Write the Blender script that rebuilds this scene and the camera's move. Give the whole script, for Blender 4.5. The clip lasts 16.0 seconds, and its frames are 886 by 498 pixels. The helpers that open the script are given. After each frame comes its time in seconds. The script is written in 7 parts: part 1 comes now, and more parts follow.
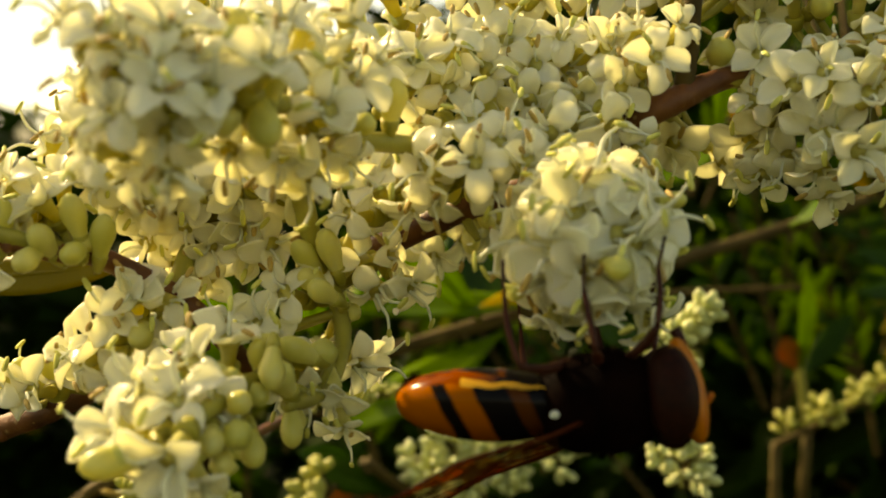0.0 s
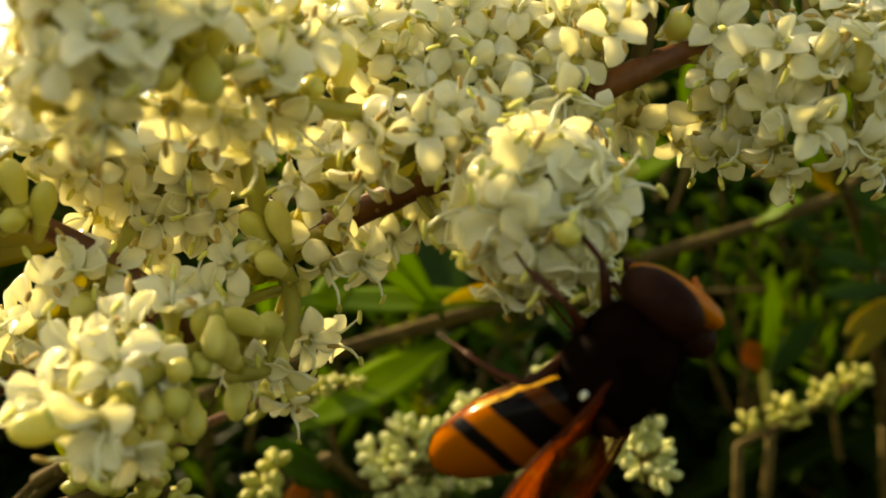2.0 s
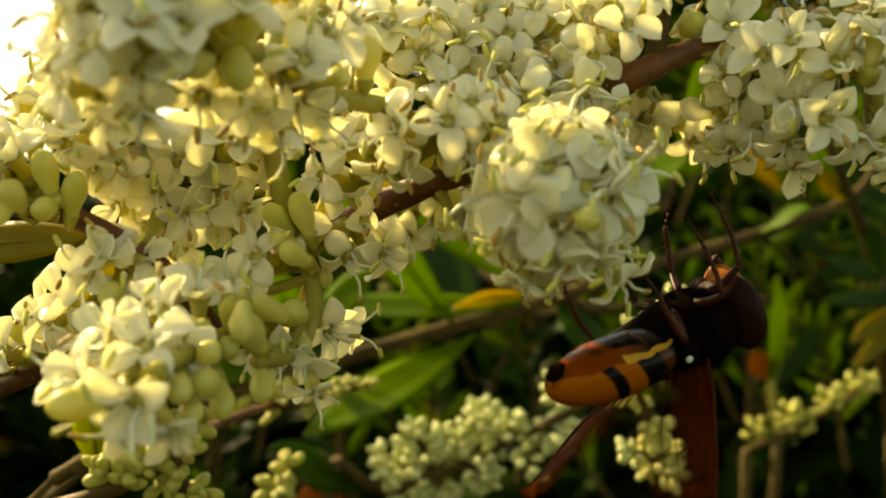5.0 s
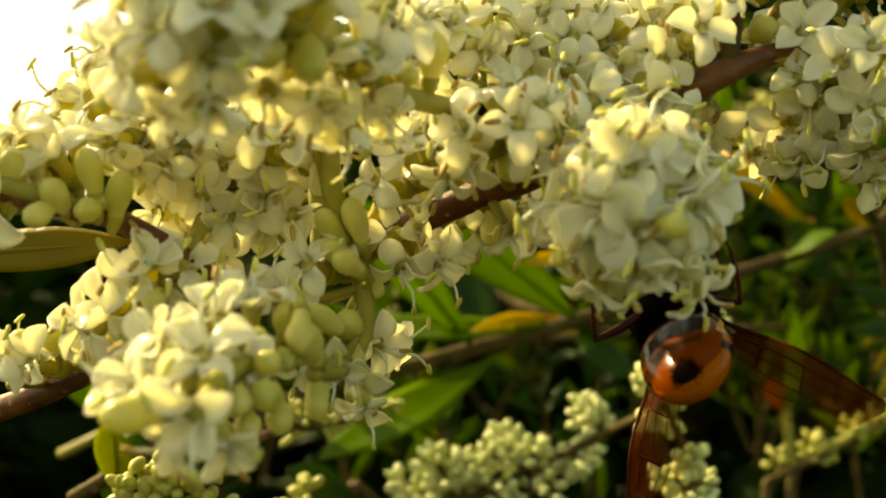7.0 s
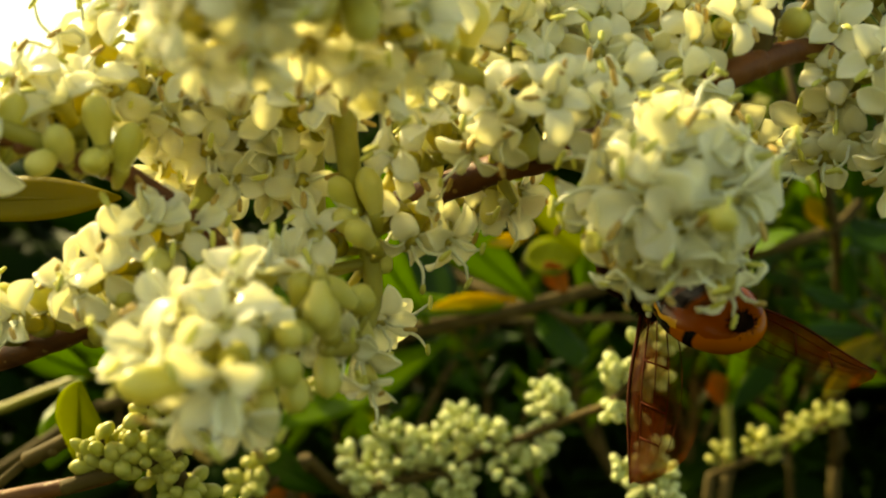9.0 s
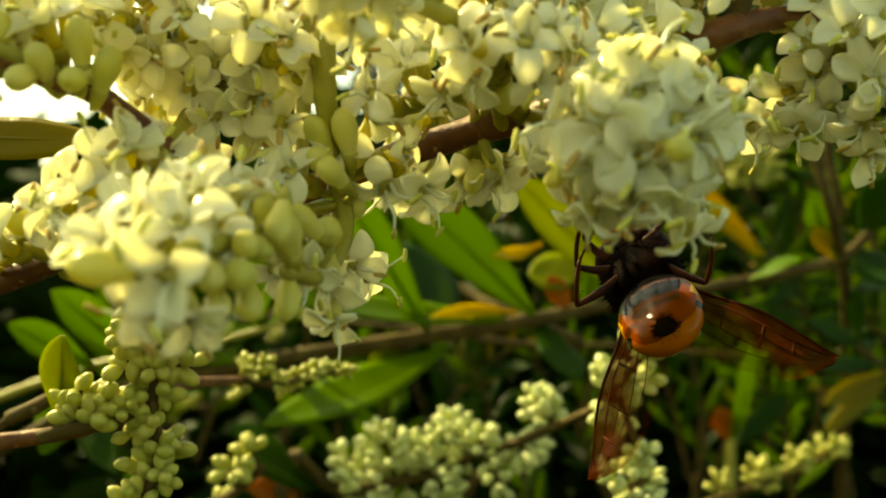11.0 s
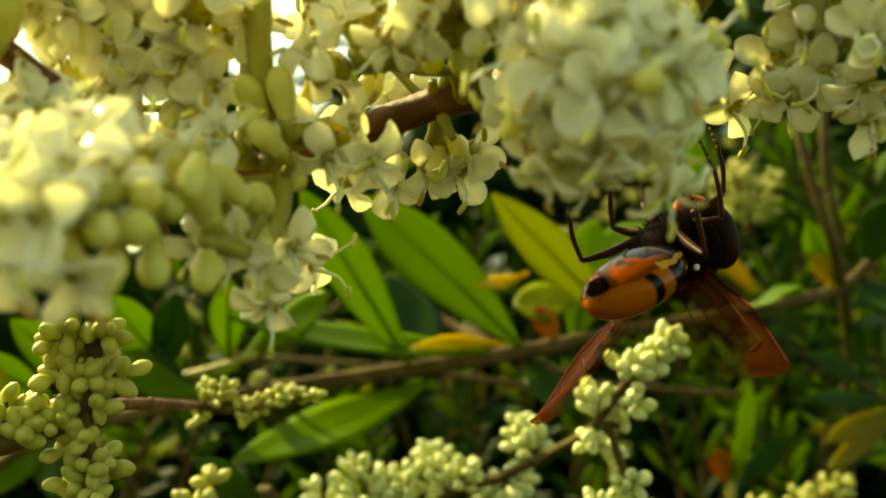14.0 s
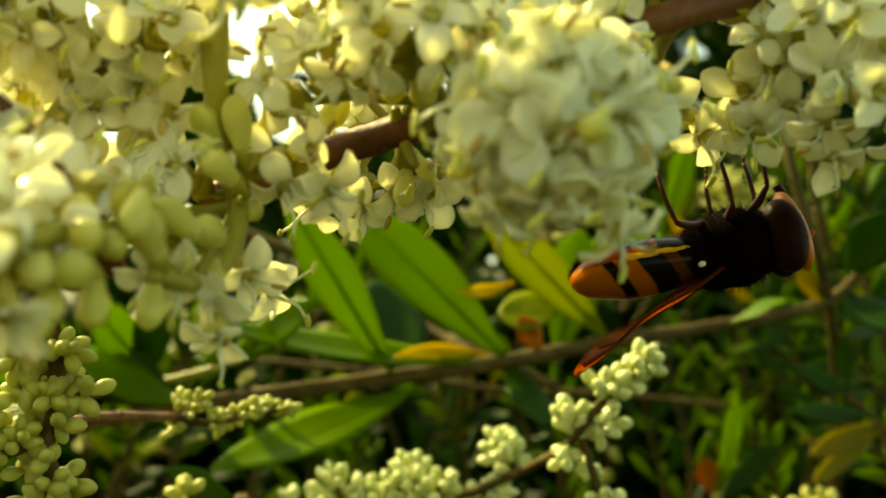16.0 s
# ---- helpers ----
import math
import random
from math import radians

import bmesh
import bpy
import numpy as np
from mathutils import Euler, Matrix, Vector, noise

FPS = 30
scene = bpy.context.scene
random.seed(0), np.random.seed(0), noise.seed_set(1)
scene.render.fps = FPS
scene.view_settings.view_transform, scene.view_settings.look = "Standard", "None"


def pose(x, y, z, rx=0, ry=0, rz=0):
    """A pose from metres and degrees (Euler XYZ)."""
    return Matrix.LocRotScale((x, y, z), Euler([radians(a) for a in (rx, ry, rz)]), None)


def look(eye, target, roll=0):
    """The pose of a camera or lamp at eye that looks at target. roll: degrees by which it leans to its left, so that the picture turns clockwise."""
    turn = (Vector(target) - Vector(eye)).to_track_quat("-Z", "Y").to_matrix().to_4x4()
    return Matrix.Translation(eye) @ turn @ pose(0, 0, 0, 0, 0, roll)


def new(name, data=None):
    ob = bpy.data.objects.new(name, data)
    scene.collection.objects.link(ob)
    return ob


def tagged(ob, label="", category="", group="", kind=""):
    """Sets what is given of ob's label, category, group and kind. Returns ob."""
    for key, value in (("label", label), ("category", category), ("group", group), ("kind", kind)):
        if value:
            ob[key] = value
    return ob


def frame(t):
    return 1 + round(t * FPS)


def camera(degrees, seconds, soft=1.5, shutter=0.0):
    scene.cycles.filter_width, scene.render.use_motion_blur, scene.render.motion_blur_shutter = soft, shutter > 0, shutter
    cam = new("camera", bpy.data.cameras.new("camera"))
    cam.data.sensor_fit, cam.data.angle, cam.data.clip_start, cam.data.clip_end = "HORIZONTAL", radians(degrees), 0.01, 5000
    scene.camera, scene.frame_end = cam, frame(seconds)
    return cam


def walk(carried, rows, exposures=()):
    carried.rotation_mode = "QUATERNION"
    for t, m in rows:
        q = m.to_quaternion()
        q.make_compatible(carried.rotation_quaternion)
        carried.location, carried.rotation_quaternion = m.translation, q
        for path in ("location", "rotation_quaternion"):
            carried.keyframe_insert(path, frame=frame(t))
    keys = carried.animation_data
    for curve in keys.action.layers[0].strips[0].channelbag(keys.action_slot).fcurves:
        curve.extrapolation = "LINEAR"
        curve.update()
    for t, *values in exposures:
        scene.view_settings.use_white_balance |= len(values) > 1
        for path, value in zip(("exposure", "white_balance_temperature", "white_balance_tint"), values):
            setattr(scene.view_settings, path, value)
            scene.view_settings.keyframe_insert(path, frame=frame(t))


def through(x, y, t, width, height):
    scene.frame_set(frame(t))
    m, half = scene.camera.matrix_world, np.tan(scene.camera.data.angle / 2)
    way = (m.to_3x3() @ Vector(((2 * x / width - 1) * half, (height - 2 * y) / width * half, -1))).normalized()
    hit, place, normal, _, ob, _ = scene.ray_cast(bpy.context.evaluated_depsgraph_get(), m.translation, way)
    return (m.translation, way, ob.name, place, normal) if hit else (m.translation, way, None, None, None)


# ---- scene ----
# ---- camera ----
UP = 1.1          # height of the first eye over the ground
cam = camera(40.6, 16.0, soft=1.8)
cam.data.dof.use_dof = True
cam.data.dof.focus_distance = 0.078
cam.data.dof.aperture_fstop = 52.0
PATH = [
    (0.0, 0.00, -0.00, -0.00, -0.000, -0.000, 0.000),
    (0.5, 1.07, 2.87, -0.29, 0.083, -0.285, -0.509),
    (1.0, 2.44, 3.14, -2.73, 0.328, 1.541, -0.999),
    (1.5, 2.73, 2.31, -4.02, 0.061, 2.115, -0.825),
    (2.0, 1.19, 1.38, -2.23, -1.378, 0.532, -0.556),
    (2.5, 1.42, 0.61, -3.15, -1.419, 1.277, -0.601),
    (3.0, 0.65, -0.25, -3.03, -2.192, 1.169, -0.555),
    (3.5, 0.14, -0.53, -2.28, -2.621, 0.600, -0.481),
    (6.0, 0.21, 0.84, -4.79, -0.461, 1.868, -0.682),
    (6.5, -1.80, 2.03, -4.79, -1.043, 2.015, -0.708),
    (7.0, -3.74, 3.54, -4.88, -1.663, 2.697, -1.412),
    (7.5, -5.98, 5.18, -3.68, -2.611, 2.662, -2.600),
    (8.0, -8.72, 7.07, -3.55, -4.357, 1.513, -3.837),
    (10.5, -7.17, 5.43, -9.48, -4.892, 3.234, -6.317),
    (11.0, -4.83, 5.73, -10.70, -4.180, 4.102, -7.633),
    (11.5, -4.84, 8.43, -12.06, -4.669, 4.785, -6.728),
    (12.0, -4.16, 9.00, -13.96, -4.699, 5.413, -6.298),
    (12.5, -2.34, 10.87, -13.28, -4.098, 4.647, -7.683),
    (13.0, -1.56, 12.05, -13.63, -3.955, 5.013, -7.887),
    (13.5, -1.05, 13.65, -13.74, -3.855, 5.978, -7.662),
    (14.0, -1.16, 13.52, -14.03, -4.124, 6.951, -7.407),
    (14.5, -0.41, 12.95, -13.70, -4.062, 7.293, -7.917),
    (15.0, -0.07, 12.73, -12.93, -4.180, 7.310, -8.233),
    (15.5, 0.73, 14.14, -11.65, -4.065, 7.051, -8.566),
    (16.0, 0.89, 13.67, -11.66, -4.152, 6.648, -8.329),
]


def at(x, y, z):
    """A place from millimetres round the first eye, in metres."""
    return Vector((x * 0.001, y * 0.001, UP + z * 0.001))


walk(cam, [(t, Matrix.Translation(at(x, y, z)) @ pose(0, 0, 0, 90 + pitch, roll, yaw)) for t, x, y, z, yaw, pitch, roll in PATH],
     exposures=[(0.0, 1.26, 15000, 5), (1.5, 1.44, 15500, 4), (8.0, 1.50, 15500, -3), (12.5, 1.72, 19500, -18), (16.0, 1.80, 19500, -18)])

# ---- light ----
SUN_FROM = Vector((-0.64, 0.46, 0.64)).normalized()
world = bpy.data.worlds.new("sky")
scene.world = world
world.use_nodes = True
wn = world.node_tree
sky = wn.nodes.new("ShaderNodeTexSky")
sky.sky_type = "NISHITA"
sky.sun_disc = False
sky.sun_elevation = math.asin(SUN_FROM.z)
sky.sun_rotation = math.atan2(SUN_FROM.x, SUN_FROM.y)
sky.dust_density = 1.6
wn.nodes["Background"].inputs["Strength"].default_value = 0.112
wn.links.new(sky.outputs[0], wn.nodes["Background"].inputs["Color"])
sun = new("sun", bpy.data.lights.new("sun", "SUN"))
sun.data.energy = 3.4
sun.data.angle = radians(0.6)
sun.data.color = (1.0, 0.95, 0.84)
sun.matrix_world = look(SUN_FROM * 50, (0, 0, 0))


# ---- materials ----
def material(name, build):
    m = bpy.data.materials.new(name)
    m.use_nodes = True
    nt = m.node_tree
    nt.nodes.clear()
    out = nt.nodes.new("ShaderNodeOutputMaterial")
    nt.links.new(build(nt), out.inputs["Surface"])
    return m


def noise_ramp(nt, scale, stops, detail=4.0, space="Object", stretch=(1, 1, 1)):
    """Colour from a noise in object space through a ramp."""
    co = nt.nodes.new("ShaderNodeTexCoord")
    mp = nt.nodes.new("ShaderNodeMapping")
    mp.inputs["Scale"].default_value = stretch
    nz = nt.nodes.new("ShaderNodeTexNoise")
    nz.inputs["Scale"].default_value = scale
    nz.inputs["Detail"].default_value = detail
    rp = nt.nodes.new("ShaderNodeValToRGB")
    while len(rp.color_ramp.elements) < len(stops):
        rp.color_ramp.elements.new(0.5)
    for e, (p, c) in zip(rp.color_ramp.elements, stops):
        e.position, e.color = p, (*c, 1)
    nt.links.new(co.outputs[space], mp.inputs["Vector"])
    nt.links.new(mp.outputs[0], nz.inputs["Vector"])
    nt.links.new(nz.outputs["Fac"], rp.inputs["Fac"])
    return rp.outputs["Color"], nz.outputs["Fac"], mp.outputs[0]


def mixed(nt, fac, a, b, mode="MIX"):
    mx = nt.nodes.new("ShaderNodeMix")
    mx.data_type, mx.blend_type = "RGBA", mode
    for s, v in ((0, fac), (6, a), (7, b)):
        if isinstance(v, (int, float)):
            mx.inputs[s].default_value = v
        elif isinstance(v, tuple):
            mx.inputs[s].default_value = (*v, 1)
        else:
            nt.links.new(v, mx.inputs[s])
    return mx.outputs[2]


def surface(nt, colour, rough=0.5, bump=None, strength=0.2, distance=0.0002, spec=0.5, coat=0.0, through=0.0, through_colour=None, metal=0.0):
    """Principled, with light let through a thin sheet where through > 0."""
    b = nt.nodes.new("ShaderNodeBsdfPrincipled")
    b.inputs["Roughness"].default_value = rough
    b.inputs["Specular IOR Level"].default_value = spec
    b.inputs["Coat Weight"].default_value = coat
    b.inputs["Metallic"].default_value = metal
    if isinstance(colour, tuple):
        b.inputs["Base Color"].default_value = (*colour, 1)
    else:
        nt.links.new(colour, b.inputs["Base Color"])
    if bump is not None:
        bp = nt.nodes.new("ShaderNodeBump")
        bp.inputs["Strength"].default_value = strength
        bp.inputs["Distance"].default_value = distance
        nt.links.new(bump, bp.inputs["Height"])
        nt.links.new(bp.outputs[0], b.inputs["Normal"])
    if not through:
        return b.outputs[0]
    tr = nt.nodes.new("ShaderNodeBsdfTranslucent")
    c = through_colour if through_colour is not None else colour
    if isinstance(c, tuple):
        tr.inputs["Color"].default_value = (*c, 1)
    else:
        nt.links.new(c, tr.inputs["Color"])
    mx = nt.nodes.new("ShaderNodeMixShader")
    mx.inputs[0].default_value = through
    nt.links.new(b.outputs[0], mx.inputs[1])
    nt.links.new(tr.outputs[0], mx.inputs[2])
    return mx.outputs[0]


def per_object(nt, colour, low, high):
    """Multiply a colour by a shade of its own for each object."""
    info = nt.nodes.new("ShaderNodeObjectInfo")
    rp = nt.nodes.new("ShaderNodeValToRGB")
    rp.color_ramp.elements[0].color, rp.color_ramp.elements[1].color = (*low, 1), (*high, 1)
    nt.links.new(info.outputs["Random"], rp.inputs["Fac"])
    return mixed(nt, 1.0, colour, rp.outputs["Color"], "MULTIPLY")


def per_island(nt, colour, low, high):
    geo = nt.nodes.new("ShaderNodeNewGeometry")
    rp = nt.nodes.new("ShaderNodeValToRGB")
    rp.color_ramp.elements[0].color, rp.color_ramp.elements[1].color = (*low, 1), (*high, 1)
    nt.links.new(geo.outputs["Random Per Island"], rp.inputs["Fac"])
    return mixed(nt, 1.0, colour, rp.outputs["Color"], "MULTIPLY")


def petal_build(nt):
    c, f, mp = noise_ramp(nt, 420, [(0.3, (0.95, 0.95, 0.85)), (0.7, (0.98, 0.98, 0.94))])
    w = nt.nodes.new("ShaderNodeTexNoise")
    w.inputs["Scale"].default_value = 1500
    nt.links.new(mp, w.inputs["Vector"])
    c = per_object(nt, c, (0.95, 0.95, 0.86), (1, 1, 1))
    return surface(nt, c, 0.27, w.outputs["Fac"], 0.2, 0.00005, spec=0.5, through=0.56, through_colour=(0.98, 0.95, 0.68))


def tube_build(nt):
    # cream tube, deepened to gold: shadow between the flowers is put into it
    c, f, _ = noise_ramp(nt, 600, [(0.3, (0.58, 0.50, 0.08)), (0.7, (0.80, 0.76, 0.32))])
    return surface(nt, c, 0.4, f, 0.3, 0.0001, spec=0.45, through=0.4, through_colour=(0.80, 0.70, 0.16))


def calyx_build(nt):
    # darkened golden, so the gaps' shadow is painted into the calyx colour
    c, f, _ = noise_ramp(nt, 700, [(0.3, (0.30, 0.26, 0.03)), (0.7, (0.46, 0.41, 0.08))])
    return surface(nt, c, 0.5, f, 0.4, 0.0001, through=0.2, through_colour=(0.5, 0.5, 0.1))


def bud_build(nt):
    c, f, _ = noise_ramp(nt, 380, [(0.25, (0.58, 0.53, 0.11)), (0.75, (0.80, 0.75, 0.31))])
    c = per_object(nt, c, (0.84, 0.88, 0.66), (1.06, 1.05, 1.05))
    return surface(nt, c, 0.30, f, 0.2, 0.00008, spec=0.5, through=0.32, through_colour=(0.82, 0.76, 0.32))


def green_bud_build(nt):
    c, f, _ = noise_ramp(nt, 500, [(0.25, (0.36, 0.34, 0.06)), (0.75, (0.58, 0.54, 0.17))])
    c = per_object(nt, c, (0.8, 0.86, 0.7), (1.1, 1.1, 1.1))
    return surface(nt, c, 0.42, f, 0.3, 0.0001, spec=0.45, through=0.25, through_colour=(0.5, 0.55, 0.16))


def pale_bud_build(nt):
    c, f, _ = noise_ramp(nt, 500, [(0.25, (0.52, 0.54, 0.22)), (0.75, (0.76, 0.76, 0.45))])
    c = per_object(nt, c, (0.8, 0.86, 0.7), (1.1, 1.1, 1.1))
    return surface(nt, c, 0.42, f, 0.3, 0.0001, spec=0.45, through=0.25, through_colour=(0.6, 0.63, 0.22))


def bark_build(nt):
    c, f, mp = noise_ramp(nt, 320, [(0.25, (0.050, 0.014, 0.004)), (0.55, (0.130, 0.042, 0.010)), (0.85, (0.24, 0.105, 0.030))], 8)
    v = nt.nodes.new("ShaderNodeTexVoronoi")
    v.inputs["Scale"].default_value = 900
    nt.links.new(mp, v.inputs["Vector"])
    spots = nt.nodes.new("ShaderNodeMath")
    spots.operation, spots.inputs[1].default_value = "LESS_THAN", 0.16
    nt.links.new(v.outputs["Distance"], spots.inputs[0])
    c = mixed(nt, spots.outputs[0], c, (0.24, 0.14, 0.06))
    return surface(nt, c, 0.5, f, 1.0, 0.0004, spec=0.3)


def twig_build(nt):
    c, f, _ = noise_ramp(nt, 260, [(0.25, (0.036, 0.023, 0.006)), (0.55, (0.075, 0.050, 0.014)), (0.85, (0.14, 0.10, 0.032))], 8)
    return surface(nt, c, 0.7, f, 0.8, 0.0003, spec=0.12)


def stalk_build(nt):
    c, f, _ = noise_ramp(nt, 420, [(0.25, (0.20, 0.18, 0.025)), (0.75, (0.36, 0.32, 0.06))], 5)
    return surface(nt, c, 0.5, f, 0.6, 0.0002, spec=0.4)


def leaf_colours(dark, light, glow, share=0.45, rough=0.34):
    def build(nt):
        c, f, mp = noise_ramp(nt, 90, [(0.25, dark), (0.75, light)], 5)
        veins = nt.nodes.new("ShaderNodeTexNoise")
        veins.inputs["Scale"].default_value = 700
        nt.links.new(mp, veins.inputs["Vector"])
        c = per_object(nt, c, (0.8, 0.85, 0.75), (1.12, 1.08, 1.1))
        return surface(nt, c, rough, veins.outputs["Fac"], 0.4, 0.0003, spec=0.10, through=share, through_colour=glow)
    return build


def far_leaf_shade_build(nt):
    # near-black green: the shade inside the shrub is put into the leaf colour
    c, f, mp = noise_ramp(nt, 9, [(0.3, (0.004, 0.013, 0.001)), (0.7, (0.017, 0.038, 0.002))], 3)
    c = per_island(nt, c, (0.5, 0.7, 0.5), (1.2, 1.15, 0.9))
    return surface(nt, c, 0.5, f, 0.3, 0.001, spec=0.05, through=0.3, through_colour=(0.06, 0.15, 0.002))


def far_yellow_build(nt):
    c, f, mp = noise_ramp(nt, 30, [(0.3, (0.22, 0.13, 0.01)), (0.7, (0.34, 0.23, 0.03))], 3)
    return surface(nt, c, 0.45, f, 0.3, 0.001, through=0.35, through_colour=(0.7, 0.4, 0.03))


def soil_build(nt):
    c, f, mp = noise_ramp(nt, 14, [(0.3, (0.022, 0.016, 0.010)), (0.5, (0.030, 0.034, 0.012)), (0.8, (0.030, 0.052, 0.012))], 9)
    return surface(nt, c, 0.9, f, 0.9, 0.02, spec=0.2)


PETAL = material("petal_cream_white", petal_build)
TUBE = material("flower_tube_cream_shade", tube_build)
CALYX = material("calyx_shade_gold", calyx_build)
BUD = material("bud_ivory", bud_build)
GREEN_BUD = material("bud_green_white", green_bud_build)
PALE_BUD = material("bud_pale_cream_green", pale_bud_build)
BARK = material("bark_red_brown", bark_build)
TWIG = material("twig_olive_brown", twig_build)
STALK = material("stalk_green", stalk_build)
LEAF = material("leaf_fresh_green", leaf_colours((0.060, 0.122, 0.004), (0.098, 0.180, 0.007), (0.33, 0.49, 0.006)))
# dark green leaves; on the mixed shoots this tone also stands for shade
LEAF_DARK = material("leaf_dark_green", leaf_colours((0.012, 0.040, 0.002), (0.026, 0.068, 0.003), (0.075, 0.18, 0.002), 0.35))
LEAF_LIME = material("leaf_lime", leaf_colours((0.13, 0.16, 0.012), (0.21, 0.24, 0.022), (0.52, 0.56, 0.02)))
LEAF_YELLOW = material("leaf_withered_yellow", leaf_colours((0.46, 0.27, 0.012), (0.62, 0.46, 0.035), (0.82, 0.55, 0.02)))
LEAF_ORANGE = material("leaf_withered_orange", leaf_colours((0.28, 0.08, 0.015), (0.40, 0.15, 0.02), (0.5, 0.15, 0.010), 0.3))
LEAF_OLIVE = material("leaf_olive_yellow", leaf_colours((0.13, 0.105, 0.006), (0.22, 0.17, 0.012), (0.36, 0.27, 0.008), 0.35))
FAR_LEAF_SHADE = material("far_leaf_shade_dark", far_leaf_shade_build)
FAR_YELLOW = material("far_leaf_yellow", far_yellow_build)
SOIL = material("soil_and_moss", soil_build)
FILAMENT = material("filament_white", lambda nt: surface(nt, noise_ramp(nt, 900, [(0.3, (0.78, 0.80, 0.62)), (0.7, (0.88, 0.88, 0.76))])[0], 0.4, through=0.3, through_colour=(0.8, 0.8, 0.5)))
ANTHER = material("anther_yellow", lambda nt: surface(nt, noise_ramp(nt, 1500, [(0.3, (0.46, 0.44, 0.07)), (0.7, (0.66, 0.64, 0.18))])[0], 0.7))
ANTHER_BROWN = material("anther_brown", lambda nt: surface(nt, noise_ramp(nt, 1500, [(0.3, (0.36, 0.22, 0.05)), (0.7, (0.54, 0.38, 0.12))])[0], 0.7))


# ---- mesh tools (millimetres in, metres out) ----
def mesh_of(name, verts, faces, mats, slots=None, smooth=True):
    me = bpy.data.meshes.new(name)
    me.from_pydata([tuple(0.001 * c for c in v) for v in verts], [], faces)
    for m in mats:
        me.materials.append(m)
    if slots is not None:
        me.polygons.foreach_set("material_index", slots)
    me.polygons.foreach_set("use_smooth", [smooth] * len(faces))
    me.update()
    return me


def thing(name, x, y, z, label, category, group="", kind=""):
    ob = new(name)
    ob.location = at(x, y, z)
    ob.empty_display_size = 0.002
    return tagged(ob, label, category, group, kind)


def part(name, me, parent, m=None, label=""):
    ob = new(name, me)
    ob.parent = parent
    if m is not None:
        ob.matrix_basis = m
    return tagged(ob, label)


def lathe(profile, n=12, lobes=0, depth=0.0):
    """Verts and faces of a turned body along +z from (radius, height) pairs, closed at both ends."""
    vs, fs = [], []
    for r, h in profile:
        for i in range(n):
            a = 2 * math.pi * i / n
            k = r * (1 - depth * (0.5 + 0.5 * math.cos(lobes * a)) ** 6) if lobes else r
            vs.append((k * math.cos(a), k * math.sin(a), h))
    for j in range(len(profile) - 1):
        for i in range(n):
            k = (i + 1) % n
            fs.append((j * n + i, j * n + k, (j + 1) * n + k, (j + 1) * n + i))
    fs.append(tuple(range(n - 1, -1, -1)))
    fs.append(tuple(range((len(profile) - 1) * n, len(profile) * n)))
    return vs, fs


def tube(points, radii, n=8, rough=0.0, seed=0):
    """Verts and faces of a rounded rod through points (mm)."""
    rnd = random.Random(seed)
    pts = [Vector(p) for p in points]
    vs, fs = [], []
    up = Vector((0.31, 0.22, 0.93))
    for i, p in enumerate(pts):
        d = (pts[min(i + 1, len(pts) - 1)] - pts[max(i - 1, 0)]).normalized()
        a = d.cross(up)
        a = a.normalized() if a.length > 1e-4 else d.orthogonal().normalized()
        b = d.cross(a)
        for k in range(n):
            w = 2 * math.pi * k / n
            r = radii[i] * (1 + rough * rnd.uniform(-1, 1))
            vs.append(tuple(p + a * (r * math.cos(w)) + b * (r * math.sin(w))))
    for j in range(len(pts) - 1):
        for i in range(n):
            k = (i + 1) % n
            fs.append((j * n + i, j * n + k, (j + 1) * n + k, (j + 1) * n + i))
    fs.append(tuple(range(n - 1, -1, -1)))
    fs.append(tuple(range((len(pts) - 1) * n, len(pts) * n)))
    return vs, fs


def smooth_line(points, radii, steps=5):
    """Catmull-Rom through points, with radii."""
    P = [Vector(p) for p in points]
    if len(P) < 3:
        steps = max(steps, 4)
    out, rad = [], []
    for i in range(len(P) - 1):
        a, b, c, d = P[max(i - 1, 0)], P[i], P[i + 1], P[min(i + 2, len(P) - 1)]
        for s in range(steps):
            t = s / steps
            out.append(0.5 * ((2 * b) + (c - a) * t + (2 * a - 5 * b + 4 * c - d) * t * t + (3 * b - a - 3 * c + d) * t ** 3))
            rad.append(radii[i] + (radii[i + 1] - radii[i]) * t)
    return out + [P[-1]], rad + [radii[-1]]


def joined(pieces):
    """One vertex and face list, and slot list, from (verts, faces, slot) pieces."""
    vs, fs, sl = [], [], []
    for v, f, s in pieces:
        o = len(vs)
        vs += v
        fs += [tuple(i + o for i in q) for q in f]
        sl += [s] * len(f)
    return vs, fs, sl


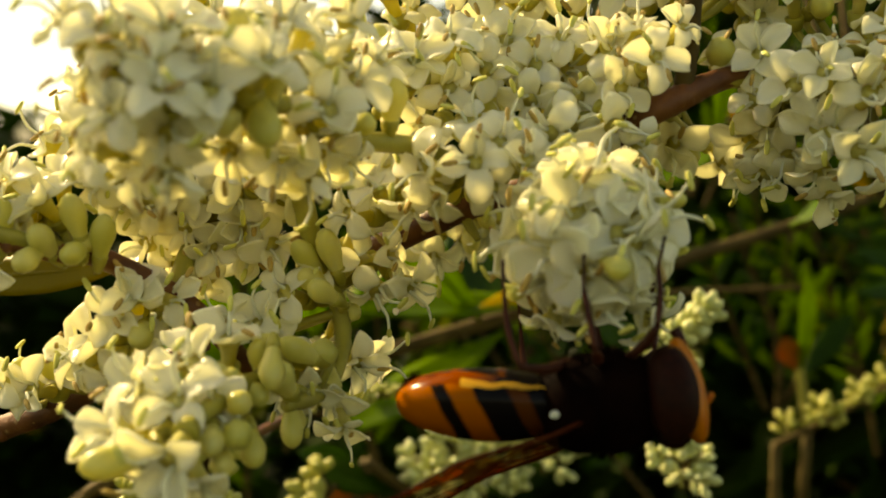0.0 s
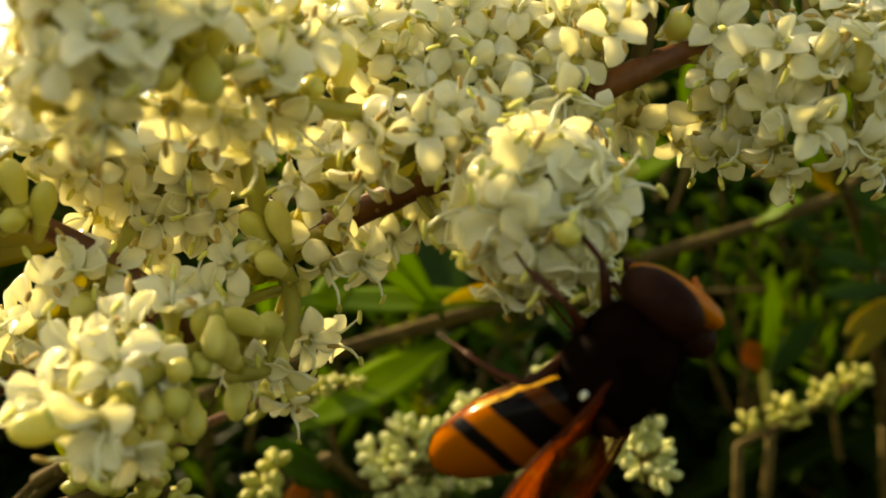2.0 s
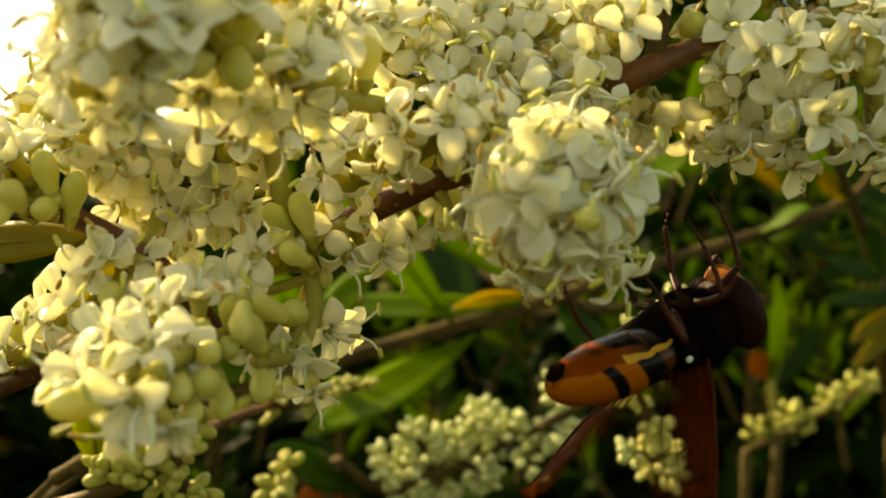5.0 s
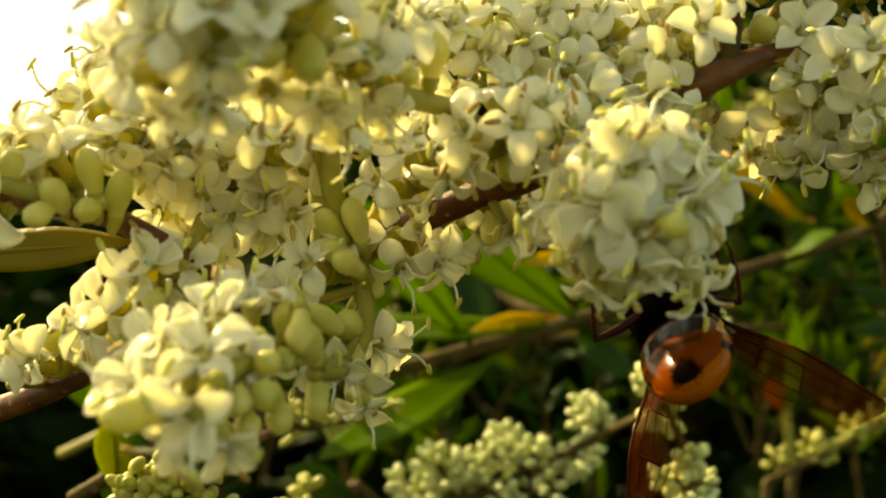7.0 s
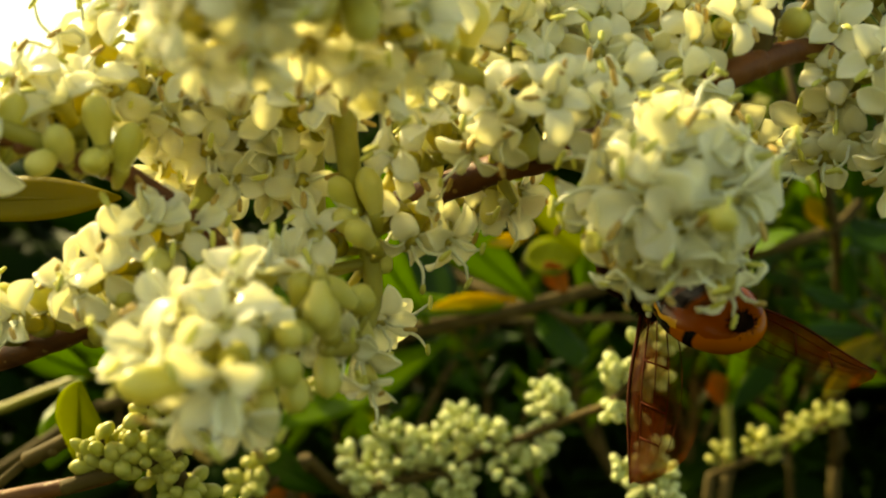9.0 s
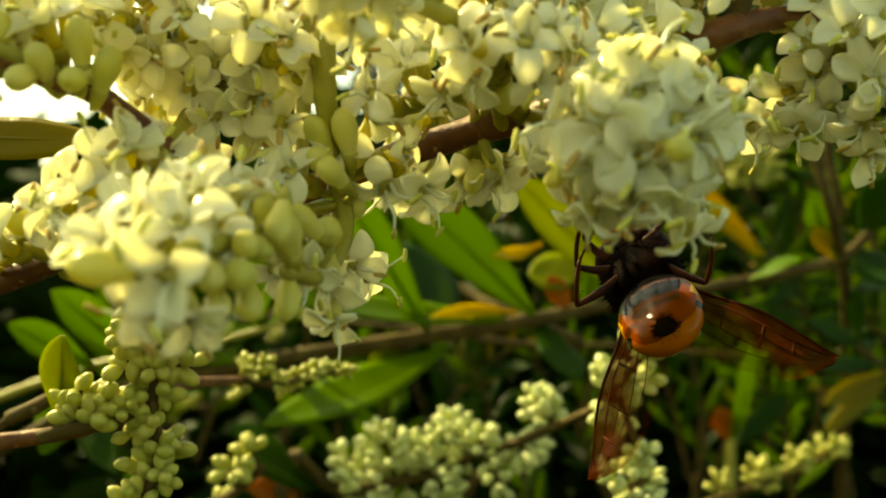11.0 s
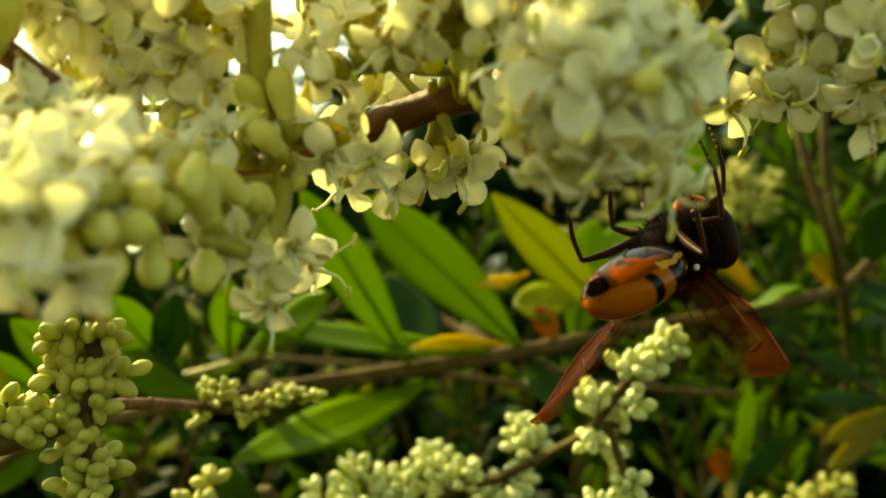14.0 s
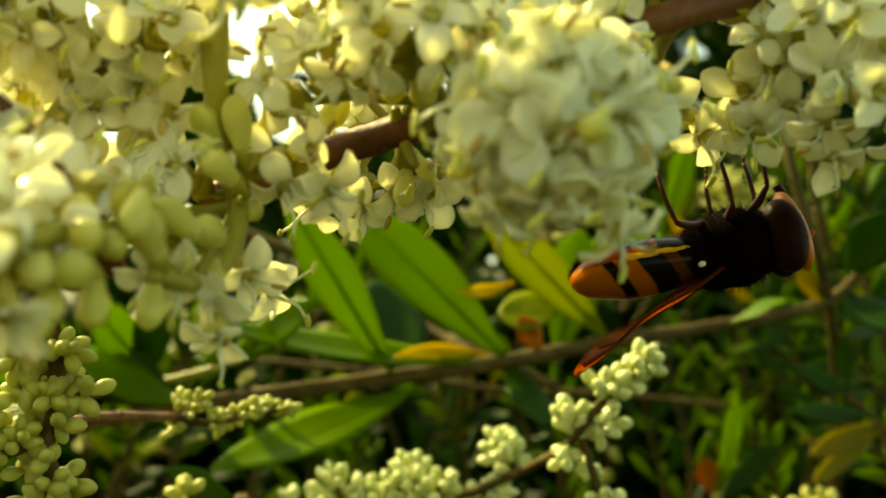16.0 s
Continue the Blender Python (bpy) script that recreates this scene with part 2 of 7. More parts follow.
def blade(length, width, thick, nu, nv, profile, bend, cup, wave=0.0, seed=0, fold=0.0):
    """A solid leaf or petal along +x, its face to +z: width by profile(u), bent by bend (radians over its length), cupped across."""
    rnd = random.Random(seed)
    ph = rnd.uniform(0, 6)
    top, bot = [], []
    x = z = 0.0
    for i in range(nu + 1):
        u = i / nu
        ang = bend * u
        if i:
            x += length / nu * math.cos(ang)
            z += length / nu * math.sin(ang)
        half = 0.5 * width * max(profile(u), 0.03)
        for j in range(nv + 1):
            v = 2 * j / nv - 1
            y = half * v
            lift = cup * half * v * v + fold * abs(v) * half + wave * math.sin(7 * u + ph + 2 * v) * abs(v) * half
            edge = thick * (0.5 if abs(v) < 0.99 and 0 < i < nu else 0.16)
            nx, nz = -math.sin(ang), math.cos(ang)
            cx, cz = x + nx * lift, z + nz * lift
            top.append((cx + nx * edge, y, cz + nz * edge))
            bot.append((cx - nx * edge, y, cz - nz * edge))
    n1 = nv + 1
    vs = top + bot
    o = len(top)
    fs = []
    for i in range(nu):
        for j in range(nv):
            a, b, c, d = i * n1 + j, (i + 1) * n1 + j, (i + 1) * n1 + j + 1, i * n1 + j + 1
            fs.append((a, b, c, d))
            fs.append((o + d, o + c, o + b, o + a))
    ring = [i * n1 for i in range(nu + 1)] + [nu * n1 + j for j in range(1, n1)] + [i * n1 + nv for i in range(nu - 1, -1, -1)] + list(range(nv - 1, 0, -1))
    for k, a in enumerate(ring):
        b = ring[(k + 1) % len(ring)]
        fs.append((a, o + a, o + b, b))
    return vs, fs


def turned(vs, m):
    return [tuple(m @ Vector(v)) for v in vs]


def facing(d, spin=0.0, about=(0, 0, 1)):
    """Rotation that takes local +z to the direction d, with a spin (degrees) about it."""
    return Vector(d).to_track_quat("Z", "Y").to_matrix().to_4x4() @ pose(0, 0, 0, 0, 0, spin)


# ---- flower pieces, shared ----
def petal_profile(u):
    """Broad and rounded, hardly pointed."""
    return (0.58 + 0.44 * math.sin(math.pi * min(u / 0.97, 1) ** 1.25)) * max(0.0, 1 - u ** 4.2) ** 0.62 + 0.03


PETAL_MESHES = []
for k, (bend, cup) in enumerate([(-1.6, 0.34), (-1.0, 0.5), (-0.3, 0.6), (-2.3, 0.25), (0.5, 0.7), (-1.3, -0.3)]):
    v, f = blade(2.3, 1.82, 0.24, 11, 6, petal_profile, bend, cup, 0.18, k)
    PETAL_MESHES.append(mesh_of("petal", turned(v, pose(0, 0, 0, 0, -34, 0)), f, [PETAL]))

for k, (bend, cup) in enumerate([(-0.7, 0.3), (-1.2, 0.1), (-0.2, 0.42)]):
    v, f = blade(2.35, 1.95, 0.22, 10, 6, lambda u: petal_profile(u ** 1.3), bend, cup, 0.12, k + 9)
    PETAL_MESHES.append(mesh_of("petal", turned(v, pose(0, 0, 0, 0, -30, 0)), f, [PETAL]))

v1, f1 = lathe([(0.25, -3.3), (0.55, -3.1), (0.72, -2.6), (0.78, -2.1), (0.70, -2.05)], 10)
v2, f2 = lathe([(0.42, -2.2), (0.48, -1.4), (0.60, -0.7), (0.82, -0.15), (0.92, 0.04), (0.74, -0.06)], 10)
v3, f3 = lathe([(0.74, -0.03), (0.52, -0.25), (0.26, -0.55), (0.05, -0.65)], 10)
vs, fs, sl = joined([(v1, f1, 1), (v2, f2, 0), (v3, f3, 0)])
FLOWER_MESH = mesh_of("flower", vs, fs, [TUBE, CALYX], sl)

STAMEN_MESHES = []
for k, mat in enumerate([ANTHER, ANTHER_BROWN, ANTHER]):
    ln = (1.5, 1.3, 2.3)[k]
    pts, rad = smooth_line([(0.3, 0, -0.6), (0.55, 0, 0.7), (1.0, 0.1 * k, ln * 0.7), (1.4 + 0.25 * k, 0, ln)], [0.15, 0.14, 0.115, 0.08], 3)
    a = tube(pts, rad, 6)
    v, f = lathe([(0.04, -0.54), (0.15, -0.44), (0.20, 0), (0.15, 0.44), (0.04, 0.54)], 8, 2, 0.4)
    b = turned(v, pose(1.42 + 0.25 * k, 0, ln + 0.03, 0, 62 + 20 * k, 0))
    vs, fs, sl = joined([(a[0], a[1], 0), (b, f, 1)])
    STAMEN_MESHES.append(mesh_of("stamen", vs, fs, [FILAMENT, mat], sl))

BUD_MESHES = []
for ln, r in ((1.95, 0.80), (2.15, 0.78), (1.65, 0.77)):
    v1, f1 = lathe([(0.16, -1.5), (0.28, -1.3), (0.42, -0.85), (0.50, -0.45), (0.42, -0.4)], 10)
    v2, f2 = lathe([(0.34, -0.8), (0.42, -0.45), (0.62 * r + 0.06, 0.05), (0.93 * r, 0.28 * ln), (r, 0.5 * ln), (0.86 * r, 0.74 * ln), (0.52 * r, 0.92 * ln), (0.12 * r, ln)], 16, 4, 0.07)
    vs, fs, sl = joined([(v1, f1, 1), (v2, f2, 0)])
    BUD_MESHES.append(mesh_of("bud", vs, fs, [BUD, CALYX], sl))

SMALL_BUDS = []
for ln, r in ((1.9, 0.70), (1.6, 0.66), (2.15, 0.72)):
    v, f = lathe([(0.18, -0.45), (0.36, -0.2), (0.70 * r, 0.10 * ln), (0.96 * r, 0.34 * ln), (r, 0.52 * ln), (0.84 * r, 0.74 * ln), (0.48 * r, 0.92 * ln), (0.1 * r, ln)], 10)
    SMALL_BUDS.append(mesh_of("bud", v, f, [GREEN_BUD]))
PALE_BUDS = []
for me in SMALL_BUDS:
    copy = me.copy()
    copy.materials[0] = PALE_BUD
    PALE_BUDS.append(copy)

rng = random.Random(7)


class Cluster:
    """A flower cluster: an Empty with its stalks, flowers and buds."""

    def __init__(self, label, line, radii, material=STALK, name="flower_cluster"):
        self.line, self.rad = smooth_line(line, radii)
        self.base = Vector(line[0])
        self.ob = thing(name, *line[0], label, "flowers", "flower clusters on the branch")
        self.pieces = [(*tube(self.line, self.rad, 9, 0.05), 0)]
        self.material = material

    def stalk_to(self, p, r0=0.34, r1=0.24):
        best = min(self.line, key=lambda q: (q - p).length)
        if (best - p).length > 0.4:
            mid = best.lerp(p, 0.5) + Vector((rng.uniform(-.3, .3), rng.uniform(-.3, .3), rng.uniform(-.5, .1)))
            a, b = smooth_line([best, mid, p], [r0, 0.5 * (r0 + r1), r1], 3)
            self.pieces.append((*tube(a, b, 6), 0))

    def flower(self, x, y, z, dx, dy, dz, size=1.0, kind=0, brown=0, pair=True):
        """An open flower with its mouth at x, y, z; as a rule a smaller one stands close behind it."""
        p, d = Vector((x, y, z)), Vector((dx, dy, dz)).normalized()
        if pair and kind < 6 and y < 80:
            size *= rng.uniform(0.82, 0.95)
            way = Vector((rng.uniform(-1, 1), rng.uniform(0.1, 0.9), rng.uniform(-1, 0.6))).normalized()
            q, e = p + way * rng.uniform(2.0, 2.9), (d + way * 0.6 + Vector((0, -0.3, 0))).normalized()
            self.flower(*q, *e, size * rng.uniform(0.82, 0.98), rng.choice((0, 1, 2, 5)), brown, False)
        self.stalk_to(p - d * 3.2 * size)
        m = Matrix.Translation((p - self.base) * 0.001) @ facing(d, rng.uniform(0, 90)) @ Matrix.Scale(size, 4)
        fl = part("flower", FLOWER_MESH, self.ob, m)
        for k in range(4):
            me = PETAL_MESHES[kind if rng.random() < 0.65 else rng.choice((0, 1, 2, 4, 5) if kind < 6 else (6, 7, 8))]
            part("petal", me, fl, pose(0, 0, 0, 0, 0, 90 * k + rng.uniform(-9, 9)) @ pose(0.0005, 0, -0.0001, rng.uniform(-14, 14), rng.uniform(-18, 18), 0) @ Matrix.Scale(rng.uniform(0.84, 1.1), 4))
        for k in range(2):
            me = STAMEN_MESHES[1 if brown and rng.random() < 0.85 else rng.choice((0, 1, 1, 2, 2))]
            part("stamen", me, fl, pose(0, 0, 0, rng.uniform(-8, 8), rng.uniform(-14, 8), 45 + 180 * k + rng.uniform(-40, 40)))

    def bud(self, x, y, z, dx, dy, dz, size=1.0, kind=0):
        p, d = Vector((x, y, z)), Vector((dx, dy, dz)).normalized()
        self.stalk_to(p - d * 2.6 * size)
        part("bud", BUD_MESHES[kind], self.ob, Matrix.Translation((p - d * 1.1 * size - self.base) * 0.001) @ facing(d, rng.uniform(0, 90)) @ Matrix.Scale(size, 4))

    def done(self):
        vs, fs, sl = joined(self.pieces)
        vs = [tuple(Vector(v) - self.base) for v in vs]
        part("stalk", mesh_of("stalk", vs, fs, [self.material], sl), self.ob)


# ---- branches ----
def branch(label, line, radii, material=BARK, name="branch", knots=()):
    a, b = smooth_line(line, radii, 8)
    pieces = [(*tube(a, b, 12, 0.05, 3), 0)]
    bumps = []
    for (x, y, z, r) in knots:
        v, f = lathe([(r * 0.9, -r), (r, -0.3 * r), (r * 0.85, 0.4 * r), (0.45 * r, 0.9 * r), (0.12 * r, 1.0 * r)], 9)
        bumps.append((turned(v, Matrix.Translation(Vector((x, y, z)) - Vector(line[0])) @ facing((-0.2, -0.3, 1))), f))
    if not knots:
        # leaf scars along a bare twig
        for k in range(max(2, len(a) // 9)):
            i = int((k + 0.6) * len(a) / (max(2, len(a) // 9) + 0.3))
            i = min(max(i, 1), len(a) - 2)
            r = b[i] * 0.75
            w = (a[i + 1] - a[i - 1]).orthogonal().normalized() * (1 if k % 2 else -1)
            v, f = lathe([(r * 0.9, -r), (r, 0), (r * 0.8, 0.6 * r), (0.4 * r, 0.95 * r), (0.1 * r, 1.05 * r)], 8)
            bumps.append((turned(v, Matrix.Translation(a[i] - Vector(line[0]) + w * b[i] * 0.65) @ facing(w)), f))
    vs, fs, sl = joined(pieces)
    o = Vector(line[0])
    ob = thing(name, *line[0], label, "branch")
    part("stem", mesh_of("stem", [tuple(Vector(v) - o) for v in vs], fs, [material], sl), ob)
    for v, f in bumps:
        part("knot", mesh_of("knot", v, f, [material]), ob)
    return ob


def leaf_profile(u):
    """Widest beyond the middle, drawn out towards the stalk."""
    return max(0.05, math.sin(math.pi * min(0.985, 0.02 + 0.97 * u ** 1.32))) ** 0.85


def leaf(parent, base, tip, width, bend, material, face=(0, -1, 0.25), label="", fold=0.12):
    """A leaf under a twig, from base to tip (mm), its face turned as given."""
    b, t = Vector(base), Vector(tip)
    ln = (t - b).length
    x = (t - b).normalized()
    z = (Vector(face) - x * Vector(face).dot(x)).normalized()
    y = z.cross(x)
    m = Matrix((x, y, z)).transposed().to_4x4()
    v, f = blade(ln * (1 + 0.04 * abs(bend)), width, 0.35, 16, 6, leaf_profile, bend, 0.0, 0.10, int(ln * 7), fold)
    # midrib
    pts = [v[i * 7 + 3] for i in range(0, 17)]
    rib = tube([Vector(p) - Vector((0, 0, 0.15)) for p in pts], [0.45 - 0.022 * i for i in range(17)], 6)
    vs, fs, sl = joined([(turned(v, pose(0, 0, 0, 0, math.degrees(bend) * 0.5, 0)), f, 0), (turned(rib[0], pose(0, 0, 0, 0, math.degrees(bend) * 0.5, 0)), rib[1], 0)])
    o = parent.location
    return part("leaf", mesh_of("leaf", vs, fs, [material], sl), parent, Matrix.Translation((at(*b) - o)) @ m, label)


def leafy_shoot(label, line, radii, count, length, width, materials, seed, stem=TWIG):
    """A leafy shoot: a stem with leaves in opposite pairs, smaller towards the tip."""
    r = random.Random(seed)
    a, b = smooth_line(line, radii, 8)
    ob = branch(label, line, radii, stem, "leafy_shoot")
    for k in range(count):
        u = 0.15 + 0.85 * (k // 2 * 2 + 1.5) / (count + 1)
        i = min(len(a) - 2, max(1, int(u * (len(a) - 1))))
        d = (a[min(i + 1, len(a) - 1)] - a[i - 1]).normalized()
        s = (d.cross(Vector((r.uniform(-0.5, 0.5), -1, r.uniform(-0.3, 0.5))))).normalized() * (1 if k % 2 else -1)
        ln = r.uniform(*length) * (1.1 - 0.4 * u)
        way = (d * r.uniform(0.5, 1.0) + s * r.uniform(0.5, 1.0) + Vector((0, r.uniform(-0.5, 0.2), r.uniform(-0.1, 0.4)))).normalized()
        leaf(ob, a[i], a[i] + way * ln, width * ln / length[1] * r.uniform(0.85, 1.15), r.uniform(-0.45, 0.35), materials[r.randrange(len(materials))], (r.uniform(-0.6, 0.6), -1, r.uniform(0.0, 0.9)))
    return ob


def panicle(label, line, radii, count, spread, size=1.0, seed=1, name="bud_panicle", taper=0.55, material=TWIG, buds=SMALL_BUDS):
    """A panicle of closed buds in little bunches round a stem."""
    r = random.Random(seed)
    a, b = smooth_line(line, radii, 6)
    o = Vector(line[0])
    ob = thing(name, *line[0], label, "flower buds", "panicles of closed buds")
    pieces = [(*tube(a, b, 8, 0.06), 0)]
    spots = []
    bunch = None
    for k in range(count):
        if k % 9 == 0:
            u = (k + 3) / count
            p = a[min(len(a) - 1, int(u * (len(a) - 1) + r.uniform(-0.4, 0.4)))]
            way = Vector((r.uniform(-1, 1), r.uniform(-1, 1), r.uniform(-0.6, 1))).normalized()
            bunch = p + way * spread * (1 - taper * u) * r.uniform(0.35, 1.0)
            sv, sf = tube([p - p, p.lerp(bunch, 0.6) - p, bunch - p], [0.5, 0.42, 0.35], 6)
            part("side_stalk", mesh_of("side_stalk", sv, sf, [material]), ob, Matrix.Translation((p - o) * 0.001))
        d = Vector((r.uniform(-1, 1), r.uniform(-1, 1), r.uniform(-0.7, 1))).normalized()
        q = bunch + d * 0.72 * size
        part("bud", buds[r.randrange(3)], ob, Matrix.Translation((q - o) * 0.001) @ facing(d) @ Matrix.Scale(size * r.uniform(0.8, 1.1), 4))
    vs, fs, sl = joined(pieces)
    part("stem", mesh_of("stem", [tuple(Vector(v) - o) for v in vs], fs, [material], sl), ob)
    return ob


def spray(label, line, radii, sprigs, size=1.0, seed=1, material=TWIG, buds=SMALL_BUDS):
    """A stem with short sprigs, each (foot, tip, number of buds, half width) packed with closed buds."""
    r = random.Random(seed)
    a, b = smooth_line(line, radii, 6)
    o = Vector(line[0])
    ob = thing("bud_panicle", *line[0], label, "flower buds", "panicles of closed buds")
    v, f = tube([p - o for p in a], b, 8, 0.06)
    part("stem", mesh_of("stem", v, f, [material]), ob)
    for foot, tip, count, wide in sprigs:
        foot, tip = Vector(foot), Vector(tip)
        foot = min(a, key=lambda p: (p - foot).length)
        way = tip - foot
        v, f = tube([way * 0, way * 0.5 + Vector((0, 0, 0.06 * way.length)), way], [0.34 * size, 0.30 * size, 0.16 * size], 6)
        part("side_stalk", mesh_of("side_stalk", v, f, [material]), ob, Matrix.Translation((foot - o) * 0.001))
        axis = way.normalized()
        for k in range(count):
            u = 1.02 - 0.85 * ((k + 0.5) / count) * min(1.0, 5.0 * wide / max(way.length, 0.1))
            turn = 2.4 * k + r.uniform(-0.35, 0.35)
            out = Vector(facing(axis).to_3x3() @ Vector((math.cos(turn), math.sin(turn), 0)))
            reach = wide * math.sqrt(max(0.05, 1.0 - 0.75 * max(0.0, 2 * u - 1) ** 2)) * r.uniform(0.45, 1.0)
            d = (out + axis * (0.55 + 1.1 * max(0.0, u - 0.55)) + Vector((0, 0, 0.15))).normalized()
            q = foot + way * u + out * max(0.0, reach - 0.55 * size) - o
            part("bud", buds[r.randrange(3)], ob, Matrix.Translation(q * 0.001) @ facing(d) @ Matrix.Scale(size * r.uniform(0.82, 1.08), 4))
    return ob


# ---- ground and distance ----
def ground():
    vs, fs = [], []
    n = 24
    for i in range(n + 1):
        for j in range(n + 1):
            x = math.copysign(abs(2 * i / n - 1) ** 3, 2 * i / n - 1) * 400000
            y = math.copysign(abs(2 * j / n - 1) ** 3, 2 * j / n - 1) * 400000
            vs.append((x, y, 25 * noise.noise(Vector((x, y, 0)) * 0.002) if abs(x) < 20000 and abs(y) < 20000 else 0))
    for i in range(n):
        for j in range(n):
            a = i * (n + 1) + j
            fs.append((a, a + n + 1, a + n + 2, a + 1))
    ob = new("ground", mesh_of("ground", vs, fs, [SOIL]))
    tagged(ob, "dark soil and moss under the shrub", "ground", kind="structure")


ground()


def foliage(name, label, count, sampler, length, material, seed):
    """Leaves in one mesh: sampler gives a place (mm) and an outward way."""
    r = random.Random(seed)
    base_v, base_f = blade(1.0, 0.34, 0.012, 3, 2, leaf_profile, -0.5, 0.0, 0.1, seed, 0.25)
    bv = np.array(base_v)
    V, Fc = [], []
    for k in range(count):
        p, d = sampler(r)
        ln = r.uniform(*length)
        m = np.array((Vector(d).to_track_quat("X", "Z").to_matrix() @ Euler((r.uniform(-1.2, 1.2), 0, 0)).to_matrix()))
        V.append((bv * ln) @ m.T + np.array(p))
        o = k * len(bv)
        Fc += [tuple(i + o for i in q) for q in base_f]
    ob = new(name, mesh_of(name, np.concatenate(V).tolist(), Fc, [material]))
    ob.location = (0, 0, UP)
    return tagged(ob, label, "foliage", kind="stuff")


def mound_top(x, low, high, x0, x1, seed):
    """Height of a shrub's outline over x: from low in the west to high in the east, uneven."""
    u = min(1.0, max(0.0, (x - x0) / (x1 - x0)))
    return low + (high - low) * u * u * (3 - 2 * u) + 0.12 * (x1 - x0) * noise.noise(Vector((x * 4 / (x1 - x0), seed, 0.3)))


def shrub_sampler(x0, x1, front, depth, z0, top, bulge, gap, cell):
    """Leaves of a mound that stands on the ground: its front bellies out, its crown rounds off, gaps of about cell (mm) in it."""
    def pick(r):
        while True:
            x, z = r.uniform(x0, x1), r.uniform(z0, top[1] + 60)
            h = mound_top(x, *top)
            if z > h:
                continue
            side = abs(2 * (x - x0) / (x1 - x0) - 1)
            crown = max(0.0, 1 - (h - z) / 160)
            y = front + bulge * (side ** 3 + 0.5 * crown ** 2) + depth * r.random() ** 0.8
            if noise.noise(Vector((x + 50, y, z)) / cell) > gap:
                return (x, y, z), Vector((r.uniform(-1, 1), r.uniform(-1.0, 0.4), r.uniform(-0.3, 1.0)))
    return pick


# ---- branches, clusters and leaves ----
_ = branch("red-brown woody flowering branch with small knots", [(-9.81, 85.20, -2.66), (-4.39, 84.00, 0.16), (1.11, 82.20, 2.68), (4.37, 81.60, 3.84), (8.90, 77.30, 6.09), (12.49, 73.60, 8.18), (14.57, 73.50, 9.29), (17.43, 74.50, 10.58), (22.32, 76.50, 11.74)], [0.85, 0.94, 0.98, 0.96, 0.88, 0.84, 0.86, 0.70, 0.62], BARK, "branch", [(0.98, 81.96, 3.40, 0.55), (14.74, 73.30, 9.45, 0.72)])
_ = branch("olive-brown upright side stem of the flowering branch", [(14.66, 73.60, 9.45), (15.13, 73.40, 12.25), (15.30, 73.00, 15.68), (15.64, 73.00, 19.18)], [0.66, 0.58, 0.54, 0.50], TWIG, "branch", [])
_ = branch("brown flower-bearing side twig", [(-28.46, 67.20, 1.43), (-22.58, 69.00, -0.14), (-20.39, 70.20, -0.39), (-16.37, 72.60, -2.79), (-13.65, 74.40, -5.54), (-12.29, 76.80, -8.12)], [0.50, 0.62, 0.66, 0.72, 0.70, 0.60], BARK, "branch", [])
_ = branch("red-brown twig behind the blossom", [(-37.85, 88.80, -14.83), (-28.51, 82.80, -11.70), (-22.92, 79.20, -9.27), (-19.72, 78.00, -7.89), (-15.17, 76.80, -5.99)], [0.90, 0.85, 0.75, 0.65, 0.50], BARK, "branch", [])
upper_near = Cluster("cream-white privet blossom and ivory buds on a green stalk", [(3.96, 81.00, 3.74), (-1.15, 69.60, 5.73), (-4.71, 64.80, 5.99), (-7.44, 60.00, 7.12), (-9.44, 57.00, 6.98), (-13.45, 54.00, 7.52)], [0.62, 0.60, 0.55, 0.50, 0.50, 0.40], STALK)
upper_near.flower(-14.42, 52.20, 6.04, -0.51, -0.81, 0.30, 1.0, 2, 0)
upper_near.flower(-11.96, 51.00, 6.95, 0.00, -0.91, 0.41, 1.0, 1, 1)
upper_near.flower(-12.27, 53.40, 5.16, 0.10, -0.70, -0.70, 1.0, 1, 0)
upper_near.flower(-10.19, 52.20, 6.97, 0.21, -0.83, 0.52, 1.0, 2, 0)
upper_near.flower(-16.08, 54.00, 7.85, -0.87, -0.29, 0.39, 1.0, 0, 0)
upper_near.flower(-13.65, 52.80, 8.52, -0.21, -0.52, 0.83, 1.0, 1, 1)
upper_near.flower(-9.70, 54.00, 8.86, 0.20, -0.40, 0.90, 1.0, 0, 0)
upper_near.flower(-5.68, 59.40, 6.91, 0.31, -0.93, 0.21, 1.0, 0, 0)
upper_near.flower(-6.19, 61.20, 9.66, 0.20, -0.40, 0.90, 1.0, 0, 0)
upper_near.flower(-6.83, 62.40, 3.56, 0.10, -0.40, -0.91, 1.0, 3, 0)
upper_near.flower(-8.13, 61.20, 4.57, -0.31, -0.72, -0.62, 1.0, 1, 0)
upper_near.flower(-10.54, 58.80, 4.92, -0.11, -0.75, -0.65, 1.0, 1, 0)
upper_near.flower(-15.60, 56.40, 5.57, -0.64, -0.74, -0.21, 1.0, 0, 0)
upper_near.flower(-4.65, 63.60, 8.99, 0.50, -0.70, 0.50, 1.0, 1, 0)
upper_near.bud(-10.27, 55.20, 5.73, -0.32, -0.42, -0.85, 1.1, 2)
upper_near.bud(-8.30, 55.80, 5.55, 0.21, -0.52, -0.83, 1.1, 0)
upper_near.bud(-9.67, 56.40, 8.06, -0.21, -0.21, 0.95, 1.0, 2)
upper_near.bud(-7.91, 56.40, 8.50, 0.21, -0.21, 0.95, 1.0, 0)
upper_near.bud(-4.13, 63.00, 6.55, 0.21, -0.93, -0.31, 0.85, 0)
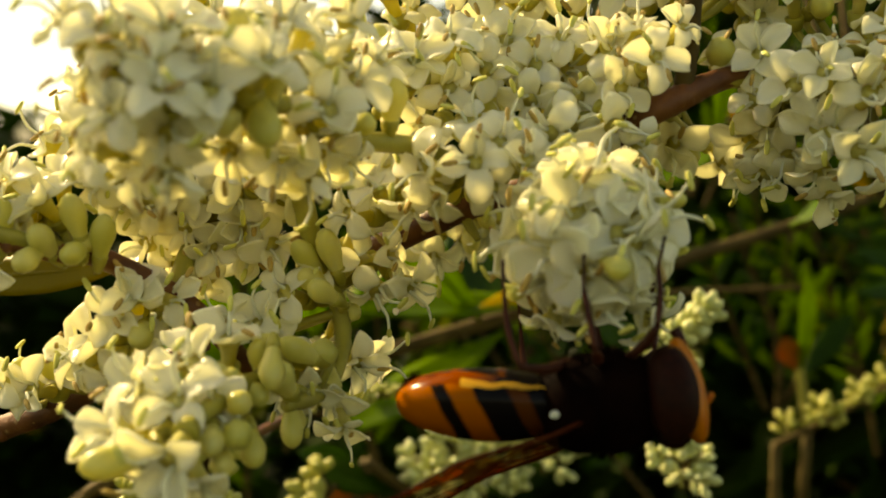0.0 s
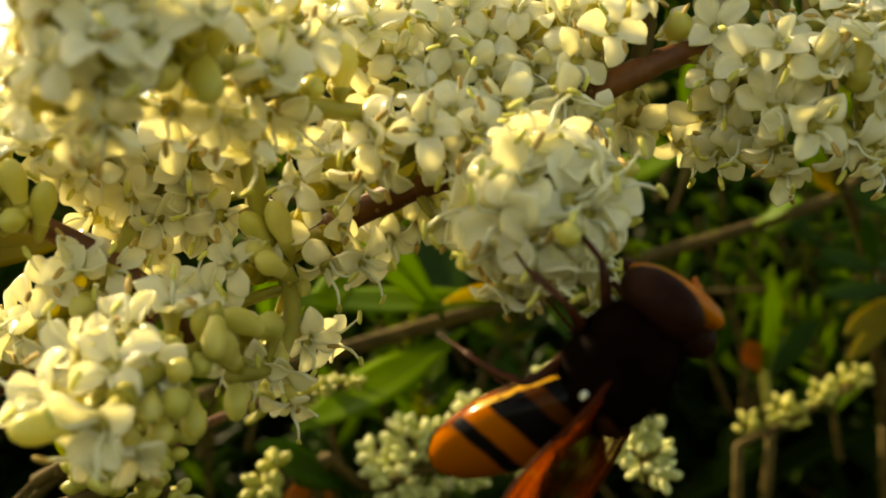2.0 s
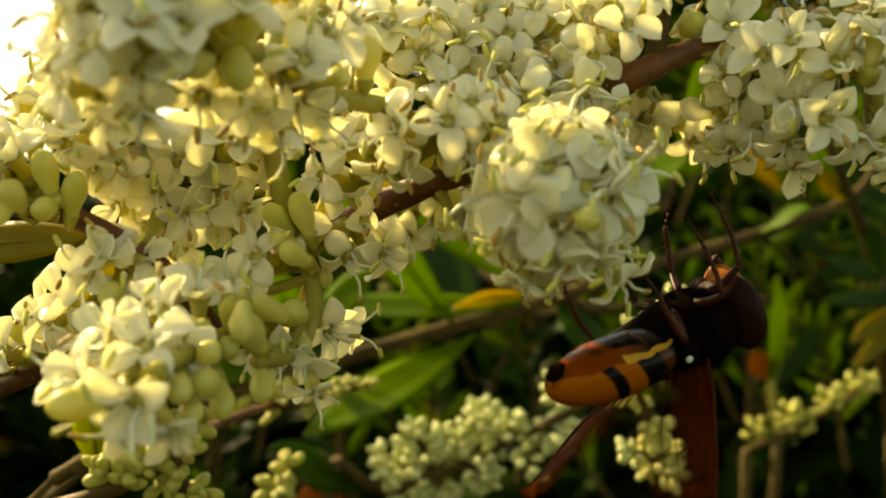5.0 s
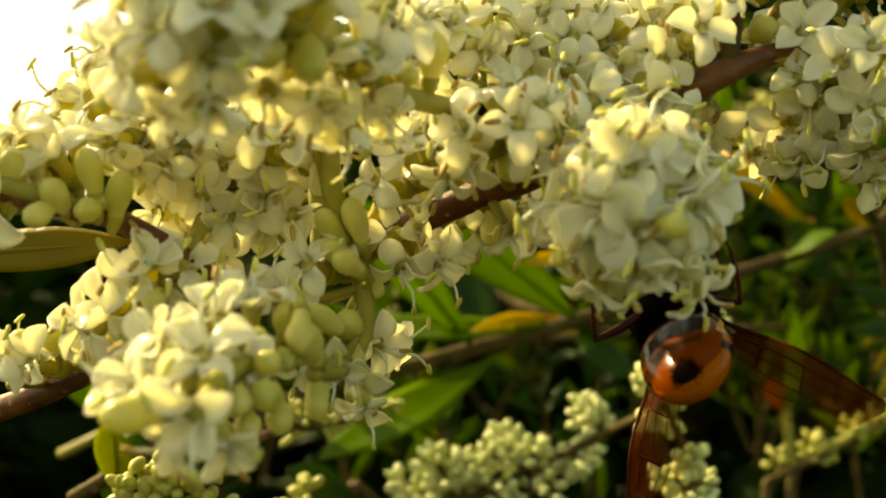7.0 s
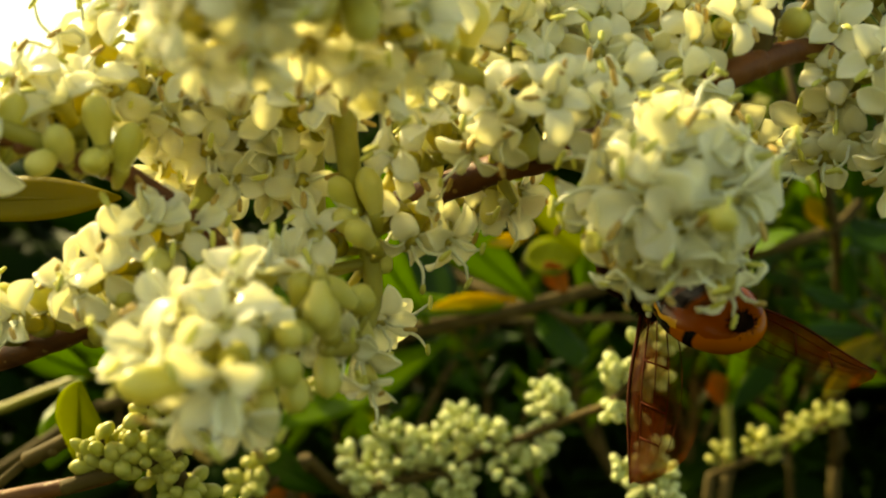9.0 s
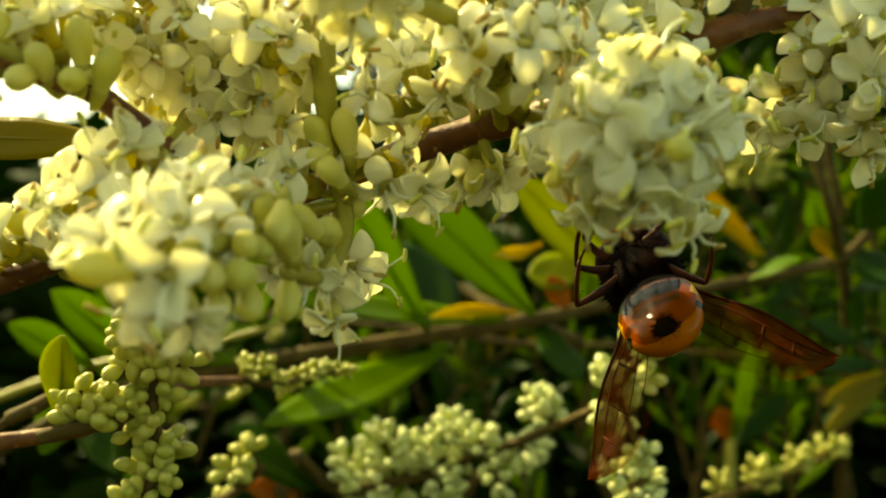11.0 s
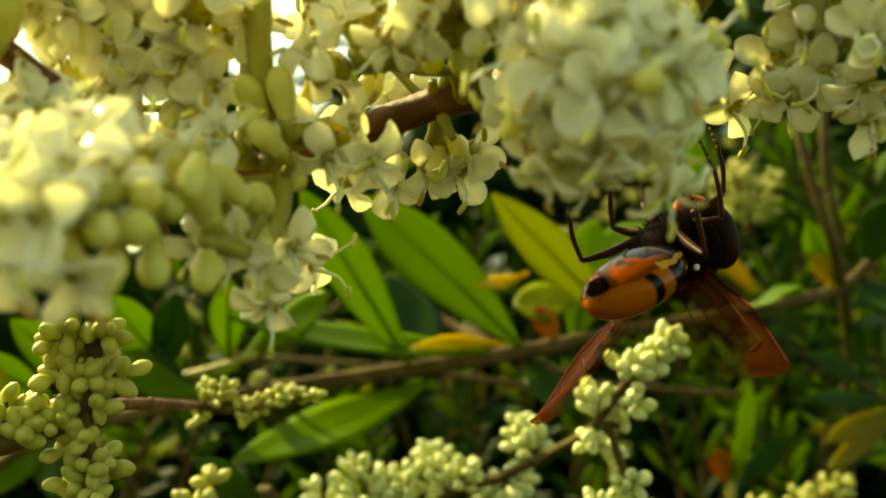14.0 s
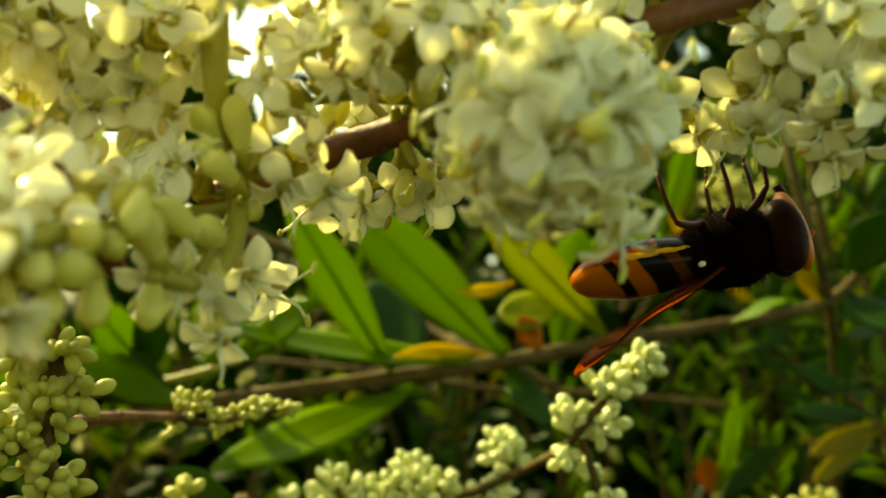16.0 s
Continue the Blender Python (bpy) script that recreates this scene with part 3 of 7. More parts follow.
upper_near.bud(-2.73, 65.52, 8.76, 0.10, -0.40, 0.91, 1.15, 2)
upper_near.bud(-17.44, 60.00, 4.98, -0.80, -0.53, 0.27, 0.8, 0)
upper_near.done()
upper_middle = Cluster("dense cream-white privet blossom in full bloom", [(13.60, 73.60, 8.70), (10.37, 80.40, 11.28), (4.93, 79.20, 11.74), (0.42, 78.00, 12.55), (-4.67, 76.80, 13.67)], [0.70, 0.65, 0.60, 0.50, 0.40], STALK)
upper_middle.flower(-4.25, 70.80, 11.70, -0.31, -0.62, 0.72, 1.0, 1, 0)
upper_middle.flower(-1.61, 72.00, 11.32, -0.10, -0.91, 0.40, 1.0, 1, 0)
upper_middle.flower(0.41, 73.20, 12.98, 0.00, -0.76, 0.65, 1.0, 0, 0)
upper_middle.flower(2.72, 74.40, 11.16, 0.00, -1.00, 0.00, 1.0, 1, 0)
upper_middle.flower(5.76, 74.88, 11.49, -0.22, -0.97, 0.11, 1.0, 0, 1)
upper_middle.flower(5.35, 73.80, 9.16, -0.30, -0.81, -0.51, 1.0, 0, 0)
upper_middle.flower(7.59, 75.60, 13.46, 0.11, -0.75, 0.65, 1.0, 0, 0)
upper_middle.flower(8.34, 73.80, 9.39, 0.22, -0.97, -0.11, 1.0, 2, 0)
upper_middle.flower(10.51, 74.40, 12.37, 0.23, -0.79, 0.57, 1.0, 2, 1)
upper_middle.flower(10.81, 72.60, 9.75, 0.31, -0.94, 0.10, 1.0, 1, 0)
upper_middle.flower(12.59, 70.92, 11.35, 0.21, -0.95, 0.21, 1.0, 0, 0)
upper_middle.flower(9.96, 70.80, 7.23, 0.11, -0.84, -0.53, 1.0, 0, 0)
upper_middle.flower(6.35, 70.80, 6.83, -0.20, -0.90, -0.40, 1.0, 0, 0)
upper_middle.flower(-1.24, 72.60, 7.31, -0.62, -0.72, -0.31, 1.0, 2, 0)
upper_middle.flower(1.88, 75.60, 9.58, -0.22, -0.87, -0.44, 1.0, 0, 0)
upper_middle.flower(4.02, 76.20, 13.34, 0.00, -0.85, 0.53, 1.0, 0, 0)
upper_middle.flower(12.10, 74.40, 13.82, 0.21, -0.52, 0.83, 1.0, 0, 0)
upper_middle.bud(-3.84, 72.00, 12.81, 0.11, -0.99, -0.05, 1.0, 0)
upper_middle.bud(-0.28, 75.60, 10.62, -0.03, -0.91, -0.42, 1.0, 1)
upper_middle.bud(8.81, 76.80, 12.46, 0.00, -0.71, 0.71, 1.0, 1)
upper_middle.bud(2.96, 75.60, 8.88, 0.01, -0.89, -0.46, 1.0, 0)
upper_middle.bud(1.18, 74.40, 7.25, 0.03, -0.84, -0.55, 1.0, 2)
upper_middle.done()
over_branch = Cluster("small bunch of open cream-white privet flowers", [(2.85, 82.20, 2.89), (1.57, 75.60, 4.55), (2.50, 70.80, 5.26)], [0.50, 0.45, 0.40], STALK)
over_branch.flower(-1.09, 67.20, 4.63, -0.60, -0.80, 0.10, 1.0, 0, 0)
over_branch.flower(1.74, 66.00, 4.79, 0.00, -0.98, 0.20, 1.0, 0, 1)
over_branch.flower(-0.45, 68.40, 3.10, -0.51, -0.61, -0.61, 1.0, 0, 0)
over_branch.flower(4.79, 67.20, 4.97, 0.40, -0.90, 0.20, 1.0, 1, 0)
over_branch.flower(-4.24, 72.00, 3.94, -0.49, -0.62, 0.62, 1.0, 2, 0)
over_branch.flower(-3.30, 73.20, 5.11, -0.22, -0.44, 0.87, 1.0, 0, 0)
over_branch.flower(3.78, 69.60, 6.30, 0.11, -0.65, 0.75, 1.0, 1, 0)
over_branch.bud(-3.09, 79.20, 1.86, -0.21, -0.21, -0.95, 0.85, 1)
over_branch.bud(2.12, 75.60, 3.49, 0.12, -0.35, -0.93, 1.0, 0)
over_branch.bud(0.51, 76.80, 3.57, -0.27, -0.53, -0.80, 0.8, 0)
over_branch.done()
ball = Cluster("round ball-shaped bunch of cream-white privet flowers", [(4.34, 81.00, 3.79), (5.89, 75.60, 2.82), (7.35, 69.20, 1.43), (7.9, 63.60, 0.5)], [0.60, 0.60, 0.60, 0.55], STALK)
# flowers point out all round, but for the side of the stalk
ball_centre = Vector((7.75, 64.2, 0.55))
for k in range(30):
    h = 1 - 2 * (k + 0.5) / 30
    turn = k * 2.39996
    out = Vector((math.sqrt(1 - h * h) * math.cos(turn), h, math.sqrt(1 - h * h) * math.sin(turn)))
    if out.y > 0.72:
        continue
    out = (out + Vector((rng.uniform(-.16, .16), rng.uniform(-.16, .16), rng.uniform(-.16, .16)))).normalized()
    spot = ball_centre + out * rng.uniform(3.1, 3.75)
    ball.flower(*spot, *out, rng.uniform(0.96, 1.08), (1, 6, 2, 8)[k % 4], 0)
ball.bud(8.61, 58.60, -0.98, 0.31, -0.93, -0.21, 0.8, 0)
ball.bud(12.4, 63.40, 2.6, 0.97, -0.22, 0.11, 0.6, 0)
ball.bud(4.0, 64.40, -2.2, -0.67, -0.33, -0.67, 0.7, 1)
ball.done()
right_bunch = Cluster("full cluster of cream-white privet flowers in half shade", [(17.43, 74.50, 10.58), (20.45, 75.60, 10.75), (25.46, 76.80, 10.54), (29.48, 75.60, 10.77), (34.44, 76.80, 11.43)], [0.65, 0.60, 0.55, 0.50, 0.40], STALK)
right_bunch.flower(24.07, 69.36, 5.64, 0.05, -0.98, -0.20, 1.0, 2, 0)
right_bunch.flower(24.82, 69.60, 9.13, 0.00, -0.95, 0.32, 1.0, 2, 0)
right_bunch.flower(26.95, 69.00, 10.56, 0.10, -0.31, 0.94, 1.0, 1, 0)
right_bunch.flower(28.28, 70.20, 8.95, 0.40, -0.91, 0.10, 1.0, 0, 0)
right_bunch.flower(22.52, 72.00, 7.25, -0.21, -0.95, -0.21, 1.0, 1, 0)
right_bunch.flower(21.21, 72.36, 9.88, -0.20, -0.98, 0.10, 1.0, 1, 0)
right_bunch.flower(19.63, 74.40, 12.17, -0.32, -0.85, 0.42, 1.0, 2, 0)
right_bunch.flower(20.51, 75.60, 8.08, -0.20, -0.90, -0.40, 1.0, 0, 0)
right_bunch.flower(19.83, 78.00, 7.21, -0.54, -0.65, -0.54, 1.0, 1, 0)
right_bunch.flower(21.80, 75.60, 5.92, -0.10, -0.70, -0.70, 1.0, 1, 0)
right_bunch.flower(24.31, 74.40, 12.62, 0.00, -0.65, 0.76, 1.0, 1, 1)
right_bunch.flower(27.56, 74.40, 13.93, 0.11, -0.53, 0.84, 1.0, 0, 0)
right_bunch.flower(29.68, 72.00, 12.92, 0.33, -0.55, 0.77, 1.0, 0, 1)
right_bunch.flower(29.17, 72.00, 6.48, 0.43, -0.64, -0.64, 1.0, 0, 0)
right_bunch.flower(20.11, 78.00, 11.59, -0.53, -0.84, 0.11, 1.0, 1, 0)
right_bunch.flower(23.08, 73.20, 4.68, -0.11, -0.53, -0.84, 1.0, 1, 0)
right_bunch.flower(27.07, 72.00, 4.83, 0.21, -0.52, -0.83, 1.0, 0, 0)
right_bunch.bud(17.43, 75.00, 12.54, -0.10, -0.91, 0.40, 1.25, 2)
right_bunch.bud(24.70, 75.60, 11.59, -0.30, -0.82, 0.49, 1.0, 0)
right_bunch.bud(29.03, 74.40, 7.32, -0.00, -0.72, -0.69, 1.0, 0)
right_bunch.bud(31.27, 72.00, 11.90, 0.11, -0.97, 0.23, 1.0, 2)
right_bunch.done()
right_far = Cluster("shaded cream privet flowers behind the branch", [(14.66, 73.70, 9.30), (15.60, 82.00, 8.96), (19.00, 86.40, 7.52)], [0.50, 0.45, 0.40], STALK)
right_far.flower(15.85, 82.80, 7.25, 0.00, -0.91, -0.41, 1.0, 2, 0)
right_far.flower(14.87, 84.00, 6.78, -0.42, -0.74, -0.53, 1.0, 1, 0)
right_far.flower(20.25, 86.40, 6.30, 0.31, -0.72, -0.62, 1.0, 0, 0)
right_far.bud(17.52, 85.20, 6.55, -0.20, -0.77, -0.60, 1.0, 0)
right_far.bud(15.47, 85.20, 8.55, -0.66, -0.47, -0.58, 1.0, 2)
right_far.done()
right_outer = Cluster("cream-white privet blossom at the end of the branch", [(22.32, 76.50, 11.74), (29.50, 78.00, 13.30), (37.83, 79.20, 12.30), (40.48, 76.80, 11.16)], [0.60, 0.55, 0.50, 0.40], STALK)
right_outer.flower(31.62, 72.00, 9.82, 0.11, -0.97, 0.22, 1.0, 2, 0)
right_outer.flower(33.58, 73.20, 7.58, 0.22, -0.87, -0.44, 1.0, 1, 0)
right_outer.flower(34.80, 72.00, 10.92, 0.11, -0.84, 0.53, 1.0, 1, 0)
right_outer.flower(37.04, 74.40, 8.52, 0.42, -0.85, -0.32, 1.0, 1, 0)
right_outer.flower(32.67, 74.40, 5.94, 0.11, -0.65, -0.75, 1.0, 1, 0)
right_outer.flower(31.68, 75.60, 15.92, 0.00, -0.53, 0.85, 1.0, 0, 0)
right_outer.flower(26.92, 76.80, 16.86, 0.00, -0.53, 0.85, 1.0, 0, 0)
right_outer.flower(22.79, 78.00, 16.70, -0.21, -0.52, 0.83, 1.0, 0, 0)
right_outer.flower(20.15, 78.00, 17.40, 0.00, -0.85, 0.53, 1.0, 1, 0)
right_outer.flower(34.84, 74.40, 14.61, 0.31, -0.62, 0.72, 1.0, 1, 0)
right_outer.bud(24.32, 76.80, 15.69, -0.22, -0.96, 0.18, 1.0, 0)
right_outer.bud(36.89, 75.60, 6.87, -0.50, -0.65, -0.58, 1.0, 0)
right_outer.bud(32.20, 76.80, 8.43, -0.56, -0.74, -0.38, 1.0, 2)
right_outer.done()
left_bunch = Cluster("sunlit cream-white privet blossom with protruding stamens", [(-16.51, 73.20, -2.79), (-15.99, 76.80, 1.19), (-16.66, 78.00, 4.54), (-18.51, 78.00, 7.81), (-20.73, 78.00, 10.70)], [0.65, 0.60, 0.55, 0.50, 0.40], STALK)
left_bunch.flower(-21.10, 72.36, 3.85, -0.42, -0.85, -0.32, 1.0, 3, 0)
left_bunch.flower(-19.31, 74.40, 3.97, -0.33, -0.77, 0.55, 1.0, 0, 0)
left_bunch.flower(-16.80, 73.20, 5.26, -0.10, -0.94, 0.31, 1.0, 1, 0)
left_bunch.flower(-17.91, 75.84, 2.18, -0.40, -0.91, 0.10, 1.0, 0, 0)
left_bunch.flower(-16.15, 75.12, 1.44, 0.00, -0.91, -0.41, 1.0, 0, 0)
left_bunch.flower(-14.99, 75.60, 3.26, 0.11, -0.97, 0.22, 1.0, 1, 1)
left_bunch.flower(-11.92, 75.84, 2.18, 0.21, -0.95, 0.21, 1.0, 1, 1)
left_bunch.flower(-12.84, 72.00, 5.01, 0.21, -0.93, 0.31, 1.0, 0, 0)
left_bunch.flower(-10.82, 72.00, 4.29, 0.42, -0.85, 0.32, 1.0, 0, 1)
left_bunch.flower(-19.34, 74.40, 6.41, -0.43, -0.64, 0.64, 1.0, 1, 0)
left_bunch.flower(-20.57, 72.00, 8.44, -0.51, -0.61, 0.61, 1.0, 1, 0)
left_bunch.flower(-9.10, 74.40, 3.76, 0.52, -0.83, 0.21, 1.0, 0, 0)
left_bunch.flower(-19.18, 76.80, 0.43, -0.58, -0.81, 0.12, 1.0, 1, 0)
left_bunch.flower(-16.32, 84.00, -1.95, 0.31, -0.93, -0.21, 1.0, 2, 0)
left_bunch.flower(-10.80, 75.60, 0.30, 0.40, -0.90, -0.20, 1.0, 0, 0)
left_bunch.flower(-16.84, 79.20, -0.91, 0.00, -0.85, -0.53, 1.0, 2, 0)
left_bunch.flower(-23.14, 74.40, 7.22, -0.74, -0.42, 0.53, 1.0, 1, 0)
left_bunch.flower(-12.74, 74.40, 3.54, 0.22, -0.98, 0.00, 1.0, 1, 0)
left_bunch.bud(-14.37, 76.80, 0.49, 0.23, -0.69, -0.69, 1.0, 2)
left_bunch.bud(-12.13, 76.20, 0.66, 0.23, -0.57, -0.79, 0.9, 2)
left_bunch.bud(-20.30, 75.60, 2.48, -0.71, -0.70, 0.04, 1.0, 1)
left_bunch.done()
left_outer = Cluster("ivory privet buds and opening flowers on a brown twig", [(-20.39, 70.20, -0.39), (-22.58, 69.00, 0.02), (-25.30, 67.80, 0.88), (-28.46, 67.20, 1.43)], [0.60, 0.55, 0.50, 0.40], STALK)
left_outer.flower(-23.26, 69.00, 2.91, -0.31, -0.72, 0.62, 1.0, 1, 0)
left_outer.flower(-25.40, 69.60, 3.91, -0.54, -0.65, 0.54, 1.0, 1, 0)
left_outer.flower(-26.44, 68.40, -0.69, -0.44, -0.78, -0.44, 1.0, 1, 0)
left_outer.flower(-22.60, 70.80, 4.07, 0.00, -0.53, 0.85, 1.0, 1, 0)
left_outer.flower(-27.44, 68.40, 2.48, -0.68, -0.57, 0.46, 1.0, 1, 0)
left_outer.bud(-21.16, 68.40, 2.18, -0.21, -0.31, 0.93, 1.0, 1)
left_outer.bud(-19.58, 69.00, 1.02, 0.21, -0.31, 0.93, 1.0, 1)
left_outer.bud(-20.99, 67.80, -0.27, -0.11, -0.97, -0.22, 0.9, 1)
left_outer.bud(-22.97, 67.80, 0.84, -0.33, -0.67, 0.67, 1.05, 2)
left_outer.bud(-23.51, 67.20, -0.70, -0.32, -0.85, -0.42, 0.9, 0)
left_outer.bud(-20.68, 69.00, 0.30, 0.00, -0.98, -0.22, 0.8, 2)
left_outer.bud(-25.23, 68.40, 1.87, 0.06, 0.02, 1.00, 1.0, 1)
left_outer.done()
mid_stem = Cluster("ivory buds and white flowers round an upright green stem", [(-8.90, 76.20, 12.02), (-9.08, 73.92, 6.68), (-8.52, 73.20, 2.80), (-7.85, 73.92, 0.08), (-6.88, 75.60, -2.68), (-6.20, 74.40, -5.83), (-6.99, 70.80, -8.35), (-8.63, 66.00, -8.62)], [0.75, 0.75, 0.70, 0.65, 0.60, 0.55, 0.50, 0.40], STALK)
mid_stem.flower(-4.20, 75.24, -2.66, 0.31, -0.62, -0.72, 1.0, 3, 0)
mid_stem.flower(-5.27, 74.88, 1.21, 0.42, -0.74, 0.53, 1.0, 2, 0)
mid_stem.flower(-9.75, 73.44, -2.72, -0.52, -0.83, 0.21, 1.0, 0, 0)
mid_stem.flower(-4.54, 81.60, -7.61, 0.81, -0.58, -0.12, 0.9, 3, 0)
mid_stem.flower(-6.71, 72.00, -8.78, 0.11, -0.53, -0.84, 1.0, 2, 0)
mid_stem.flower(-7.84, 69.60, -8.27, 0.21, -0.83, -0.52, 0.9, 2, 0)
mid_stem.flower(-5.50, 76.80, -7.35, 0.57, -0.68, -0.46, 1.0, 2, 0)
mid_stem.flower(-11.30, 72.60, -4.44, -0.33, -0.67, 0.67, 1.0, 2, 0)
mid_stem.flower(-13.10, 73.20, -4.47, -0.67, -0.67, 0.33, 1.0, 1, 0)
mid_stem.bud(-7.02, 73.20, 0.23, -0.30, -0.30, 0.90, 1.05, 1)
mid_stem.bud(-8.55, 73.20, -0.23, -0.54, -0.54, 0.65, 0.95, 1)
mid_stem.bud(-7.60, 72.00, -2.37, -0.64, -0.64, 0.43, 1.0, 2)
mid_stem.bud(-8.36, 73.20, -1.68, -0.78, -0.44, 0.44, 1.0, 2)
mid_stem.bud(-7.12, 69.60, -6.05, -0.20, -0.98, 0.10, 1.15, 2)
mid_stem.bud(-9.02, 64.32, -6.68, -0.29, -0.77, 0.57, 1.2, 0)
mid_stem.bud(-8.53, 68.40, -5.69, -0.74, -0.53, 0.42, 1.0, 1)
mid_stem.bud(-8.47, 68.40, -10.10, 0.10, -0.10, -0.99, 0.9, 2)
mid_stem.bud(-6.70, 71.16, -8.38, 0.10, -0.60, -0.80, 0.95, 2)
mid_stem.bud(-6.15, 75.12, -0.91, 0.33, -0.67, 0.67, 0.9, 2)
mid_stem.bud(-5.62, 75.60, -4.09, 0.60, -0.72, -0.36, 0.8, 2)
mid_stem.bud(-9.98, 69.60, -5.68, -0.74, -0.42, 0.53, 1.0, 1)
mid_stem.done()
lower_near = Cluster("cream-white privet flowers and fat ivory buds close together", [(-8.99, 68.40, -6.91), (-10.48, 64.20, -7.28), (-11.97, 60.00, -8.14), (-14.00, 58.20, -9.08)], [0.60, 0.55, 0.50, 0.40], STALK)
lower_near.flower(-12.76, 55.50, -9.81, -0.20, -0.85, -0.45, 0.95, 1, 0, False)
lower_near.flower(-13.05, 58.50, -7.36, -0.10, -0.80, 0.60, 0.95, 1, 0, False)
lower_near.flower(-12.91, 61.00, -5.65, 0.00, -0.60, 0.80, 0.95, 2, 0, False)
lower_near.flower(-15.89, 57.50, -8.72, -0.75, -0.60, 0.30, 0.95, 2, 0, False)
lower_near.flower(-11.81, 66.00, -4.87, 0.10, -0.50, 0.85, 0.90, 2, 0, False)
lower_near.flower(-14.88, 60.50, -7.93, -0.40, -0.85, 0.30, 0.90, 1, 0, False)
lower_near.flower(-11.64, 61.00, -8.17, 0.25, -0.90, 0.10, 0.85, 5, 0, False)
lower_near.flower(-14.29, 58.00, -11.33, -0.30, -0.60, -0.70, 0.90, 0, 0, False)
lower_near.flower(-11.97, 58.50, -11.48, 0.35, -0.50, -0.80, 0.85, 2, 0, False)
lower_near.flower(-15.80, 61.00, -7.04, -0.60, -0.50, 0.60, 0.85, 2, 0, False)
lower_near.bud(-15.62, 55.00, -9.88, -0.92, -0.35, -0.10, 1.05, 1)
lower_near.bud(-9.06, 63.50, -6.59, 0.05, -0.55, -0.83, 0.95, 1)
lower_near.bud(-10.26, 59.50, -9.31, 0.10, -0.98, -0.10, 1.05, 2)
lower_near.bud(-10.31, 60.50, -7.75, 0.10, -0.95, 0.20, 0.90, 2)
lower_near.bud(-11.00, 62.00, -6.72, 0.20, -0.90, 0.30, 0.90, 2)
lower_near.bud(-9.76, 63.50, -7.86, 0.40, -0.80, -0.30, 0.90, 2)
lower_near.bud(-11.45, 59.00, -9.60, 0.10, -0.90, -0.40, 0.90, 0)
lower_near.bud(-9.81, 62.00, -10.64, 0.20, -0.60, -0.75, 0.90, 0)
lower_near.bud(-8.39, 66.50, -10.18, 0.10, -0.30, -0.95, 0.85, 1)
lower_near.bud(-11.03, 60.00, -10.99, 0.20, -0.60, -0.75, 0.85, 2)
lower_near.bud(-10.02, 65.50, -5.65, 0.10, -0.70, 0.70, 0.90, 1)
lower_near.bud(-11.75, 62.50, -6.47, 0.00, -0.80, 0.60, 0.85, 2)
lower_near.done()
left_star = Cluster("star-shaped open white privet flowers with pale buds", [(-16.51, 73.20, -2.96), (-18.03, 72.60, -4.50), (-20.01, 72.60, -5.87), (-22.18, 73.20, -7.28)], [0.50, 0.45, 0.40, 0.35], STALK)
left_star.flower(-18.18, 70.56, -2.66, 0.10, -0.80, 0.60, 1.0, 1, 0)
left_star.flower(-19.21, 70.80, -3.82, -0.21, -0.93, 0.31, 1.0, 1, 0)
left_star.flower(-20.67, 71.40, -5.34, -0.60, -0.80, 0.00, 1.0, 1, 0)
left_star.flower(-22.53, 73.20, -6.26, -0.84, -0.53, 0.11, 1.0, 1, 0)
left_star.flower(-18.50, 72.00, -6.85, 0.11, -0.65, -0.75, 1.0, 1, 0)
left_star.bud(-17.66, 69.96, -5.10, 0.10, -0.94, -0.31, 1.0, 1)
left_star.bud(-19.66, 72.00, -6.85, -0.21, -0.74, -0.64, 1.0, 0)
left_star.bud(-17.34, 72.00, -6.50, 0.33, -0.77, -0.55, 1.0, 2)
left_star.bud(-17.51, 70.80, -7.77, 0.21, -0.64, -0.74, 1.0, 1)
left_star.done()
left_low = Cluster("cream privet flowers hanging at a lower twig", [(-22.92, 79.20, -9.27), (-25.43, 78.00, -9.02), (-28.34, 79.20, -10.60)], [0.50, 0.45, 0.40], STALK)
left_low.flower(-24.00, 76.80, -7.49, -0.32, -0.85, 0.42, 1.0, 1, 0)
left_low.flower(-26.02, 75.60, -8.84, -0.52, -0.83, 0.21, 1.0, 1, 0)
left_low.flower(-29.00, 78.00, -9.04, -0.67, -0.67, 0.33, 1.0, 2, 0)
left_low.bud(-24.66, 75.60, -7.43, 0.18, -0.89, 0.43, 1.0, 0)
left_low.bud(-27.17, 76.80, -7.52, -0.40, -0.74, 0.55, 1.0, 2)
left_low.bud(-21.67, 78.00, -9.36, 0.23, -0.91, 0.34, 1.0, 0)
left_low.done()
behind = Cluster("backlit cream-white privet flowers under the branch", [(1.53, 87.60, 3.49), (1.54, 91.20, 2.66), (0.70, 93.60, 1.37), (-1.63, 96.00, 1.43)], [0.50, 0.45, 0.40, 0.35], STALK)
behind.flower(-3.79, 94.80, -0.64, -0.54, -0.54, -0.65, 1.0, 0, 0)
behind.flower(-0.66, 93.00, -0.53, -0.11, -0.65, -0.75, 1.0, 1, 0)
behind.flower(1.70, 92.40, 0.72, 0.11, -0.75, -0.65, 1.0, 1, 0)
behind.flower(3.76, 92.40, 0.91, 0.42, -0.74, -0.53, 1.0, 1, 0)
behind.flower(-2.34, 94.80, 6.23, -0.33, -0.77, 0.55, 1.0, 0, 0)
behind.flower(-0.72, 96.00, 8.22, 0.00, -0.65, 0.76, 1.0, 1, 0)
behind.flower(-3.86, 94.80, 4.15, -0.74, -0.64, 0.21, 1.0, 0, 0)
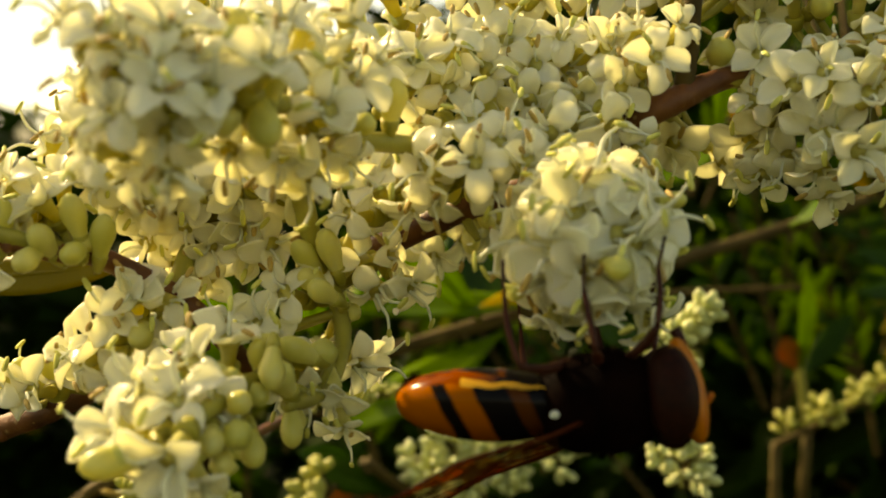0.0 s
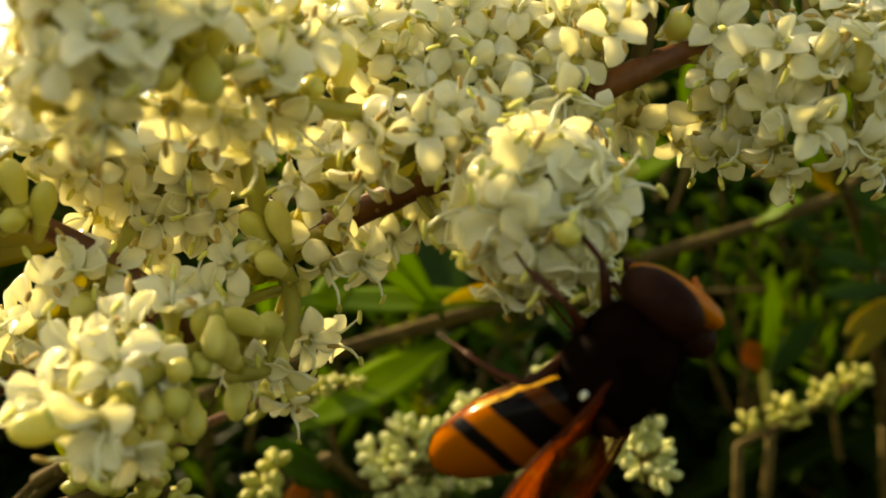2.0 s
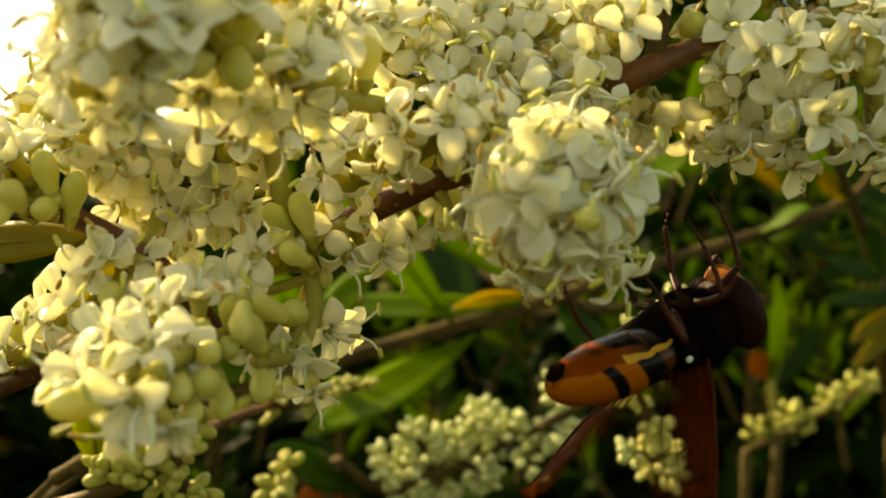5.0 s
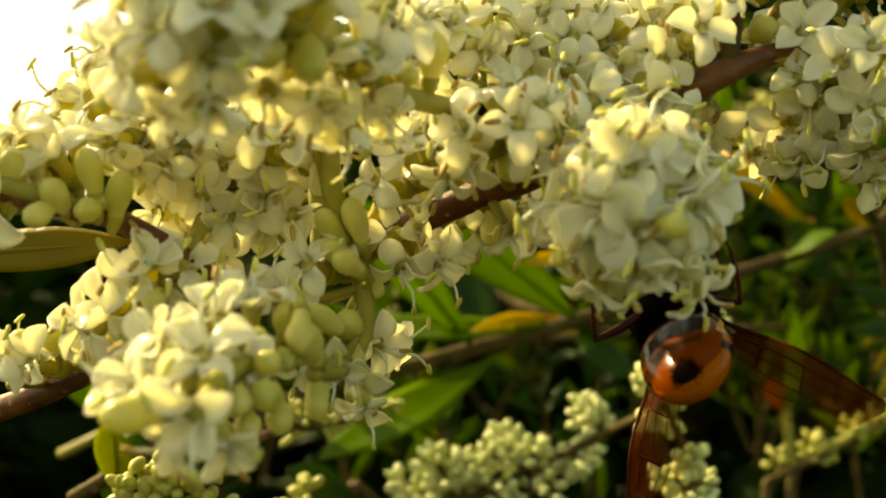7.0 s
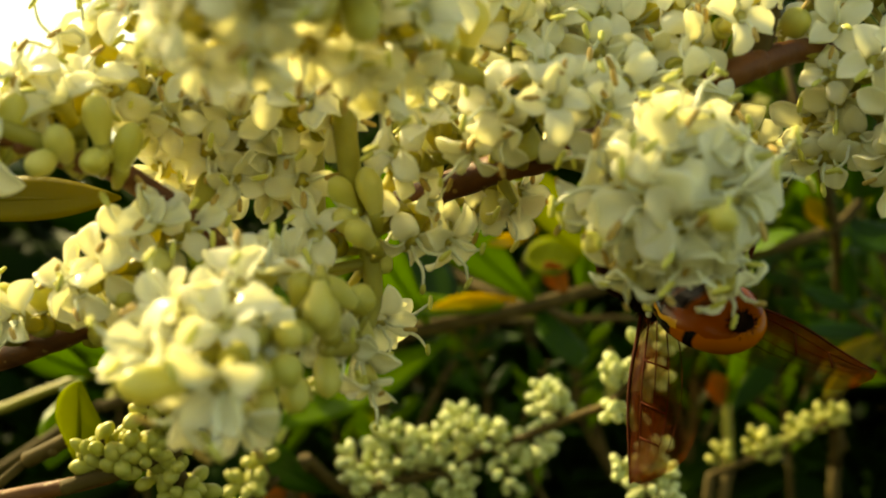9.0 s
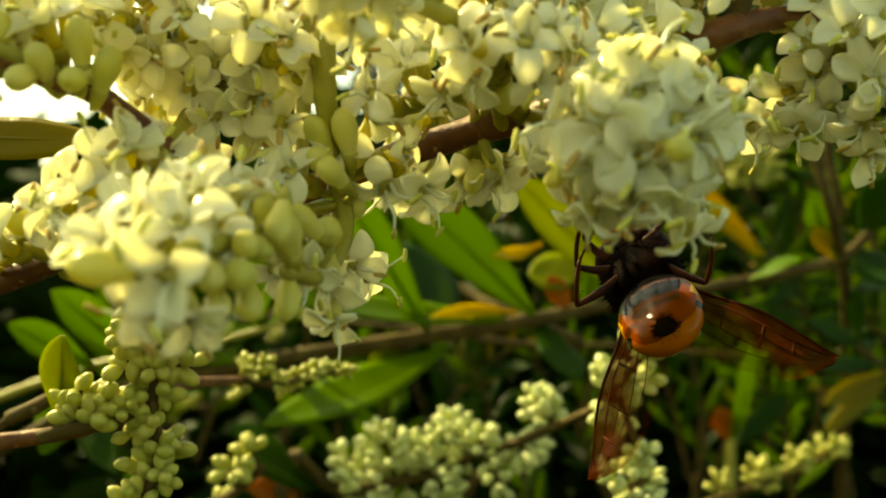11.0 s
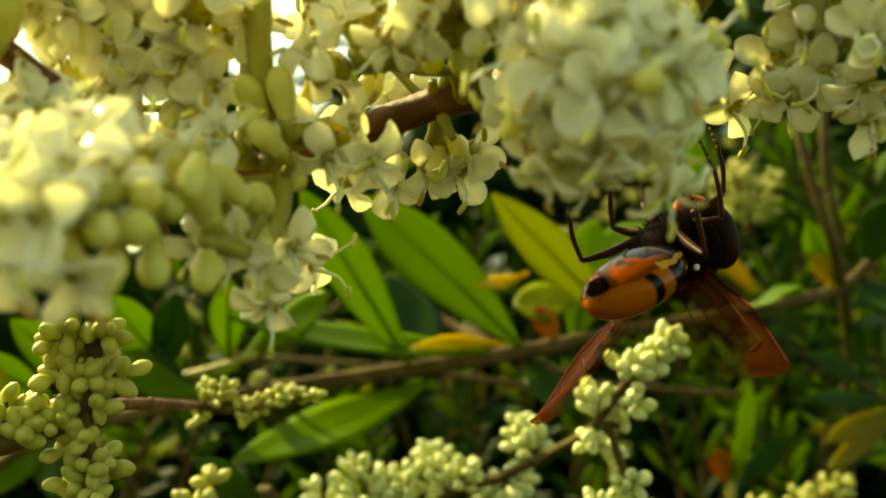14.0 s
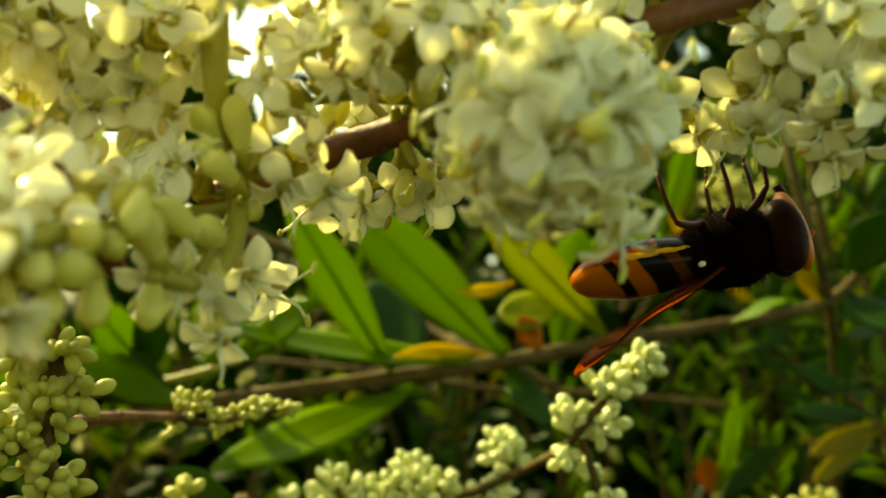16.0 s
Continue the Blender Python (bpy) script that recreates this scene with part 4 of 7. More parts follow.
behind.flower(0.29, 93.60, 5.75, 0.10, -0.94, 0.31, 1.0, 2, 0)
behind.flower(4.44, 92.40, 2.33, 0.74, -0.64, -0.21, 1.0, 2, 0)
behind.flower(-2.51, 94.80, 1.70, -0.51, -0.81, -0.30, 1.0, 2, 0)
behind.bud(2.13, 91.20, 0.60, 0.00, -0.20, -0.98, 1.0, 1)
behind.bud(3.31, 90.60, 2.11, 0.64, -0.21, -0.74, 0.8, 1)
behind.bud(-2.85, 87.60, 4.32, -0.21, -0.31, -0.93, 1.0, 1)
behind.bud(2.02, 87.00, 5.49, 0.11, -0.22, 0.97, 1.0, 1)
behind.done()
back_left = Cluster("deeper layer of cream-white privet blossom", [(-9.81, 85.20, -2.66), (-11.50, 88.80, 11.13), (-14.26, 88.80, 12.34), (-20.79, 87.60, 12.84)], [0.60, 0.55, 0.50, 0.40], STALK)
back_left.flower(-16.12, 88.07, 11.09, -0.06, -0.96, 0.28, 1.0, 2, 1)
back_left.flower(-15.07, 86.81, 9.64, -0.84, -0.54, -0.05, 1.0, 1, 0)
back_left.flower(-13.07, 88.63, 20.78, 0.62, -0.70, 0.37, 1.0, 0, 1)
back_left.flower(-19.91, 79.77, 10.19, -0.79, -0.58, -0.20, 1.0, 0, 0)
back_left.flower(-15.47, 84.18, 5.54, 0.24, -0.94, 0.25, 1.0, 0, 0)
back_left.flower(-18.51, 88.76, 3.13, 0.57, -0.62, 0.54, 1.0, 2, 1)
back_left.flower(-18.13, 86.56, 19.60, -0.16, -0.67, 0.72, 1.0, 1, 0)
back_left.flower(-10.01, 81.21, 19.53, 0.50, -0.86, 0.14, 1.0, 2, 0)
back_left.flower(-20.88, 86.67, 9.54, -0.47, -0.77, -0.43, 1.0, 0, 0)
back_left.flower(-11.15, 81.57, 17.61, -0.52, -0.80, -0.31, 1.0, 0, 1)
back_left.flower(-13.48, 81.03, 11.88, 0.38, -0.88, -0.28, 1.0, 0, 1)
back_left.flower(-15.41, 81.79, 15.97, 0.65, -0.51, 0.56, 1.0, 0, 0)
back_left.bud(-19.28, 87.40, 13.93, 0.19, -0.94, -0.27, 1.0, 1)
back_left.bud(-19.10, 86.62, 16.22, -0.94, -0.29, -0.17, 1.0, 0)
back_left.bud(-19.41, 81.53, 9.58, 0.30, -0.95, 0.10, 1.0, 0)
back_left.bud(-8.89, 84.72, 12.00, 0.91, -0.27, -0.32, 1.0, 0)
back_left.done()
back_mid = Cluster("deeper layer of cream-white privet blossom", [(8.90, 77.30, 6.09), (10.98, 91.20, 14.28), (5.93, 91.20, 15.49), (-6.49, 90.00, 15.88)], [0.60, 0.55, 0.50, 0.40], STALK)
back_mid.flower(12.58, 83.09, 9.56, -0.37, -0.83, 0.42, 1.0, 0, 1)
back_mid.flower(14.14, 86.92, 9.22, -0.25, -0.74, -0.62, 1.0, 0, 0)
back_mid.flower(-2.77, 83.18, 10.89, 0.61, -0.68, 0.42, 1.0, 1, 1)
back_mid.flower(8.14, 82.87, 19.83, 0.09, -0.76, 0.65, 1.0, 0, 1)
back_mid.flower(12.35, 80.58, 17.46, -0.66, -0.70, 0.28, 1.0, 1, 1)
back_mid.flower(0.18, 81.82, 12.52, -0.16, -0.82, 0.55, 1.0, 0, 0)
back_mid.flower(7.46, 81.92, 12.49, -0.54, -0.78, -0.31, 1.0, 2, 0)
back_mid.flower(14.41, 87.27, 21.86, -0.04, -0.74, 0.67, 1.0, 0, 0)
back_mid.flower(-6.94, 88.36, 14.01, 0.52, -0.73, 0.45, 1.0, 1, 0)
back_mid.flower(13.36, 87.80, 17.12, 0.54, -0.57, 0.62, 1.0, 1, 0)
back_mid.flower(12.05, 87.15, 13.73, -0.21, -0.90, 0.37, 1.0, 1, 1)
back_mid.bud(6.90, 89.90, 7.86, 0.40, -0.91, 0.08, 1.0, 1)
back_mid.bud(5.35, 89.45, 16.02, -0.76, -0.04, 0.65, 1.0, 2)
back_mid.bud(5.47, 82.89, 14.07, 0.40, -0.87, 0.28, 1.0, 2)
back_mid.done()
back_top = Cluster("deeper layer of cream-white privet blossom", [(15.13, 73.40, 12.25), (16.88, 84.00, 18.87), (11.30, 84.00, 19.96), (-2.44, 82.80, 20.14)], [0.60, 0.55, 0.50, 0.40], STALK)
back_top.flower(17.72, 73.32, 18.59, -0.42, -0.66, 0.62, 1.0, 0, 1)
back_top.flower(18.44, 77.97, 17.52, 0.58, -0.81, -0.01, 1.0, 2, 1)
back_top.flower(6.57, 83.07, 17.67, 0.60, -0.80, 0.07, 1.0, 0, 0)
back_top.flower(-1.44, 82.24, 19.25, 0.42, -0.82, 0.39, 1.0, 0, 1)
back_top.flower(-0.48, 76.17, 17.89, -0.47, -0.87, 0.11, 1.0, 1, 0)
back_top.flower(3.45, 83.81, 17.58, -0.15, -0.71, -0.69, 1.0, 0, 0)
back_top.flower(-3.81, 79.36, 17.14, -0.39, -0.46, 0.80, 1.0, 1, 1)
back_top.flower(7.11, 82.16, 22.37, -0.67, -0.61, -0.42, 1.0, 1, 0)
back_top.bud(6.77, 80.27, 18.06, 0.39, -0.62, 0.68, 1.0, 1)
back_top.bud(0.28, 75.13, 17.48, -0.68, -0.71, 0.17, 1.0, 1)
# mostly unseen flowers, added upwards round the side stem to shade the right bunch
crown = random.Random(12)
for k in range(14):
    back_top.flower(4 + 1.1 * k + crown.uniform(-1, 1), 86 + crown.uniform(-3, 3), 24 + 1.8 * crown.uniform(-1, 1), crown.uniform(-0.7, 0.5), -0.6, crown.uniform(0.0, 1.0), 1.0, (0, 1, 2, 5)[k % 4], 0)
back_top.done()
back_far = Cluster("deeper layer of cream-white privet blossom", [(4.37, 81.60, 3.84), (8.22, 103.20, 16.23), (1.35, 103.20, 17.58), (-15.46, 102.00, 18.01)], [0.60, 0.55, 0.50, 0.40], STALK)
back_far.flower(-11.96, 95.35, 18.25, 0.34, -0.90, 0.28, 1.0, 0, 0)
back_far.flower(-5.58, 102.07, 13.85, -0.47, -0.66, 0.59, 1.0, 2, 1)
back_far.flower(-3.58, 102.12, 15.82, -0.18, -0.94, 0.29, 1.0, 1, 0)
back_far.flower(12.66, 99.02, 17.36, -0.39, -0.81, 0.43, 1.0, 0, 0)
back_far.flower(5.29, 102.00, 20.76, 0.55, -0.55, 0.63, 1.0, 2, 0)
back_far.flower(-7.97, 101.47, 12.35, -0.30, -0.86, -0.42, 1.0, 2, 0)
back_far.flower(6.38, 91.54, 15.48, 0.43, -0.85, -0.32, 1.0, 1, 1)
back_far.bud(-6.82, 92.89, 12.34, -0.55, -0.80, 0.24, 1.0, 0)
back_far.bud(9.55, 102.55, 15.38, -0.01, -0.12, 0.99, 1.0, 1)
back_far.done()
# blossom filling the top right, enlarged with added flowers to shade the bunches below
shade_crown_right = Cluster("deeper layer of cream-white privet blossom", [(15.30, 73.00, 15.68), (39.87, 96.00, 27.06), (32.18, 96.00, 28.28), (13.00, 94.80, 28.38)], [0.60, 0.55, 0.50, 0.40], STALK)
shade_crown_right.flower(15.17, 81.52, 23.00, 0.39, -0.81, 0.44, 1.0, 2, 0)
shade_crown_right.flower(26.68, 83.38, 26.27, 0.51, -0.47, 0.72, 1.0, 2, 0)
shade_crown_right.flower(42.22, 87.29, 25.45, -0.52, -0.80, 0.30, 1.0, 1, 0)
shade_crown_right.flower(9.48, 86.13, 19.21, -0.15, -0.77, 0.62, 1.0, 2, 0)
shade_crown_right.flower(32.21, 86.59, 30.39, -0.10, -0.78, 0.62, 1.0, 1, 1)
shade_crown_right.flower(24.08, 84.45, 28.69, 0.43, -0.62, 0.66, 1.0, 1, 0)
shade_crown_right.flower(16.38, 94.48, 25.94, -0.64, -0.39, 0.66, 1.0, 0, 1)
shade_crown_right.flower(15.48, 82.17, 21.44, -0.37, -0.68, 0.63, 1.0, 1, 0)
shade_crown_right.flower(11.88, 80.71, 22.84, -0.55, -0.78, 0.30, 1.0, 1, 0)
shade_crown_right.flower(20.68, 78.86, 22.26, -0.45, -0.81, 0.39, 1.0, 2, 0)
shade_crown_right.flower(40.59, 93.08, 26.13, -0.35, -0.82, 0.46, 1.0, 2, 0)
shade_crown_right.flower(20.98, 94.42, 29.88, -0.31, -0.72, 0.62, 1.0, 1, 1)
shade_crown_right.flower(15.64, 80.89, 20.63, -0.56, -0.59, 0.59, 1.0, 1, 0)
shade_crown_right.flower(13.23, 89.58, 26.98, -0.65, -0.75, -0.15, 1.0, 0, 0)
shade_crown_right.flower(41.56, 85.92, 29.79, 0.41, -0.88, 0.23, 1.0, 0, 1)
shade_crown_right.flower(9.67, 76.36, 25.57, 0.10, -0.95, 0.30, 1.0, 2, 1)
shade_crown_right.flower(15.80, 92.74, 30.57, 0.65, -0.35, 0.68, 1.0, 1, 1)
shade_crown_right.flower(43.46, 91.20, 27.48, -0.34, -0.92, 0.22, 1.0, 2, 0)
shade_crown_right.flower(30.18, 89.90, 32.23, 0.60, -0.77, -0.23, 1.0, 1, 0)
shade_crown_right.flower(20.43, 78.97, 25.85, 0.02, -0.92, -0.38, 1.0, 0, 0)
shade_crown_right.flower(33.40, 88.44, 21.58, -0.18, -0.88, 0.43, 1.0, 0, 0)
shade_crown_right.flower(39.30, 94.19, 30.96, 0.32, -0.81, 0.50, 1.0, 2, 0)
shade_crown_right.flower(40.81, 89.77, 21.86, 0.43, -0.67, 0.60, 1.0, 0, 0)
shade_crown_right.flower(10.75, 85.16, 26.16, -0.68, -0.74, 0.03, 1.0, 1, 0)
shade_crown_right.flower(16.95, 89.19, 20.44, -0.27, -0.84, 0.47, 1.0, 0, 0)
shade_crown_right.flower(22.39, 88.70, 19.76, 0.25, -0.86, 0.45, 1.0, 1, 1)
shade_crown_right.flower(27.69, 80.84, 20.74, -0.24, -0.77, -0.60, 1.0, 0, 0)
shade_crown_right.flower(12.83, 94.08, 30.38, 0.07, -0.98, 0.21, 1.0, 1, 0)
shade_crown_right.flower(45.52, 92.11, 25.62, -0.55, -0.78, 0.30, 1.0, 2, 1)
shade_crown_right.flower(39.91, 85.22, 28.98, -0.52, -0.82, 0.22, 1.0, 2, 1)
shade_crown_right.flower(40.96, 86.35, 26.34, 0.26, -0.96, 0.07, 1.0, 2, 0)
shade_crown_right.flower(28.85, 90.22, 29.01, -0.43, -0.70, -0.57, 1.0, 0, 1)
shade_crown_right.bud(13.42, 83.56, 21.04, 0.74, -0.07, 0.67, 1.0, 1)
shade_crown_right.bud(38.00, 77.10, 17.74, 0.76, -0.64, 0.15, 1.0, 2)
shade_crown_right.bud(41.90, 86.28, 28.42, 0.68, -0.52, 0.52, 1.0, 2)
shade_crown_right.bud(42.89, 87.91, 22.16, -0.68, -0.58, 0.44, 1.0, 1)
shade_crown_right.bud(15.39, 86.37, 30.05, -0.61, -0.78, 0.15, 1.0, 1)
shade_crown_right.bud(24.32, 87.48, 28.21, -0.15, -0.70, 0.70, 1.0, 1)
shade_crown_right.bud(44.87, 90.58, 21.26, -0.37, -0.89, -0.26, 1.0, 0)
shade_crown_right.bud(34.00, 82.93, 22.76, -0.41, -0.73, 0.55, 1.0, 1)
shade_crown_right.bud(30.23, 90.97, 25.00, -0.40, -0.91, -0.09, 1.0, 1)
shade_crown_right.bud(35.41, 76.41, 18.18, -0.82, -0.57, -0.10, 1.0, 1)
shade_crown_right.done()
far_upper_left = Cluster("soft cream flowers of the near bunch reaching out", [(-13.45, 54.00, 7.52), (-13.72, 54.00, 8.78), (-12.74, 54.00, 10.08)], [0.40, 0.35, 0.30], STALK)
far_upper_left.flower(-14.89, 52.80, 9.74, 0.00, -0.65, 0.76, 1.0, 1, 0)
far_upper_left.flower(-11.95, 52.80, 9.80, 0.21, -0.64, 0.74, 1.0, 1, 0)
far_upper_left.flower(-7.71, 57.60, 11.06, 0.21, -0.52, 0.83, 1.0, 0, 0)
far_upper_left.flower(-4.88, 62.40, 12.01, 0.21, -0.52, 0.83, 1.0, 2, 0)
far_upper_left.bud(-9.39, 56.40, 10.73, 0.95, 0.09, 0.30, 1.0, 2)
far_upper_left.bud(-14.59, 55.20, 11.38, -0.76, -0.03, 0.64, 1.0, 1)
far_upper_left.done()
spray("pale green panicle of closed privet buds", [(-9.84, 153.60, -27.28), (-4.3, 157.0, -31.6), (1.5, 156.6, -29.8), (8.7, 156.1, -27.8), (11.6, 154.6, -25.0), (15.7, 151.4, -22.8), (19.6, 144.6, -19.5), (21.9, 133.0, -16.1), (23.0, 129.7, -13.8), (25.3, 128.5, -9.5), (28.1, 127.2, -6.5)], [0.75, 0.71, 0.67, 0.63, 0.59, 0.55, 0.51, 0.47, 0.43, 0.39, 0.35], [
    ((0.8, 156.6, -29.8), (-4.7, 159.4, -27.4), 22, 3.0),
    ((2.9, 156.5, -29.5), (-0.1, 154.1, -23.1), 26, 3.2),
    ((4.1, 156.4, -29.0), (3.7, 158.5, -24.0), 17, 2.6),
    ((0.9, 156.6, -30.4), (-2.2, 154.4, -32.2), 19, 3.2),
    ((4.1, 156.4, -29.3), (2.1, 158.9, -31.3), 17, 2.9),
    ((7.0, 156.2, -28.2), (6.3, 154.7, -23.1), 14, 1.9),
    ((11.0, 155.1, -25.4), (8.4, 157.8, -20.6), 17, 2.2),
    ((12.2, 154.2, -24.7), (12.6, 152.0, -21.7), 12, 1.9),
    ((11.3, 154.8, -25.2), (10.2, 157.2, -25.6), 9, 1.7),
    ((8.1, 156.1, -27.9), (9.2, 153.9, -30.3), 17, 2.7),
    ((6.1, 156.3, -28.7), (4.5, 158.2, -26.4), 12, 2.3),
    ((12.8, 153.7, -24.5), (15.4, 150.6, -28.4), 9, 1.7),
    ((16.2, 150.9, -22.4), (18.2, 152.1, -23.7), 22, 3.0),
    ((19.6, 144.6, -19.5), (17.5, 147.4, -16.2), 19, 2.2),
    ((22.4, 130.0, -15.0), (22.8, 131.5, -12.1), 18, 2.2),
    ((22.3, 130.8, -15.3), (22.0, 131.7, -17.1), 6, 1.1),
    ((23.7, 129.4, -12.5), (26.1, 130.2, -13.3), 10, 2.0),
    ((24.9, 128.7, -10.2), (24.9, 127.0, -8.9), 12, 1.9),
    ((26.2, 128.1, -8.2), (27.4, 129.0, -7.6), 8, 1.6),
    ((27.4, 127.5, -7.1), (28.2, 125.9, -6.3), 10, 1.4)], 0.95, 2, buds=PALE_BUDS)
spray("hanging side spray of pale closed buds", [(23.3, 131.0, -13.8), (25.1, 131.0, -17.5), (26.7, 131.0, -20.7), (26.6, 131.0, -23.5), (26.6, 131.0, -26.3)], [0.45, 0.41, 0.38, 0.34, 0.30], [
    ((24.8, 131.0, -17.0), (25.0, 131.9, -17.5), 6, 0.9),
    ((26.4, 131.0, -19.9), (26.6, 129.6, -20.6), 10, 1.5),
    ((26.6, 131.0, -23.5), (26.5, 133.2, -24.4), 20, 2.3),
    ((26.6, 131.0, -23.5), (22.5, 129.6, -22.3), 9, 1.5),
    ((26.6, 131.0, -23.5), (29.1, 132.4, -22.3), 9, 1.5),
    ((26.5, 131.0, -24.6), (28.7, 129.5, -25.0), 10, 1.6)], 0.82, 3, buds=PALE_BUDS)
spray("pale bud spray at the end of a bare twig", [(52.2, 188.0, -30.7), (59.9, 188.0, -27.1), (66.0, 188.0, -23.8), (71.7, 188.0, -20.1)], [0.60, 0.52, 0.43, 0.35], [
    ((54.6, 188.0, -29.2), (54.5, 189.7, -26.6), 8, 2.1),
    ((59.5, 188.0, -27.2), (58.2, 185.9, -24.5), 12, 2.7),
    ((60.3, 188.0, -26.8), (62.7, 189.7, -25.4), 8, 2.1),
    ((66.0, 188.0, -23.8), (64.6, 186.3, -22.3), 9, 2.1),
    ((68.8, 188.0, -21.9), (70.1, 189.7, -20.9), 9, 2.1),
    ((70.9, 188.0, -20.6), (71.2, 186.6, -19.6), 8, 1.8)], 1.00, 8)
spray("slim spike of closed buds at a twig end", [(-16.0, 133.0, -18.2), (-12.7, 133.0, -18.2), (-9.0, 133.0, -17.0), (-5.8, 133.0, -16.0)], [0.45, 0.37, 0.28, 0.20], [
    ((-16.0, 133.0, -18.2), (-15.5, 133.8, -16.2), 8, 0.9),
    ((-15.3, 133.0, -18.2), (-13.4, 132.2, -15.7), 8, 0.9),
    ((-16.0, 133.0, -18.2), (-16.0, 133.7, -19.8), 5, 0.9),
    ((-12.7, 133.0, -18.2), (-11.7, 132.2, -17.3), 9, 1.0),
    ((-10.8, 133.0, -17.7), (-9.9, 133.8, -16.8), 9, 1.0),
    ((-9.0, 133.0, -17.0), (-8.0, 132.2, -15.9), 9, 0.9),
    ((-7.1, 133.0, -16.3), (-6.6, 133.7, -15.8), 7, 0.9),
    ((-6.0, 133.0, -16.0), (-4.9, 132.4, -15.7), 5, 0.7),
    ((-12.2, 133.0, -18.2), (-11.3, 133.7, -18.8), 5, 0.9)], 0.62, 5)
spray("drooping panicle of greenish closed buds", [(-20.5, 97.0, -10.1), (-19.6, 97.0, -12.7), (-19.1, 97.0, -15.0), (-18.9, 97.0, -17.4), (-19.2, 97.0, -18.6)], [0.55, 0.56, 0.57, 0.59, 0.60], [
    ((-20.2, 97.0, -11.2), (-21.9, 97.8, -12.6), 7, 0.8),
    ((-19.8, 97.0, -12.1), (-22.2, 96.0, -14.2), 10, 1.0),
    ((-19.5, 97.0, -13.1), (-21.6, 98.0, -15.8), 8, 1.0),
    ((-19.3, 97.0, -14.2), (-21.9, 96.3, -16.6), 5, 0.7),
    ((-20.0, 97.0, -11.6), (-20.0, 97.9, -13.5), 8, 0.9),
    ((-19.7, 97.0, -12.7), (-17.9, 96.1, -12.9), 7, 0.9),
    ((-19.3, 97.0, -14.6), (-19.0, 97.8, -14.8), 5, 0.8),
    ((-19.0, 97.0, -16.2), (-19.1, 96.0, -15.8), 7, 1.0),
    ((-19.0, 97.0, -15.8), (-18.0, 97.9, -15.6), 5, 0.9),
    ((-18.9, 97.0, -16.6), (-16.2, 96.4, -15.1), 4, 0.6),
    ((-18.9, 97.0, -17.4), (-19.9, 98.0, -17.7), 5, 1.0),
    ((-18.9, 97.0, -17.4), (-17.9, 96.1, -17.8), 4, 0.9)], 0.84, 6)
spray("bunch of greenish closed buds along a twig", [(-26.9, 97.0, -22.2), (-24.7, 97.0, -21.3), (-22.7, 97.0, -20.6), (-20.8, 97.0, -19.7), (-19.1, 97.0, -18.3)], [0.60, 0.57, 0.55, 0.53, 0.50], [
    ((-24.0, 97.0, -21.1), (-25.6, 98.0, -19.4), 8, 1.0),
    ((-24.0, 97.0, -21.1), (-24.3, 96.2, -17.8), 5, 0.8),
    ((-22.7, 97.0, -20.6), (-23.8, 98.0, -18.5), 8, 1.0),
    ((-22.2, 97.0, -20.3), (-22.5, 96.1, -18.4), 7, 0.9),
    ((-21.5, 97.0, -20.0), (-21.8, 98.0, -18.3), 7, 1.0),
    ((-20.8, 97.0, -19.7), (-20.3, 96.0, -18.5), 8, 1.0),
    ((-20.1, 97.0, -19.3), (-20.0, 98.0, -18.0), 5, 1.0),
    ((-23.3, 97.0, -20.9), (-22.8, 96.0, -19.8), 7, 1.0),
    ((-20.8, 97.0, -19.7), (-22.1, 97.9, -19.8), 5, 0.9)], 0.84, 7)
spray("drooping panicle of greenish closed buds", [(-19.1, 97.0, -18.3), (-18.8, 97.0, -19.9), (-18.1, 97.0, -21.7), (-18.2, 97.0, -24.3), (-19.6, 97.0, -26.8), (-19.9, 97.0, -28.4)], [0.55, 0.52, 0.49, 0.46, 0.43, 0.40], [
    ((-18.9, 97.0, -19.7), (-20.7, 97.9, -21.4), 5, 0.9),
    ((-18.7, 97.0, -20.5), (-18.9, 96.3, -20.1), 4, 0.7),
    ((-18.3, 97.0, -21.4), (-17.2, 98.0, -22.2), 5, 1.0),
    ((-18.2, 97.0, -21.8), (-18.0, 96.1, -22.0), 4, 0.9),
    ((-18.3, 97.0, -22.7), (-19.9, 97.7, -23.4), 4, 0.6),
    ((-18.2, 97.0, -23.5), (-16.9, 96.1, -24.1), 5, 0.9),
    ((-18.2, 97.0, -24.3), (-19.3, 97.8, -23.8), 4, 0.8),
    ((-18.5, 97.0, -25.0), (-19.6, 96.2, -25.3), 5, 0.8),
    ((-18.9, 97.0, -26.0), (-20.4, 97.7, -26.7), 5, 0.7),
    ((-18.6, 97.0, -25.5), (-17.9, 96.3, -26.0), 4, 0.7),
    ((-18.3, 97.0, -21.2), (-16.7, 98.0, -22.1), 5, 1.0)], 0.84, 9)
panicle("bunch of pale buds among the leaves", [(-19.60, 141.60, -33.50), (-15.61, 140.40, -31.03), (-12.52, 140.40, -27.64)], [0.60, 0.50, 0.40], 35, 5.0, 1.0, 10, "bud_panicle", 0.55)
